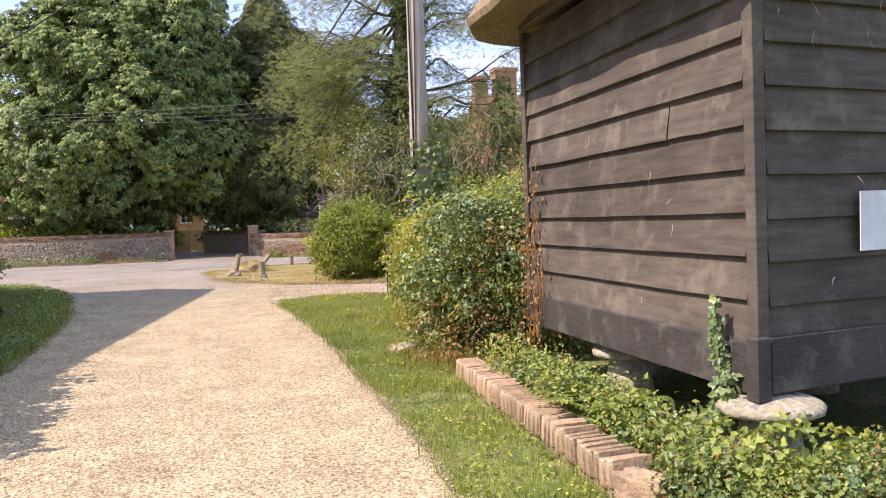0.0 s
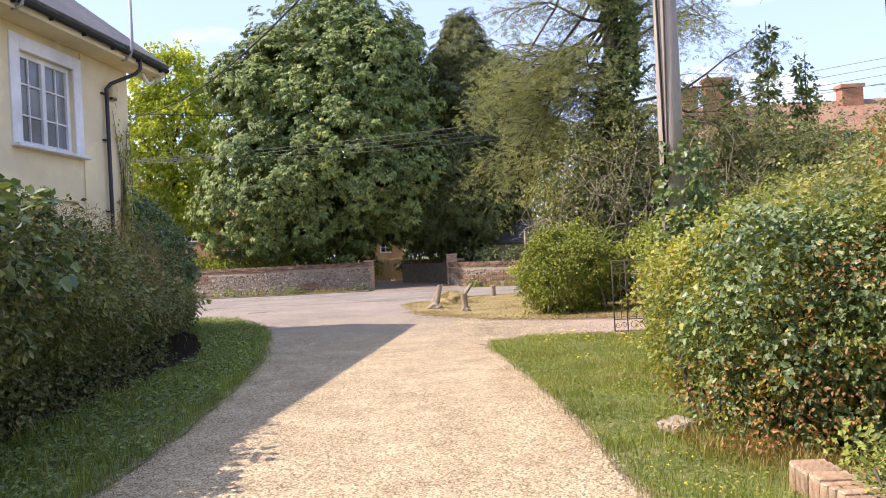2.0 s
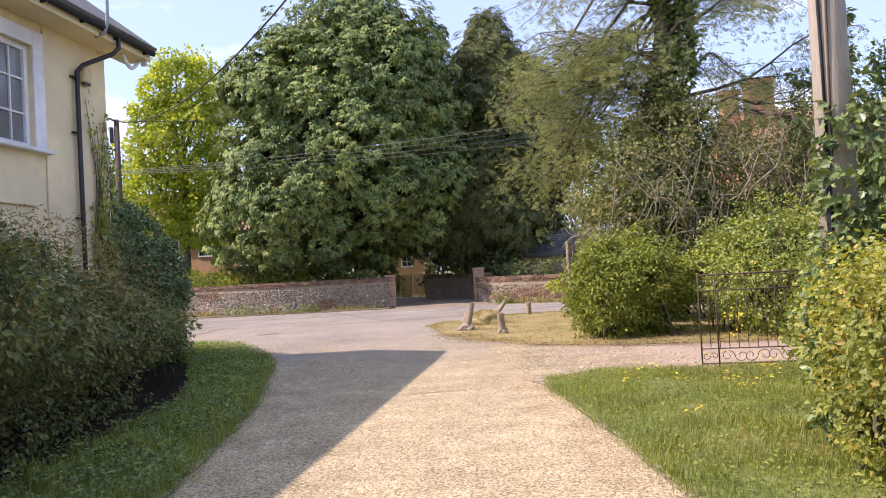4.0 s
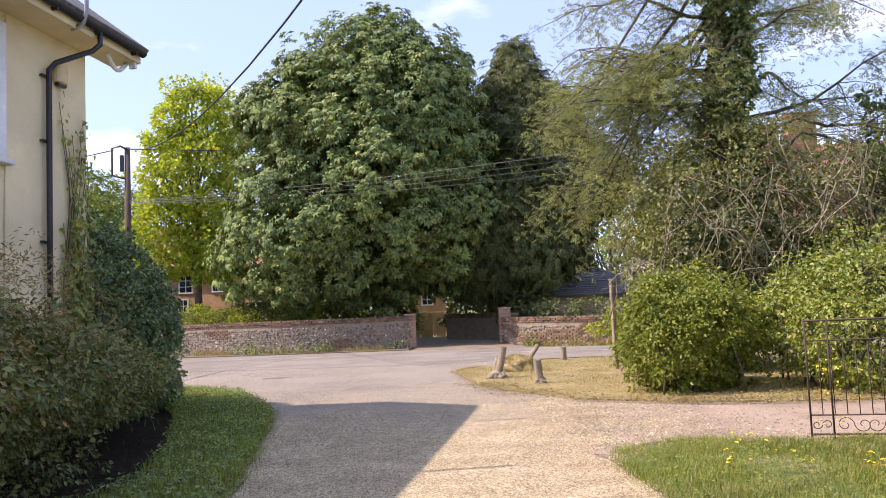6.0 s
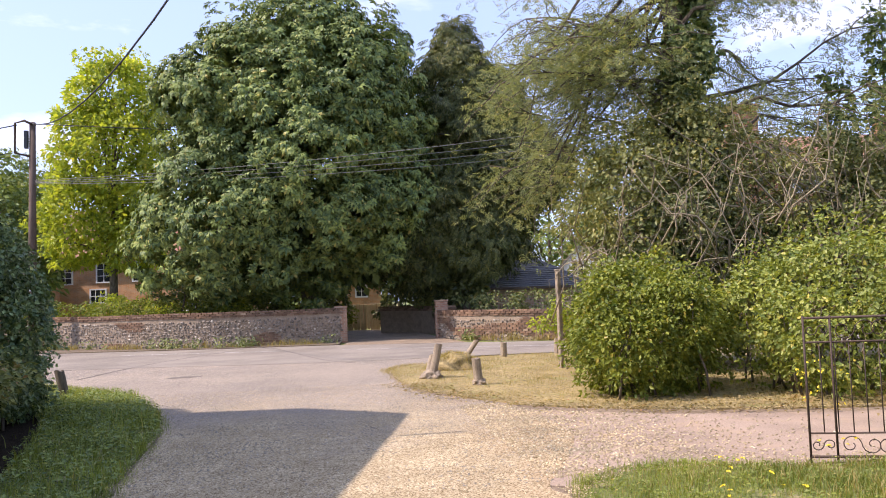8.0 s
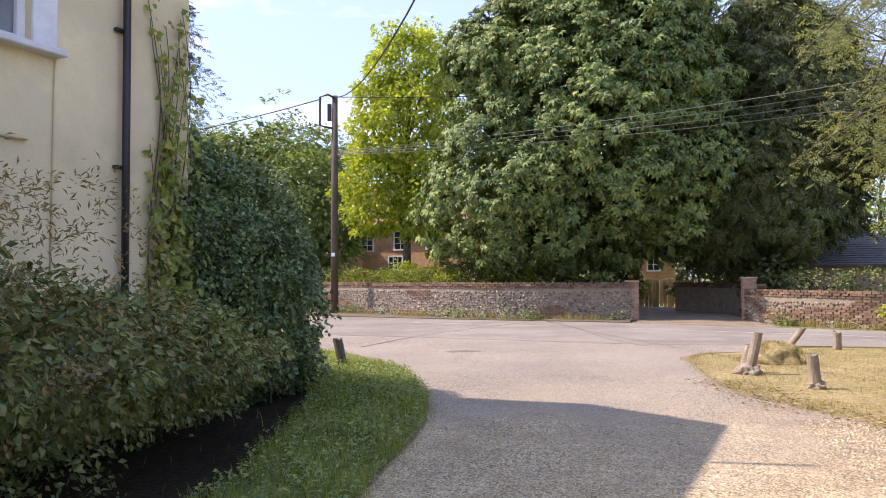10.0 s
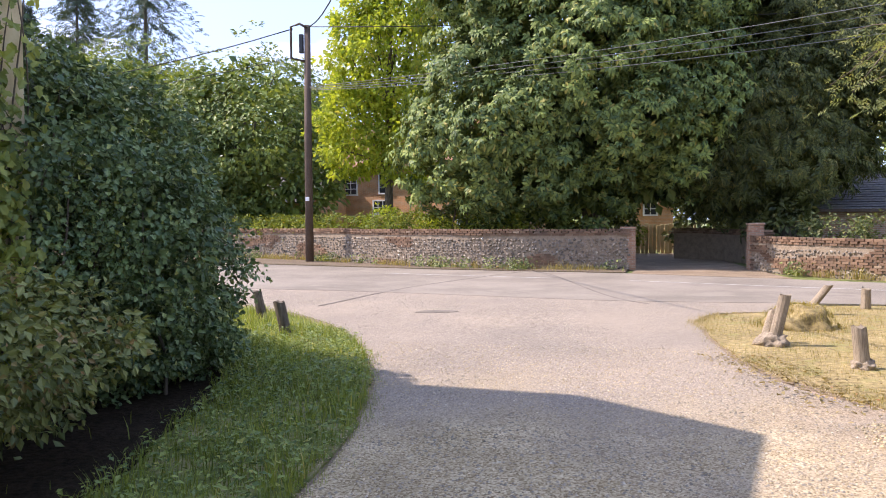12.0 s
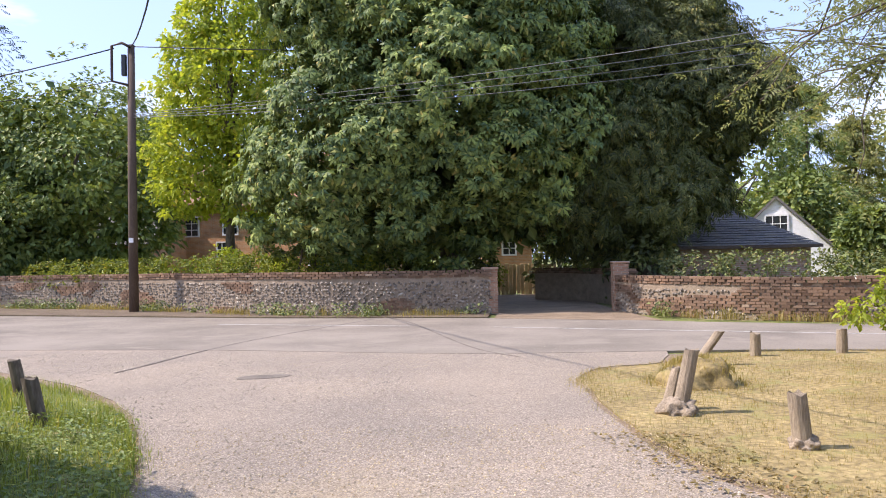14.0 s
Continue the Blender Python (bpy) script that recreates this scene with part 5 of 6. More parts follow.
# entrance: pale fence, brick lodge pier seen under the trees
shr = [((-3.6, 49.0, 1.2), (2.2, 1.4, 1.6)), ((-0.6, 49.5, 1.3), (1.8, 1.4, 1.9)), ((6.6, 45.0, 1.1), (1.3, 1.6, 1.4)), ((5.4, 51, 1.6), (2.0, 1.4, 2.2)), ((9.5, 51, 1.6), (2.6, 1.4, 2.2)), ((-6.5, 50, 1.1), (1.6, 1.2, 1.3))]
bush("shrubbery", (0, 49.5, 0), shr, M_YEW, "dark shrubbery in the shade under the trees", "shrub", 1500, 10, 0.35, 0.26, LEAF, 20, lo=0.6, rough=0.4)
for bx_, by_ in ((-5.6, 43.2), (-5.2, 43.6)):
    tube("shrub_stem", bent((bx_, by_, 0), (bx_ + 0.3, by_, 2.4), 5, 0.1), taper(0.05, 0.03, 5), M_BARK, bpy.data.objects["shrubbery"], 6)
fence = thing("boarded_fence", (2.9, 52.5, 0), "pale sunlit wooden boarded fence", "fence")
for k in range(17):
    x = 1.25 + 0.18 * k
    part("board", box((0.16, 0.025, 1.40 + rng.normal(0, 0.05)), pose(x, 52.5 + 0.02 * (k % 2), 0.70, 0, rng.normal(0, 0.8), 0), 0.005), M_FENCE, fence)
for x in (1.15, 4.35):
    part("post", box((0.12, 0.12, 1.5), pose(x, 52.6, 0.74), 0.01), M_FENCE, fence)

# ---- the green: posts, stumps, signpost ----
def stump(x, y, h, r, tilt=(0, 0), label="weathered grey wooden stump post", base=0.0):
    s = thing("bollard_post", (x, y, 0), label, "bollard", "wooden bollards")
    top = Vector((x + tilt[0], y + tilt[1], h))
    n = 6
    bm = bmesh.new()
    rings = []
    ph = rng.random() * 9
    for i in range(n + 1):
        c = Vector((x, y, -0.06)).lerp(top, i / n)
        rings.append([bm.verts.new(c + Vector((math.cos(a), math.sin(a), 0)) * r * (1 + 0.10 * noise.noise(Vector((math.cos(a) * 2 + ph, math.sin(a) * 2, i * 0.2))) - 0.10 * i / n) + Vector((0, 0, rng.normal(0, 0.012) if i == n else 0))) for a in [2 * math.pi * k / 12 for k in range(12)]])
    for a, b in zip(rings, rings[1:]):
        for k in range(12):
            bm.faces.new((a[k], a[(k + 1) % 12], b[(k + 1) % 12], b[k]))
    bm.faces.new(rings[-1])
    part("post", bm, M_BARK if "dark" in label else M_POST, s)
    if base:
        bm = bmesh.new()
        bmesh.ops.create_icosphere(bm, subdivisions=4, radius=1.0)
        for v in bm.verts:
            d = 1 + 0.40 * noise.noise(v.co * 2.1 + Vector((x, y, 0))) + 0.22 * noise.noise(v.co * 5.5)
            v.co = Vector((x + v.co.x * base * d, y + v.co.y * base * d, 0.03 + v.co.z * base * 0.8 * d))
        part("concrete_footing", bm, M_CONCRETE, s, "broken pale concrete footing", True)
    return s


stump(2.38, 24.4, 0.66, 0.085, (0.16, 0.02), "weathered grey leaning post in a concrete lump", 0.19)
stump(2.30, 24.58, 0.45, 0.07, (0.15, 0.06), "short split grey post leaning beside another", 0.0)
stump(3.02, 22.85, 0.47, 0.085, (-0.05, 0.0), "split grey wooden stump post in the dry grass", 0.12)
stump(3.55, 28.0, 0.50, 0.085, (0.42, 0.0), "grey post leaning far over above a turf mound")
stump(4.85, 29.0, 0.38, 0.09, (0, 0), "short upright wooden post at the road edge")
stump(6.32, 29.2, 0.40, 0.09, (0, 0), "short upright wooden post at the road edge")
stump(-5.3, 25.85, 0.50, 0.085, (-0.12, 0.0), "dark leaning post in the long grass")
stump(-4.22, 24.25, 0.50, 0.09, (-0.12, 0.0), "dark leaning post in the long grass")
mound = bmesh.new()
bmesh.ops.create_icosphere(mound, subdivisions=4, radius=1.0)
for v in mound.verts:
    d = 1 + 0.3 * noise.noise(v.co * 1.7)
    v.co = Vector((3.15 + v.co.x * 0.48 * d, 26.3 + v.co.y * 0.5 * d, 0.0 + v.co.z * 0.34 * d))
tagged(part("turf_mound", mound, M_TURF_DRY, None, "", True), "upturned mound of dry turf and earth", "mound")
sp = thing("sign_post", (5.18, 25.2, 0), "tall square weathered timber post on the green", "post")
part("post", box((0.095, 0.095, 2.1), pose(5.22, 25.2, 0.98, 0, 0, 20), 0.012), M_POST, sp)
part("post_cap", box((0.115, 0.115, 0.04), pose(5.22, 25.2, 2.04, 0, 0, 20), 0.015), M_POST, sp)

# ---- iron gate ----
gate = thing("iron_gate", (4.5, 15.5, 0), "rusty wrought iron gate with scrolls standing open in the grass", "gate")
GD = Vector((1.6, -0.48, 0)).normalized()


def gp(s, z):
    return Vector((4.5, 15.5, z)) + GD * s


GWID = 2.3
for s in (0.0, 0.22, GWID - 0.22, GWID):
    tube("stile", [gp(s, -0.02), gp(s, 1.26)], [0.0105] * 2, M_IRON, gate, 6)
for z, r in ((0.05, 0.013), (0.25, 0.009), (1.03, 0.009), (1.24, 0.012)):
    tube("rail", [gp(0, z), gp(GWID, z)], [r] * 2, M_IRON, gate, 6)
for k in range(1, 19):
    s = GWID * k / 19
    tube("bar", [gp(s, 0.25), gp(s, 1.03)], [0.0055] * 2, M_IRON, gate, 5)


def scroll(c, z0, sz, sg):
    """An S of two curls lying along the rail."""
    pts = []
    for i in range(34):
        u = i / 33 * 2 - 1
        a = abs(u) * 7.0
        r = sz * (1.0 - 0.75 * abs(u))
        side = 1 if u > 0 else -1
        pts.append(gp(c + side * (sz * 1.05 - r * math.cos(a) * 1.05), z0 + sg * side * r * math.sin(a)))
    tube("scroll", pts, [0.005] * 34, M_IRON, gate, 5)


for k in range(6):
    c = 0.42 + (GWID - 0.84) * k / 5
    scroll(c, 0.15, 0.085, 1 if k % 2 else -1)
    scroll(c, 1.135, 0.09, -1 if k % 2 else 1)
for c in (0.11, GWID - 0.11):
    scroll(c, 0.15, 0.05, 1)
    scroll(c, 1.135, 0.05, 1)

# back wall closing the gateway
garden_wall("wall_back", spline([(3.1, 47.9), (4.6, 46.8), (5.5, 44.8), (5.6, 42.0)], 6, False), 1.12, -1, "low rubble wall closing the back of the gateway", 0.0)

# car beyond the yard hedge
car = thing("parked_car", (22.6, 46.5, 0), "blue hatchback parked behind the yard hedge", "car")
CM = pose(22.6, 46.5, 0, 0, 0, -12)
PROFILE = [(-2.0, 0.35), (-2.05, 0.75), (-1.3, 0.92), (-0.6, 1.42), (0.9, 1.46), (1.75, 0.98), (2.0, 0.85), (2.0, 0.35)]
bm = bmesh.new()
sides = []
for s, w in ((-1, 0.84), (1, 0.84)):
    sides.append([bm.verts.new((x, s * (w - 0.20 * max(0, z - 0.92)), z)) for x, z in PROFILE])
bm.faces.new(sides[0])
bm.faces.new(list(reversed(sides[1])))
for i in range(len(PROFILE)):
    j = (i + 1) % len(PROFILE)
    bm.faces.new((sides[0][i], sides[1][i], sides[1][j], sides[0][j]))
bmesh.ops.bevel(bm, geom=list(bm.edges), offset=0.06, segments=2, affect="EDGES")
bmesh.ops.recalc_face_normals(bm, faces=bm.faces)
bmesh.ops.transform(bm, matrix=CM, verts=bm.verts)
part("body", bm, M_CARBLUE, car, "", True)
for s in (-1, 1):
    for x0, x1 in ((-0.62, 0.12), (0.2, 1.15)):
        part("side_window", box((x1 - x0, 0.02, 0.34), CM @ Matrix.Translation(((x0 + x1) / 2, s * 0.79, 1.17)) @ Matrix.Rotation(s * 0.2, 4, "X"), 0.008), M_PANE_DARK, car)
    for x in (-1.25, 1.3):
        wm = CM @ Matrix.Translation((x, s * 0.78, 0.30)) @ Matrix.Rotation(radians(90), 4, "X")
        bm = bmesh.new()
        bmesh.ops.create_cone(bm, cap_ends=True, segments=20, radius1=0.30, radius2=0.30, depth=0.18, matrix=wm)
        wh = part("wheel", bm, M_IRON, car)
        bm = bmesh.new()
        bmesh.ops.create_cone(bm, cap_ends=True, segments=20, radius1=0.19, radius2=0.17, depth=0.20, matrix=wm)
        part("rim", bm, M_WIRE, wh)
part("windscreen", box((0.02, 1.3, 0.6), CM @ Matrix.Translation((-0.97, 0, 1.18)) @ Matrix.Rotation(radians(54), 4, "Y"), 0.008), M_PANE_DARK, car)

bush("garden_shrub", (-2.0, 51, 0), [((-1.0, 50.6, 1.1), (1.3, 1.0, 1.2)), ((-2.9, 51, 1.2), (1.4, 1.0, 1.3)), ((0.7, 51, 1.0), (1.0, 0.8, 1.1)), ((-4.6, 51.5, 1.1), (1.3, 1.0, 1.2))], M_PRIVET, "sunlit green garden shrubs behind the chestnut trunk", "shrub", 900, 10, 0.25, 0.16, LEAF, 10, lo=0.6)

# ---- hedge, ivy and bushes near the drive ----
hb = []
for y in np.arange(3.0, 18.8, 0.8):
    h = 2.36 - 0.15 * max(0, y - 10.8)
    hb.append(((-3.72 - 0.035 * max(0, y - 11), y, h * 0.62), (1.24 - 0.02 * max(0, y - 13), 0.85, h * 0.39)))
hedge = bush("hedge", (-3.7, 11, 0), hb, M_HEDGE, "bushy mixed hedge in shade, dull green with dry leaves", "hedge", 9500, 12, 0.17, 0.07, LEAF, 16, lo=0.7, rough=0.32, each=2)
foliage("inner_leaves", [((-4.3 - 0.035 * max(0, y - 11), y, 0.5), (0.7, 0.8, 0.85)) for y in np.arange(3.0, 19.6, 0.9)], 4200, 10, 0.2, 0.075, LEAF, M_HEDGE, hedge, lo=0.5)
sy = [((-3.7, y, 2.15 - 0.06 * max(0, y - 10)), (0.7, 0.6, 0.45)) for y in (8.5, 9.6, 10.6)]
sy += [((-3.25, y, 1.75), (0.75, 0.7, 0.7)) for y in (6.2, 7.3, 8.4, 9.6)]
foliage("sycamore_leaves", sy, 620, 7, 0.2, 0.13, IVYLEAF, M_IVY, hedge, lo=0.6, rough=0.5)
foliage("clipped_twigs", [((-3.72 - 0.035 * max(0, y - 11), y, 1.45), (1.2, 0.8, 0.9)) for y in (13.2, 14.2, 15.2, 16.2)], 900, 9, 0.18, 0.06, NEEDLE, M_HEDGE_DRY, hedge, lo=0.82, rough=0.3, jitter=1.4)
foliage("skirt_leaves", [((-3.35, y, 0.32), (0.55, 0.6, 0.45)) for y in np.arange(3.0, 16.2, 0.7)], 1900, 8, 0.15, 0.06, LEAF, M_HEDGE, hedge, lo=0.4, rough=0.6)
foliage("dry_leaves", hb, 1000, 10, 0.2, 0.05, LEAF, M_HEDGE_DRY, hedge, lo=0.66, rough=0.35)
ib = [((-4.72, 20.2, 1.4), (1.25, 1.5, 1.7)), ((-4.7, 19.6, 2.2), (0.75, 0.9, 1.1)), ((-5.4, 21.0, 1.95), (1.35, 1.4, 1.35)), ((-4.80, 21.0, 0.5), (1.25, 1.4, 0.75)), ((-4.88, 21.2, 1.0), (1.25, 1.4, 1.2)), ((-6.6, 22.0, 1.9), (1.4, 1.4, 1.3)), ((-5.8, 20.0, 1.4), (1.1, 1.2, 1.5))]
ivb_ = bush("ivy_bush", (-4.8, 20.8, 0), ib, M_IVY_OLD, "large dense dark green ivy-covered bush", "bush", 9000, 12, 0.16, 0.056, IVYLEAF, 12, each=2, lo=0.72, rough=0.3)
foliage("inner_leaves", [((-5.0, 20.4, 1.0), (1.0, 1.2, 1.0)), ((-5.4, 21.2, 1.2), (1.1, 1.2, 1.1)), ((-6.4, 21.8, 1.3), (1.2, 1.2, 1.2)), ((-5.2, 21.2, 0.4), (1.1, 1.2, 0.5))], 2600, 9, 0.22, 0.09, IVYLEAF, M_IVY_OLD, ivb_, lo=0.4)
# climber on the house corner
cl = thing("climbing_ivy", (-4.2, 18.4, 0), "ivy climbing the cream house wall near the corner", "climbing plant")
P, N = [], []
tb = Tubes()
for k in range(16):
    y0 = -0.55 + 0.52 * rng.random()
    top = 3.0 + 1.7 * rng.random()
    pts = [HOUSE @ Vector((0.03, y0 + 0.10 * math.sin(z * 2 + k) * z * 0.3, z)) for z in np.arange(0.2, top, 0.25) + rng.uniform(-0.1, 0.1)]
    tb.add(pts, taper(0.012, 0.004, len(pts) - 1), 5)
    for q in pts:
        for j in range(max(2, int(13 * (1 - q.z / (top + 0.3))))):
            P.append(q + Vector((0, 0, rng.uniform(-0.14, 0.14))) + Vector(rng.normal(0, 0.085 * (1.2 - q.z / top), 3)) + (HOUSE.to_3x3() @ Vector((0.06, 0, 0))))
            N.append(HOUSE.to_3x3() @ Vector((1, 0, 0.3)) + Vector(rng.normal(0, 0.4, 3)))
tb.make("stems", M_BARK, cl)
mesh_object("leaves", leaves_mesh("leaves", np.array(P), np.array(N), unit(len(P)) + np.array([0, 0, -0.8]), rng.uniform(0.05, 0.11, len(P)), IVYLEAF), M_IVY_LIGHT, cl)

bb = [((3.65, 8.9, 0.8), (0.84, 1.0, 0.90)), ((3.30, 8.2, 0.65), (0.62, 0.75, 0.75)), ((4.0, 8.0, 0.8), (0.75, 0.9, 0.95)), ((3.75, 9.9, 0.75), (0.70, 0.85, 0.85)), ((4.45, 9.4, 0.9), (1.0, 1.1, 0.90))]
br = bush("bramble_bush", (3.4, 8.8, 0), bb, M_BRAMBLE, "sprawling bramble and ivy bush against the shed", "bush", 8000, 10, 0.15, 0.038, IVYLEAF, 120, each=5, lo=0.62, rough=0.7)
foliage("ivy_leaves", [((3.5, 8.0, 0.8), (0.85, 0.75, 0.95)), ((3.9, 7.6, 0.75), (0.6, 0.6, 0.9))], 2500, 9, 0.14, 0.047, IVYLEAF, M_IVY, br, lo=0.8, rough=0.6)
foliage("dead_leaves", [((3.1, 7.85, 0.3), (0.75, 0.7, 0.45)), ((3.45, 7.25, 0.6), (0.45, 0.35, 0.95)), ((3.05, 7.5, 0.25), (0.3, 0.25, 0.35)), ((3.5, 7.5, 0.4), (0.75, 0.6, 0.5))], 480, 9, 0.11, 0.036, LEAF, M_DEAD, br, lo=0.7, rough=0.4, label="red-brown dead leaves")
rb = [((5.1, 11.0, 0.8), (1.1, 1.1, 0.80)), ((4.75, 12.0, 0.8), (0.7, 0.8, 0.72)), ((5.9, 10.4, 0.95), (1.4, 1.6, 0.9)), ((5.6, 12.2, 0.85), (1.4, 1.0, 0.9))]
bush("ivy_thicket", (5.0, 11.2, 0), rb, M_IVY_LIGHT, "yellow-green ivy thicket beside the telegraph pole", "bush", 5400, 10, 0.16, 0.046, IVYLEAF, 30, each=2, lo=0.7, rough=0.35)
pi = thing("pole_ivy", (3.75, 10.75, 0), "ivy winding round the foot of the telegraph pole", "climbing plant")
foliage("leaves", [((3.74, 10.75, 0.9), (0.36, 0.36, 1.0)), ((3.78, 10.72, 2.1), (0.24, 0.24, 0.6))], 420, 8, 0.10, 0.07, IVYLEAF, M_IVY, pi, lo=0.75, rough=0.4)

gb = [((5.25, 20.7, 1.0), (1.05, 1.0, 1.0)), ((4.9, 20.5, 0.7), (0.85, 0.85, 0.75)), ((5.65, 21.0, 0.9), (0.7, 0.9, 1.0))]
bush("privet_bush", (5.25, 20.7, 0), gb, M_PRIVET, "rounded bright green privet bush on the green", "bush", 3800, 11, 0.16, 0.075, LEAF, 20, each=6, lo=0.58, rough=0.65)
gb = [((7.4, 20.6, 1.0), (0.95, 1.2, 1.1)), ((8.3, 20.0, 1.2), (1.4, 1.2, 1.3)), ((9.8, 19.4, 1.3), (1.6, 1.3, 1.5)), ((7.6, 19.6, 0.8), (1.0, 0.7, 0.9)), ((11.5, 18.6, 1.5), (1.8, 1.3, 1.7)), ((7.4, 19.0, 0.75), (0.85, 0.7, 0.8)), ((8.5, 18.6, 0.85), (1.1, 0.7, 0.9))]
bush("ivy_hedge", (8.5, 20, 0), gb, M_IVY_LIGHT, "overgrown green hedge of ivy and bramble behind the gate", "hedge", 7500, 9, 0.2, 0.06, IVYLEAF, 30, each=6, lo=0.62, rough=0.6)
foliage("yellow_leaves", [((6.3, 18.0, 0.35), (0.30, 0.25, 0.32))], 9, 5, 0.10, 0.035, IVYLEAF, M_FLOWER, bpy.data.objects["ivy_hedge"], lo=0.3)

# scrub thicket with bare lichened twigs
sc = thing("scrub_thicket", (8.5, 23.5, 0), "tangled olive scrub with bare lichened twigs", "shrub")
tb = Tubes()
for k in range(340):
    x, y = rng.uniform(5.4, 13.5), rng.uniform(21.8, 25.0)
    z = rng.uniform(1.6, 4.6) * (0.75 if x < 6 else 1.0)
    s = Vector((x + rng.normal(0, 0.5), y + rng.normal(0, 0.3), max(0.0, z - rng.uniform(0.8, 2.4))))
    e = Vector((x + rng.normal(0, 0.9), y - abs(rng.normal(0, 0.6)), z + rng.normal(0, 0.4)))
    pts = bent(s, e, 5, 0.35)
    tb.add(pts, taper(0.02, 0.006, 5), 4)
    for j in (2, 3, 4):
        tb.add(bent(pts[j], pts[j] + Vector(rng.normal(0, 0.3, 3)), 3, 0.4), taper(0.009, 0.004, 3), 4)
tagged(tb.make("twigs", M_TWIG, sc), kind="stuff")
sb = [((6.9, 24.0, 2.4), (1.4, 1.4, 1.9)), ((6.3, 24.1, 3.7), (1.1, 1.0, 1.3)), ((5.8, 24.6, 3.2), (0.7, 0.7, 0.6)), ((7.8, 24.3, 4.4), (1.2, 1.0, 1.2)), ((8.2, 24.3, 2.8), (2.0, 1.5, 2.3)), ((10.4, 24.0, 2.6), (2.0, 1.6, 2.2)), ((12.6, 23.0, 2.6), (2.2, 1.8, 2.2)), ((15, 21.5, 2.6), (2.4, 2, 2.2))]
foliage("leaves", sb, 8600, 10, 0.26, 0.10, LEAF, M_THICKET, sc, lo=0.5, rough=0.45)
foliage("ivy_leaves", [((7.6, 24.2, 2.0), (1.3, 1.0, 1.5)), ((9.4, 24.0, 1.6), (1.4, 1.0, 1.4)), ((6.6, 23.6, 1.2), (1.0, 0.8, 1.2)), ((11.6, 23.4, 2.0), (1.3, 1.0, 1.5))], 2500, 8, 0.22, 0.11, IVYLEAF, M_IVY, sc, lo=0.6, rough=0.4)
sb = [((7.6, 14.2, 1.2), (1.6, 1.4, 1.2)), ((9.8, 15, 1.6), (2.0, 1.6, 1.6)), ((8.2, 12.2, 1.4), (1.8, 1.6, 1.4)), ((11, 12.5, 1.9), (2.2, 2.0, 1.8))]
bush("wild_scrub", (9, 13.5, 0), sb, M_THICKET, "rough wild scrub of elder and grass stems", "shrub", 3600, 9, 0.28, 0.10, LEAF, 60, lo=0.6, rough=0.4)

# ash with an ivy-clad trunk and trailing branches
ash = thing("ash_tree", (8.0, 25.2, 0), "tall thin-leaved ash with an ivy-clad trunk", "tree")
tube("trunk", bent((8.0, 25.2, -0.1), (8.5, 25.4, 15), 9, 0.03), taper(0.34, 0.10, 9), M_BARK, ash, 10)
P, N, T = [], [], []
for k in range(45):
    tb = Tubes()
    z = 4.0 + 9.5 * (k / 33) if k < 34 else 5.0 + 0.6 * (k - 34)
    a = k * 2.4 + rng.normal(0, 0.3)
    ln = rng.uniform(2.8, 5.2) * (1.0 if z < 10 else 0.75) * (0.68 if math.cos(a) < -0.2 and z < 9 else 1.0)
    s = Vector((8.0 + 0.035 * z, 25.2, z))
    e = s + Vector((math.cos(a) * ln, math.sin(a) * ln * 0.75, rng.uniform(1.2, 3.6)))
    if k >= 34:
        e = Vector((rng.uniform(3.9, 6.2), rng.uniform(23.8, 26.2), rng.uniform(4.4, 8.6) if k < 40 else rng.uniform(4.3, 5.6)))
        a = math.pi + rng.normal(0, 0.3)
    pts = bent(s, e, 7, 0.22, 0.22 if k < 34 else 0.12)
    tb.add(pts, taper(0.06, 0.010, 7), 6)
    for j in range(2, 8):
        for q in range(3):
            d = Vector((math.cos(a + rng.normal(0, 0.9)), math.sin(a + rng.normal(0, 0.9)), rng.uniform(-0.6, 0.5))) * rng.uniform(0.7, 1.7)
            tw = bent(pts[j], pts[j] + d, 4, 0.15, 0.25)
            tb.add(tw, taper(0.016, 0.004, 4), 4)
            for w in tw[1:]:
                for i in range(8):
                    P.append(w + Vector(rng.normal(0, 0.15, 3)) + Vector((0, 0, -abs(rng.normal(0, 0.15)))))
                    N.append(Vector((rng.normal(0, 0.6), rng.normal(0, 0.6), 0.8)))
                    T.append(d.normalized() * 0.5 + Vector(rng.normal(0, 0.7, 3)) + Vector((0, 0, -0.5)))
    tb.make("limb", M_BARK, ash)
mesh_object("crown", leaves_mesh("crown", np.array(P), np.array(N), np.array(T), rng.uniform(0.12, 0.24, len(P)), ASH), M_ASH, ash)
ivb = [((8.1 + 0.035 * z + 0.30 * math.sin(z * 1.9), 25.1 + 0.2 * math.sin(z * 2.7), z), (0.46 + 0.22 * math.sin(z * 2.3) - 0.012 * z, 0.44 - 0.012 * z, 0.75)) for z in np.arange(2.0, 13, 0.9)]
foliage("ivy", ivb, 2600, 8, 0.18, 0.11, IVYLEAF, M_IVY, ash, lo=0.55, rough=0.8, label="dark ivy sheathing the trunk")
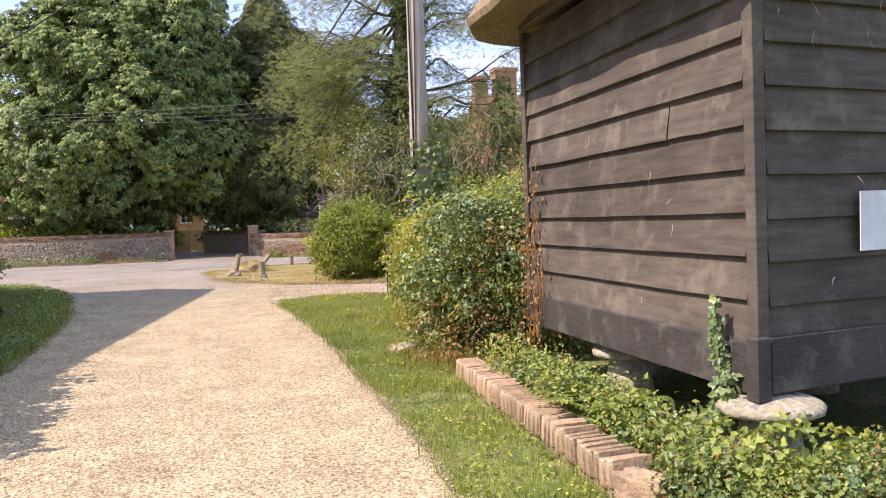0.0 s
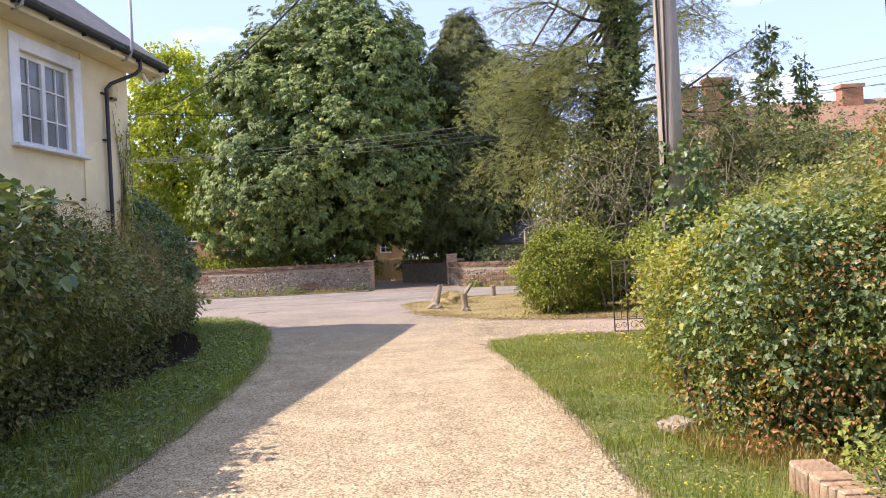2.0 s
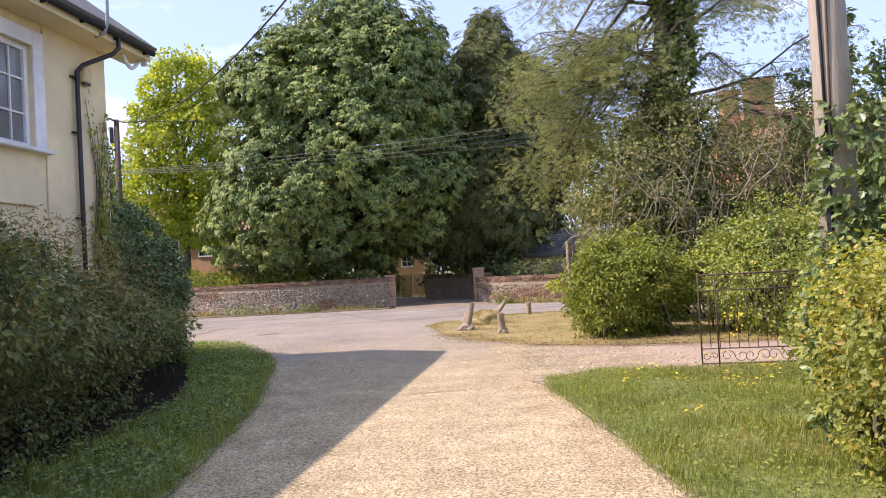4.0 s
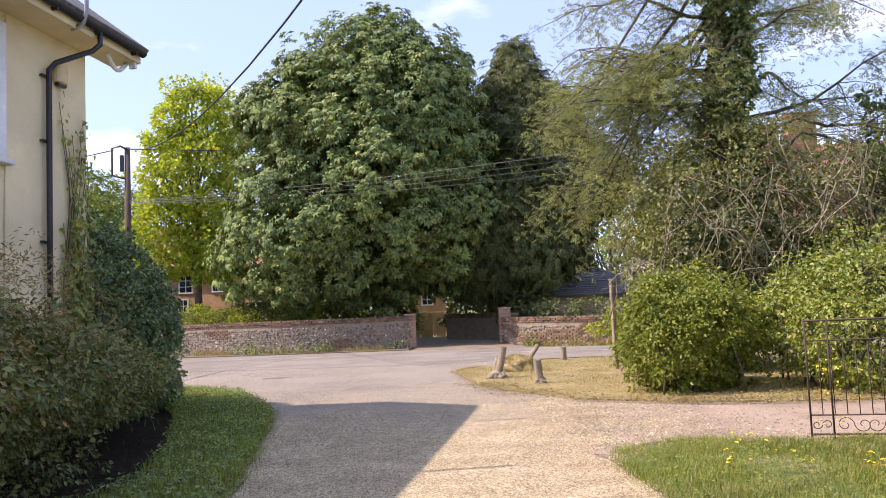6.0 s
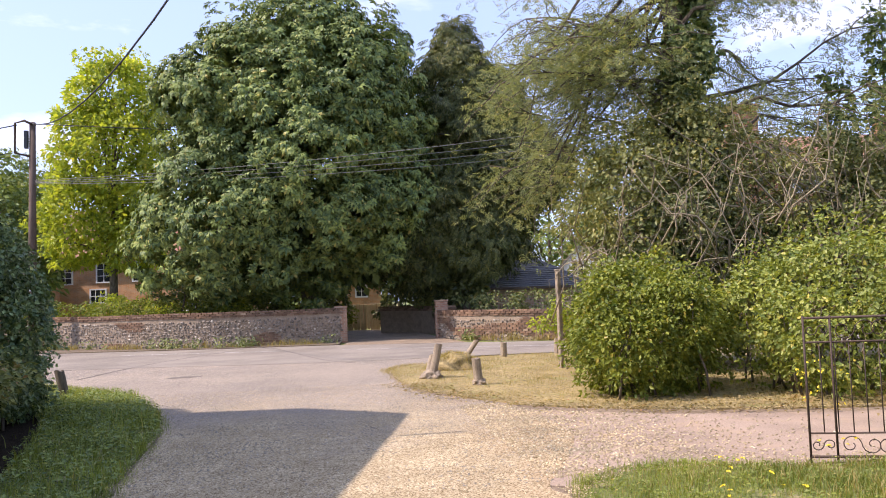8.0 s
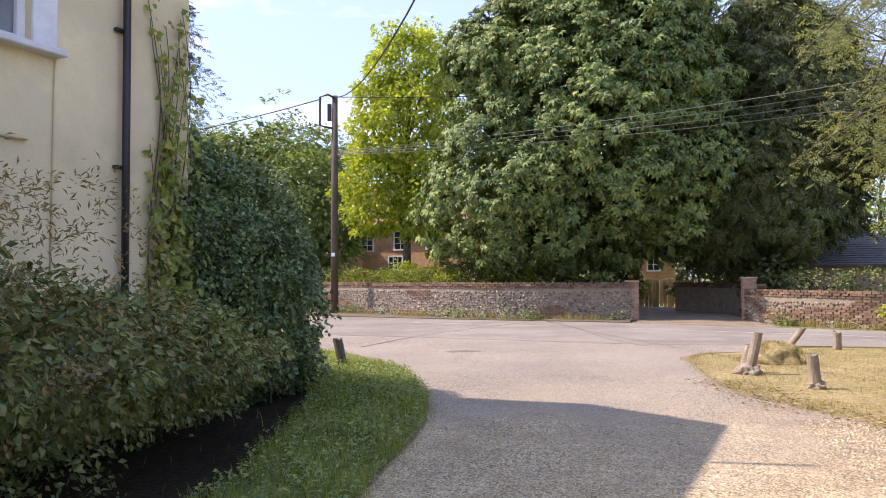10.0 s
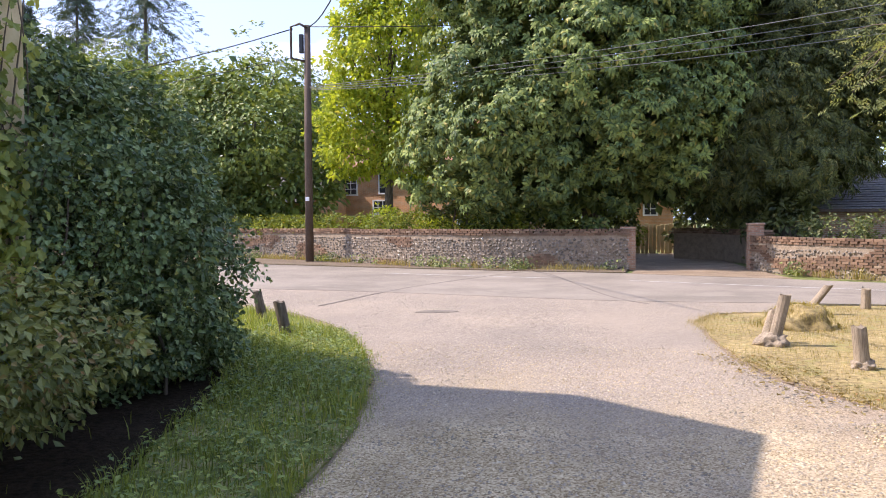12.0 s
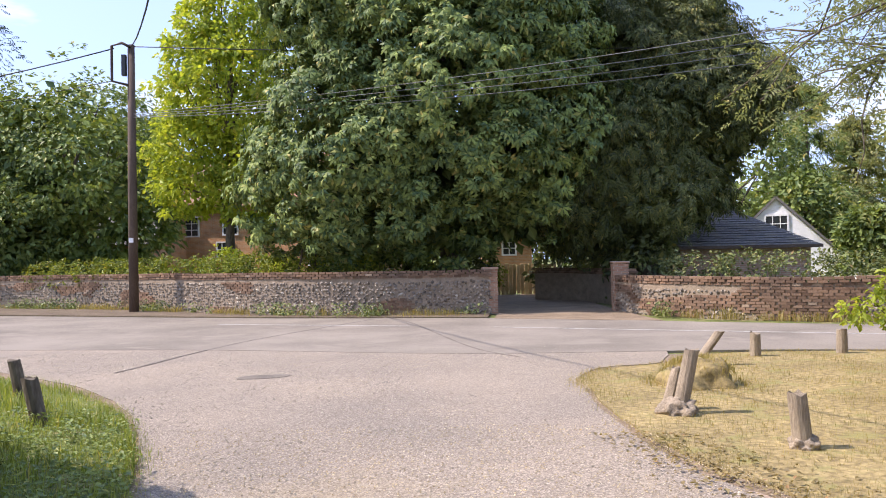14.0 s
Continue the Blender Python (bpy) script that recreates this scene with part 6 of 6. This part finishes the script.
for x, y, h in ((12.6, 24.6, 7.9), (11.6, 24.8, 6.2), (13.9, 24.8, 7.0)):
    y0 = thing("sapling", (x, y, 0), "slender dark sapling rising above the scrub", "tree")
    tube("trunk", [(x, y, -0.1), (x, y, h * 0.6), (x + 0.05, y, h)], [0.06, 0.035, 0.008], M_BARK, y0, 6)
    sbb = [((x, y, z), (0.75 * (1 - z / (h + 0.8)) + 0.1, 0.75 * (1 - z / (h + 0.8)) + 0.1, 0.22)) for z in np.arange(3.0, h, 0.5)]
    foliage("crown", sbb, 330, 8, 0.16, 0.15, LEAF, M_CHESTNUT, y0, lo=0.4, rough=0.4)

foliage("dry_leaves", lumpy(sb[:4], 3), 500, 7, 0.25, 0.08, LEAF, M_HEDGE_DRY, sc, lo=0.7, rough=0.5)
# ---- low brick edging, ivy and plants by the shed ----
edge = thing("brick_edging", (2.4, 5, 0), "low edging wall of worn bricks set on edge", "edging wall")
A, B = Vector((2.26, 3.52, 0)), Vector((2.68, 6.80, 0))
D = (B - A).normalized()
ang = math.atan2(D.y, D.x)
part("footing", box(((B - A).length, 0.19, 0.22), Matrix.Translation((A + B) / 2 + Vector((0, 0, 0.055))) @ Matrix.Rotation(ang, 4, "Z"), 0.01), M_MORTAR, edge)
brick_me = None
nb = int((B - A).length / 0.082)
for k in range(nb):
    p = A + D * (0.04 + 0.082 * k) + Vector((0, 0, 0.125))
    m = Matrix.Translation(p + Vector((rng.normal(0, 0.006), 0, rng.normal(0, 0.008)))) @ Matrix.Rotation(ang + rng.normal(0, 0.05), 4, "Z") @ Matrix.Rotation(rng.normal(0, 0.04), 4, "Y")
    if brick_me is None or k % 9 == 0:
        bm = box((0.072, 0.225, 0.16), None, 0.012, None, 0.005)
        ob = part("brick", bm, M_BRICK, edge)
        brick_me = ob.data
    else:
        ob = new("brick", brick_me)
        under(ob, edge)
    ob.matrix_basis = m
big = bmesh.new()
bmesh.ops.create_cube(big, size=1.0)
bmesh.ops.subdivide_edges(big, edges=big.edges, cuts=3, use_grid_fill=True)
for v in big.verts:
    v.co = Vector((v.co.x * 0.17, v.co.y * 0.24, v.co.z * 0.15)) * (1 + 0.25 * noise.noise(v.co * 3))
bmesh.ops.transform(big, matrix=Matrix.Translation((2.25, 3.40, 0.10)) @ Matrix.Rotation(0.5, 4, "Z"), verts=big.verts)
tagged(part("rough_stone", big, M_BRICK, None, "", False), "broken orange brick lump ending the edging", "stone")
flat = box((0.26, 0.20, 0.05), pose(2.55, 8.35, 0.095, 8, -6, 25), 0.012, None, 0.006)
tagged(part("flat_stone", flat, M_STONE), "pale flat stone lying in the grass", "stone")
ui = [((2.62, 3.2, 0.10), (0.34, 0.42, 0.17)), ((2.72, 4.1, 0.08), (0.30, 0.45, 0.15)), ((2.85, 4.95, 0.09), (0.30, 0.42, 0.19)), ((2.98, 5.9, 0.10), (0.34, 0.55, 0.20)), ((2.80, 2.72, 0.12), (0.42, 0.28, 0.22)), ((3.40, 2.78, 0.13), (0.45, 0.32, 0.24)), ((4.1, 2.8, 0.12), (0.5, 0.35, 0.22))]
gi = bush("ground_ivy", (2.9, 4.5, 0), ui, M_IVY_LIGHT, "bright ivy and weeds sprawling under the shed", "ground plant", 3000, 9, 0.12, 0.021, IVYLEAF, 20, lo=0.5, rough=0.4)
foliage("dark_leaves", ui, 1900, 8, 0.12, 0.029, IVYLEAF, M_IVY, gi, lo=0.5, rough=0.4)
foliage("dead_leaves", ui, 420, 7, 0.12, 0.032, LEAF, M_DEAD, gi, lo=0.5, rough=0.4)
ci = thing("corner_ivy", (2.93, 3.30, 0), "ivy climbing the shed corner past the stone", "climbing plant")
P, N = [], []
for k in range(420):
    z = 0.15 + 0.85 * rng.random() ** 1.4
    s = -0.02 + 0.05 * math.sin(z * 9) + rng.normal(0, 0.022 + 0.11 * max(0.0, 0.75 - z)) + 0.12 * max(0, 0.6 - z)
    q = SHED @ Vector((-0.085 - 0.05 * rng.random() - 0.28 * max(0, 0.52 - z), 0.22 + s, z))
    P.append(q)
    N.append(Vector((-1, -0.3, 0.4)) + Vector(rng.normal(0, 0.4, 3)))
mesh_object("leaves", leaves_mesh("leaves", np.array(P), np.array(N), unit(len(P)) + np.array([0, 0, -1]), rng.uniform(0.028, 0.055, len(P)), IVYLEAF), M_IVY, ci)

foliage("young_leaves", [((2.84, 3.00, 0.28), (0.36, 0.24, 0.15)), ((2.60, 3.25, 0.26), (0.2, 0.3, 0.14))], 110, 8, 0.09, 0.042, IVYLEAF, M_IVY_LIGHT, ci, lo=0.6)
for k in range(3):
    pts = [SHED @ Vector((-0.09 - 0.28 * max(0, 0.52 - z), 0.16 + 0.07 * k + 0.04 * math.sin(z * 7 + k), z)) for z in np.arange(0.08, 0.85 - 0.1 * k, 0.08)]
    tube("stem", pts, taper(0.006, 0.002, len(pts) - 1), M_BARK, ci, 5)

# ---- dried stalks at the shed, straw wisps ----
dv = thing("dried_vine", (3.26, 6.3, 0), "orange-brown dried vine stalks on the shed corner", "climbing plant")
P, N = [], []
tb = Tubes()
for k in range(7):
    y0 = SL - 0.05 - 0.35 * rng.random() ** 1.5
    top = rng.uniform(1.2, 2.3)
    pts = [SHED @ Vector((-0.075 - 0.02 * rng.random(), y0 + 0.06 * math.sin(z * 5 + k), z)) for z in np.arange(0.3, top, 0.15)]
    tb.add(pts, taper(0.006, 0.002, len(pts) - 1), 4)
    for q in pts:
        for j in range(4):
            P.append(q + Vector(rng.normal(0, 0.05, 3)) + Vector((-0.03, 0, 0)))
            N.append(Vector((-1, 0, 0.2)) + Vector(rng.normal(0, 0.5, 3)))
tagged(tb.make("stems", M_DEAD, dv), kind="stuff")
mesh_object("dead_leaves", leaves_mesh("dead_leaves", np.array(P), np.array(N), unit(len(P)) + np.array([0, 0, -1]), rng.uniform(0.03, 0.06, len(P)), LEAF), M_DEAD, dv, "", "stuff")
tb = Tubes()
for k in range(22):
    if k % 3:
        q = SHED @ Vector((rng.uniform(0.1, 1.2), -0.075, rng.uniform(0.9, 2.7)))
        d = Vector((rng.normal(0, 0.03), -0.01, -rng.uniform(0.03, 0.11)))
    else:
        q = SHED @ Vector((-0.075, rng.uniform(0.1, 2.2), rng.uniform(0.8, 2.6)))
        d = Vector((-0.012, rng.normal(0, 0.04), -rng.uniform(0.02, 0.09)))
    tb.add(bent(q, q + d, 3, 0.25), [0.0012, 0.0012, 0.001, 0.0006], 4)
tagged(tagged(tb.make("straw_wisps", M_FENCE), "pale straw wisps caught between the boards", "straw"), kind="stuff")

# ---- grass, flowers, loose stones ----
def clip_y(xy, lo, hi):
    return xy[(xy[:, 1] > lo) & (xy[:, 1] < hi)]


gl = scatter([(-3.6, 5), (-1.2, 5), (-1.2, 30), (-9, 30), (-9, 25), (-3.6, 20)], 70000)
gl = gl[inside(VERGE_L, gl) & ~(inside(BED, gl) & (rng.random(len(gl)) < 0.995))]
grass("verge_fringe", fringe(VERGE_L, 15000, 0.075, (5, 29)), 0.004, 0.06, M_GRASS, "short grass creeping onto the drive edge", 0.8)
grass("verge_grass", gl, 0.005, 0.19, M_GRASS, "long green grass on the verge by the hedge")
gr = scatter([(1.2, 2.4), (3.2, 2.4), (3.0, 7), (3.4, 10), (7.5, 13), (7.5, 16), (2, 16)], 110000)
gr = gr[inside(VERGE_R, gr)]
gr = np.concatenate([gr, fringe(VERGE_R, 8000, 0.055, (2.4, 16))])
wl_ = scatter([(-3.3, 7), (-1.3, 7), (-1.2, 15), (-1.5, 19), (-2.6, 23.5), (-4.6, 25), (-4.6, 21.5), (-3.3, 19)], 2800)
wl_ = np.repeat(wl_[inside(VERGE_L, wl_) & ~inside(BED, wl_)], 7, axis=0)
n = len(wl_)
P = np.column_stack([wl_ + rng.normal(0, 0.035, (n, 2)), 0.05 + 0.12 * rng.random(n)])
me = leaves_mesh("verge_weeds", P, unit(n) * 0.5 + np.array([0, 0, 1]), unit(n), rng.uniform(0.03, 0.065, n), LEAF)
tagged(mesh_object("verge_weeds", me, M_WOOD_LEAF), "low broad-leaved weeds among the verge grass", "weeds", kind="stuff")
grass("lawn_grass", gr, 0.003, 0.10, M_GRASS, "short green grass beside the drive", 0.9)
lw = scatter([(1.4, 3), (3.0, 3), (3.0, 9), (6.5, 12.5), (6.5, 15.6), (2.2, 15.6)], 2600)
lw = np.repeat(lw[inside(VERGE_R, lw)], 6, axis=0)
n = len(lw)
tagged(mesh_object("lawn_weeds", leaves_mesh("lawn_weeds", np.column_stack([lw + rng.normal(0, 0.03, (n, 2)), 0.03 + 0.06 * rng.random(n)]), unit(n) * 0.6 + np.array([0, 0, 1]), unit(n), rng.uniform(0.018, 0.045, n), LEAF), M_GRASS), "clover and low leafy weeds in the lawn", "weeds", kind="stuff")
gg = scatter([(1.6, 18), (9, 18), (9, 30), (1.6, 30)], 75000)
gg = gg[inside(GREEN, gg)]
mg = np.column_stack([rng.normal(3.15, 0.3, 2600), rng.normal(26.3, 0.32, 2600)])
mz = 0.30 * np.sqrt(np.maximum(0, 1 - ((mg[:, 0] - 3.15) / 0.52) ** 2 - ((mg[:, 1] - 26.3) / 0.54) ** 2))
grass("mound_grass", mg, mz, 0.13, M_GRASS_DRY, "dry grass tufts hanging over the turf mound", 1.2)
gg = np.concatenate([gg, fringe(GREEN, 7000, 0.10, (17.5, 30))])
grass("dry_grass", gg, 0.004, 0.065, M_GRASS_DRY, "short dry yellow grass on the green")
fl = np.concatenate([scatter([(1.75, 3.4), (2.05, 3.4), (2.4, 8), (1.95, 8)], 90), np.repeat(scatter([(2.6, 11.5), (5.5, 12.5), (5.5, 15.3), (3, 15.4)], 26), 3, axis=0) + rng.normal(0, 0.06, (78, 2))])
n = len(fl)
P = np.column_stack([fl, rng.uniform(0.07, 0.13, n) * np.where(fl[:, 1] < 9, 1.0, 1.9)])
P = np.repeat(P, 5, axis=0)
me = leaves_mesh("buttercups", P, unit(len(P)) * 0.4 + np.array([0, 0, 1]), unit(len(P)), np.where(P[:, 1] < 9, 0.4, 1.0) * rng.uniform(0.018, 0.032, len(P)), IVYLEAF)
tagged(mesh_object("buttercups", me, M_FLOWER), "small yellow buttercup flowers in the grass", "flowers", kind="stuff")
far = np.array([(p.x, p.y - 0.3 - abs(rng.normal(0, 0.4))) for p, d in along(WALL_L, 0.004) if -22 < p.x < 0.8] + [(p.x - 0.2, p.y - 0.25 - abs(rng.normal(0, 0.3))) for p, d in along(WALL_R, 0.006) if 5.6 < p.x < 18])
clump = np.array([noise.noise(Vector((x * 0.55, y * 0.3, 7.0))) + 0.4 * noise.noise(Vector((x * 2.1, y * 0.5, 2.0))) for x, y in far])
grass("wayside_grass", far[clump > 0.08], 0.0, 0.28, M_GRASS_DRY, "tall dry grass and weeds at the foot of the wall", 0.7)
grass("wayside_weeds", far[clump < -0.12], 0.0, 0.26, M_GRASS, "patches of green weeds along the wall foot", 0.9)
wd = np.repeat(far[(clump < -0.05) & (rng.random(len(far)) < 0.08)], 8, axis=0)
n = len(wd)
P = np.column_stack([wd + rng.normal(0, 0.12, (n, 2)), 0.06 + 0.34 * rng.random(n) ** 1.6])
tagged(mesh_object("dock_leaves", leaves_mesh("dock_leaves", P, unit(n) * 0.6 + np.array([0, -0.4, 0.8]), unit(n), rng.uniform(0.07, 0.15, n), LEAF), M_HEDGE), "broad docks and nettles at the wall foot", "weeds", kind="stuff")
# dry straw under the bramble bush
dg = np.column_stack([rng.normal(2.85, 0.22, 2600), rng.normal(7.7, 0.5, 2600)])
grass("dry_tussock", dg, 0.02, 0.15, M_GRASS_DRY, "bleached dry grass at the foot of the bramble", 1.5)
# mixed weeds along the brick edging
wx = np.repeat(np.array([A + (B - A) * t for t in rng.random(240)])[:, :2] + np.column_stack([0.18 + np.abs(rng.normal(0.15, 0.18, 240)), rng.normal(0, 0.05, 240)]), 8, axis=0)
n = len(wx)
P = np.column_stack([wx + rng.normal(0, 0.05, (n, 2)), 0.14 + 0.26 * rng.random(n)])
tagged(mesh_object("shed_weeds", leaves_mesh("shed_weeds", P, unit(n) * 0.7 + np.array([-0.2, -0.2, 0.8]), unit(n), rng.uniform(0.022, 0.06, n), LEAF), M_IVY_LIGHT), "bright nettles and soft weeds behind the edging", "weeds", kind="stuff")
fern = thing("fern", (2.75, 4.6, 0), "bright green fern beside the staddle stone", "fern")
for k in range(11):
    a = k * 2.4
    ln = rng.uniform(0.35, 0.55)
    s = Vector((2.75, 4.6, 0.08))
    spine = [s + Vector((math.cos(a) * ln * t, math.sin(a) * ln * t, 0.55 * ln * 2 * t * (1 - 0.55 * t))) for t in np.linspace(0, 1, 14)]
    d = Vector((math.cos(a), math.sin(a), 0))
    sd = Vector((-d.y, d.x, 0))
    P = np.array([q for q in spine[2:] for g in (-1, 1)])
    T = np.array([sd * g + d * 0.5 for q in spine[2:] for g in (-1, 1)])
    S = np.array([0.13 * (1 - 0.8 * i / 12) + 0.02 for i in range(12) for g in (-1, 1)])
    tagged(mesh_object("frond", leaves_mesh("frond", P, np.tile([0, 0, 1.0], (24, 1)) + unit(24) * 0.15, T, S, LEAF), M_GRASS, fern))
yb = thing("elder_sapling", (6.15, 26.0, 0), "yellow-leaved elder sapling leaning over the dry grass", "shrub")
tube("stem", bent((6.15, 26.0, -0.03), (5.2, 25.9, 1.0), 5, 0.1), taper(0.018, 0.006, 5), M_BARK, yb, 6)
foliage("leaves", [((5.25, 25.95, 0.92), (0.45, 0.35, 0.2)), ((5.6, 25.95, 1.25), (0.35, 0.3, 0.22)), ((5.75, 26, 0.8), (0.5, 0.35, 0.3))], 130, 8, 0.12, 0.09, LEAF, M_LIME, yb, lo=0.3)
dl = scatter([(2.0, 10.5), (7.5, 10.5), (7.5, 15.6), (2.3, 15.6)], 26000)
dl = dl[inside(VERGE_R, dl)]
dl = dl[np.array([noise.noise(Vector((x * 0.55, y * 0.8, 4.0))) + 0.12 * (x - 4.2) for x, y in dl]) + rng.uniform(-0.3, 0.3, len(dl)) > -0.05]
grass("bleached_grass", dl, 0.004, 0.12, M_GRASS_DRY, "bleached taller grass in patches on the lawn", 0.7)
fa = np.concatenate([fringe(GREEN, 5200, 0.28, (17.5, 23.5)), scatter([(4.0, 18.6), (9.5, 17.9), (9.5, 20.0), (4.3, 20.4)], 1500)])
n = len(fa)
tagged(mesh_object("fallen_leaves", leaves_mesh("fallen_leaves", np.column_stack([fa, rng.uniform(0.02, 0.05, n)]), unit(n) * 0.5 + np.array([0, 0, 1]), unit(n), rng.uniform(0.03, 0.075, n), LEAF), M_HEDGE_DRY), "brown fallen leaves along the edge of the green", "leaves", kind="stuff")
bush("golden_shrub", (-9.5, 48.5, 0), [((-9.6, 48.4, 1.3), (1.0, 0.8, 1.0)), ((-8.2, 48.2, 1.2), (0.9, 0.7, 0.9)), ((-7.0, 47.6, 1.1), (0.8, 0.7, 0.9))], M_LIME, "yellow-green garden shrubs behind the low hedge", "shrub", 520, 9, 0.2, 0.13, LEAF, 10, lo=0.6)
# gravel trodden onto the side track
sp_ = np.column_stack([2.2 + np.abs(rng.normal(0, 1.3, 9000)), rng.uniform(15.6, 20.4, 9000)])
sp_ = sp_[inside(TRACK, sp_)]
n = len(sp_)
tagged(mesh_object("track_gravel", leaves_mesh("track_gravel", np.column_stack([sp_, np.full(n, 0.002)]), unit(n) * 0.35 + np.array([0, 0, 1]), unit(n), rng.uniform(0.012, 0.04, n), PEBBLE), M_GRAVEL_STONE), "pale stones scattered onto the side track", "gravel", kind="stuff")
st = scatter([(-1.9, 2.5), (2, 2.5), (2.2, 24), (-2.6, 24)], 34000)
st = np.concatenate([st[inside(DRIVE, st)], fringe(VERGE_R, 9000, 0.06, (2.4, 16)), fringe(VERGE_L, 7000, 0.06, (5, 26)), fringe(GREEN, 5000, 0.08, (17.5, 28))])
n = len(st)
P = np.column_stack([st, np.where(inside(DRIVE, st), 0.001, 0.012)])
me = leaves_mesh("gravel", P, unit(n) * 0.35 + np.array([0, 0, 1]), unit(n), rng.uniform(0.008, 0.024, n), PEBBLE)
tagged(mesh_object("gravel", me, M_GRAVEL_STONE), "loose pale cream gravel stones", "gravel", kind="stuff")

# coarse worn stones on the tarmac apron
ap = scatter([(-9, 15.5), (3.2, 15.5), (3.2, 31), (-9, 31)], 60000)
ap = ap[inside(DRIVE, ap)]
dens = np.array([noise.noise(Vector((x * 0.5, y * 0.35, 1.0))) + 0.35 * noise.noise(Vector((x * 2.5, y * 2.0, 5.0))) for x, y in ap])
ap = ap[(dens + rng.uniform(-0.6, 0.6, len(ap)) > -0.05)]
n = len(ap)
M_CHIPS = leaf_material("worn_stone_chips", (0.26, 0.225, 0.185), (0.38, 0.33, 0.27), (0.60, 0.54, 0.45), 1.0, 0.0, 0.9, 0.2)
tagged(mesh_object("apron_gravel", leaves_mesh("apron_gravel", np.column_stack([ap, np.full(n, 0.0)]), unit(n) * 0.3 + np.array([0, 0, 1]), unit(n), rng.uniform(0.010, 0.036, n), PEBBLE), M_CHIPS), "coarse grey-brown stones worn into the apron", "gravel", kind="stuff")
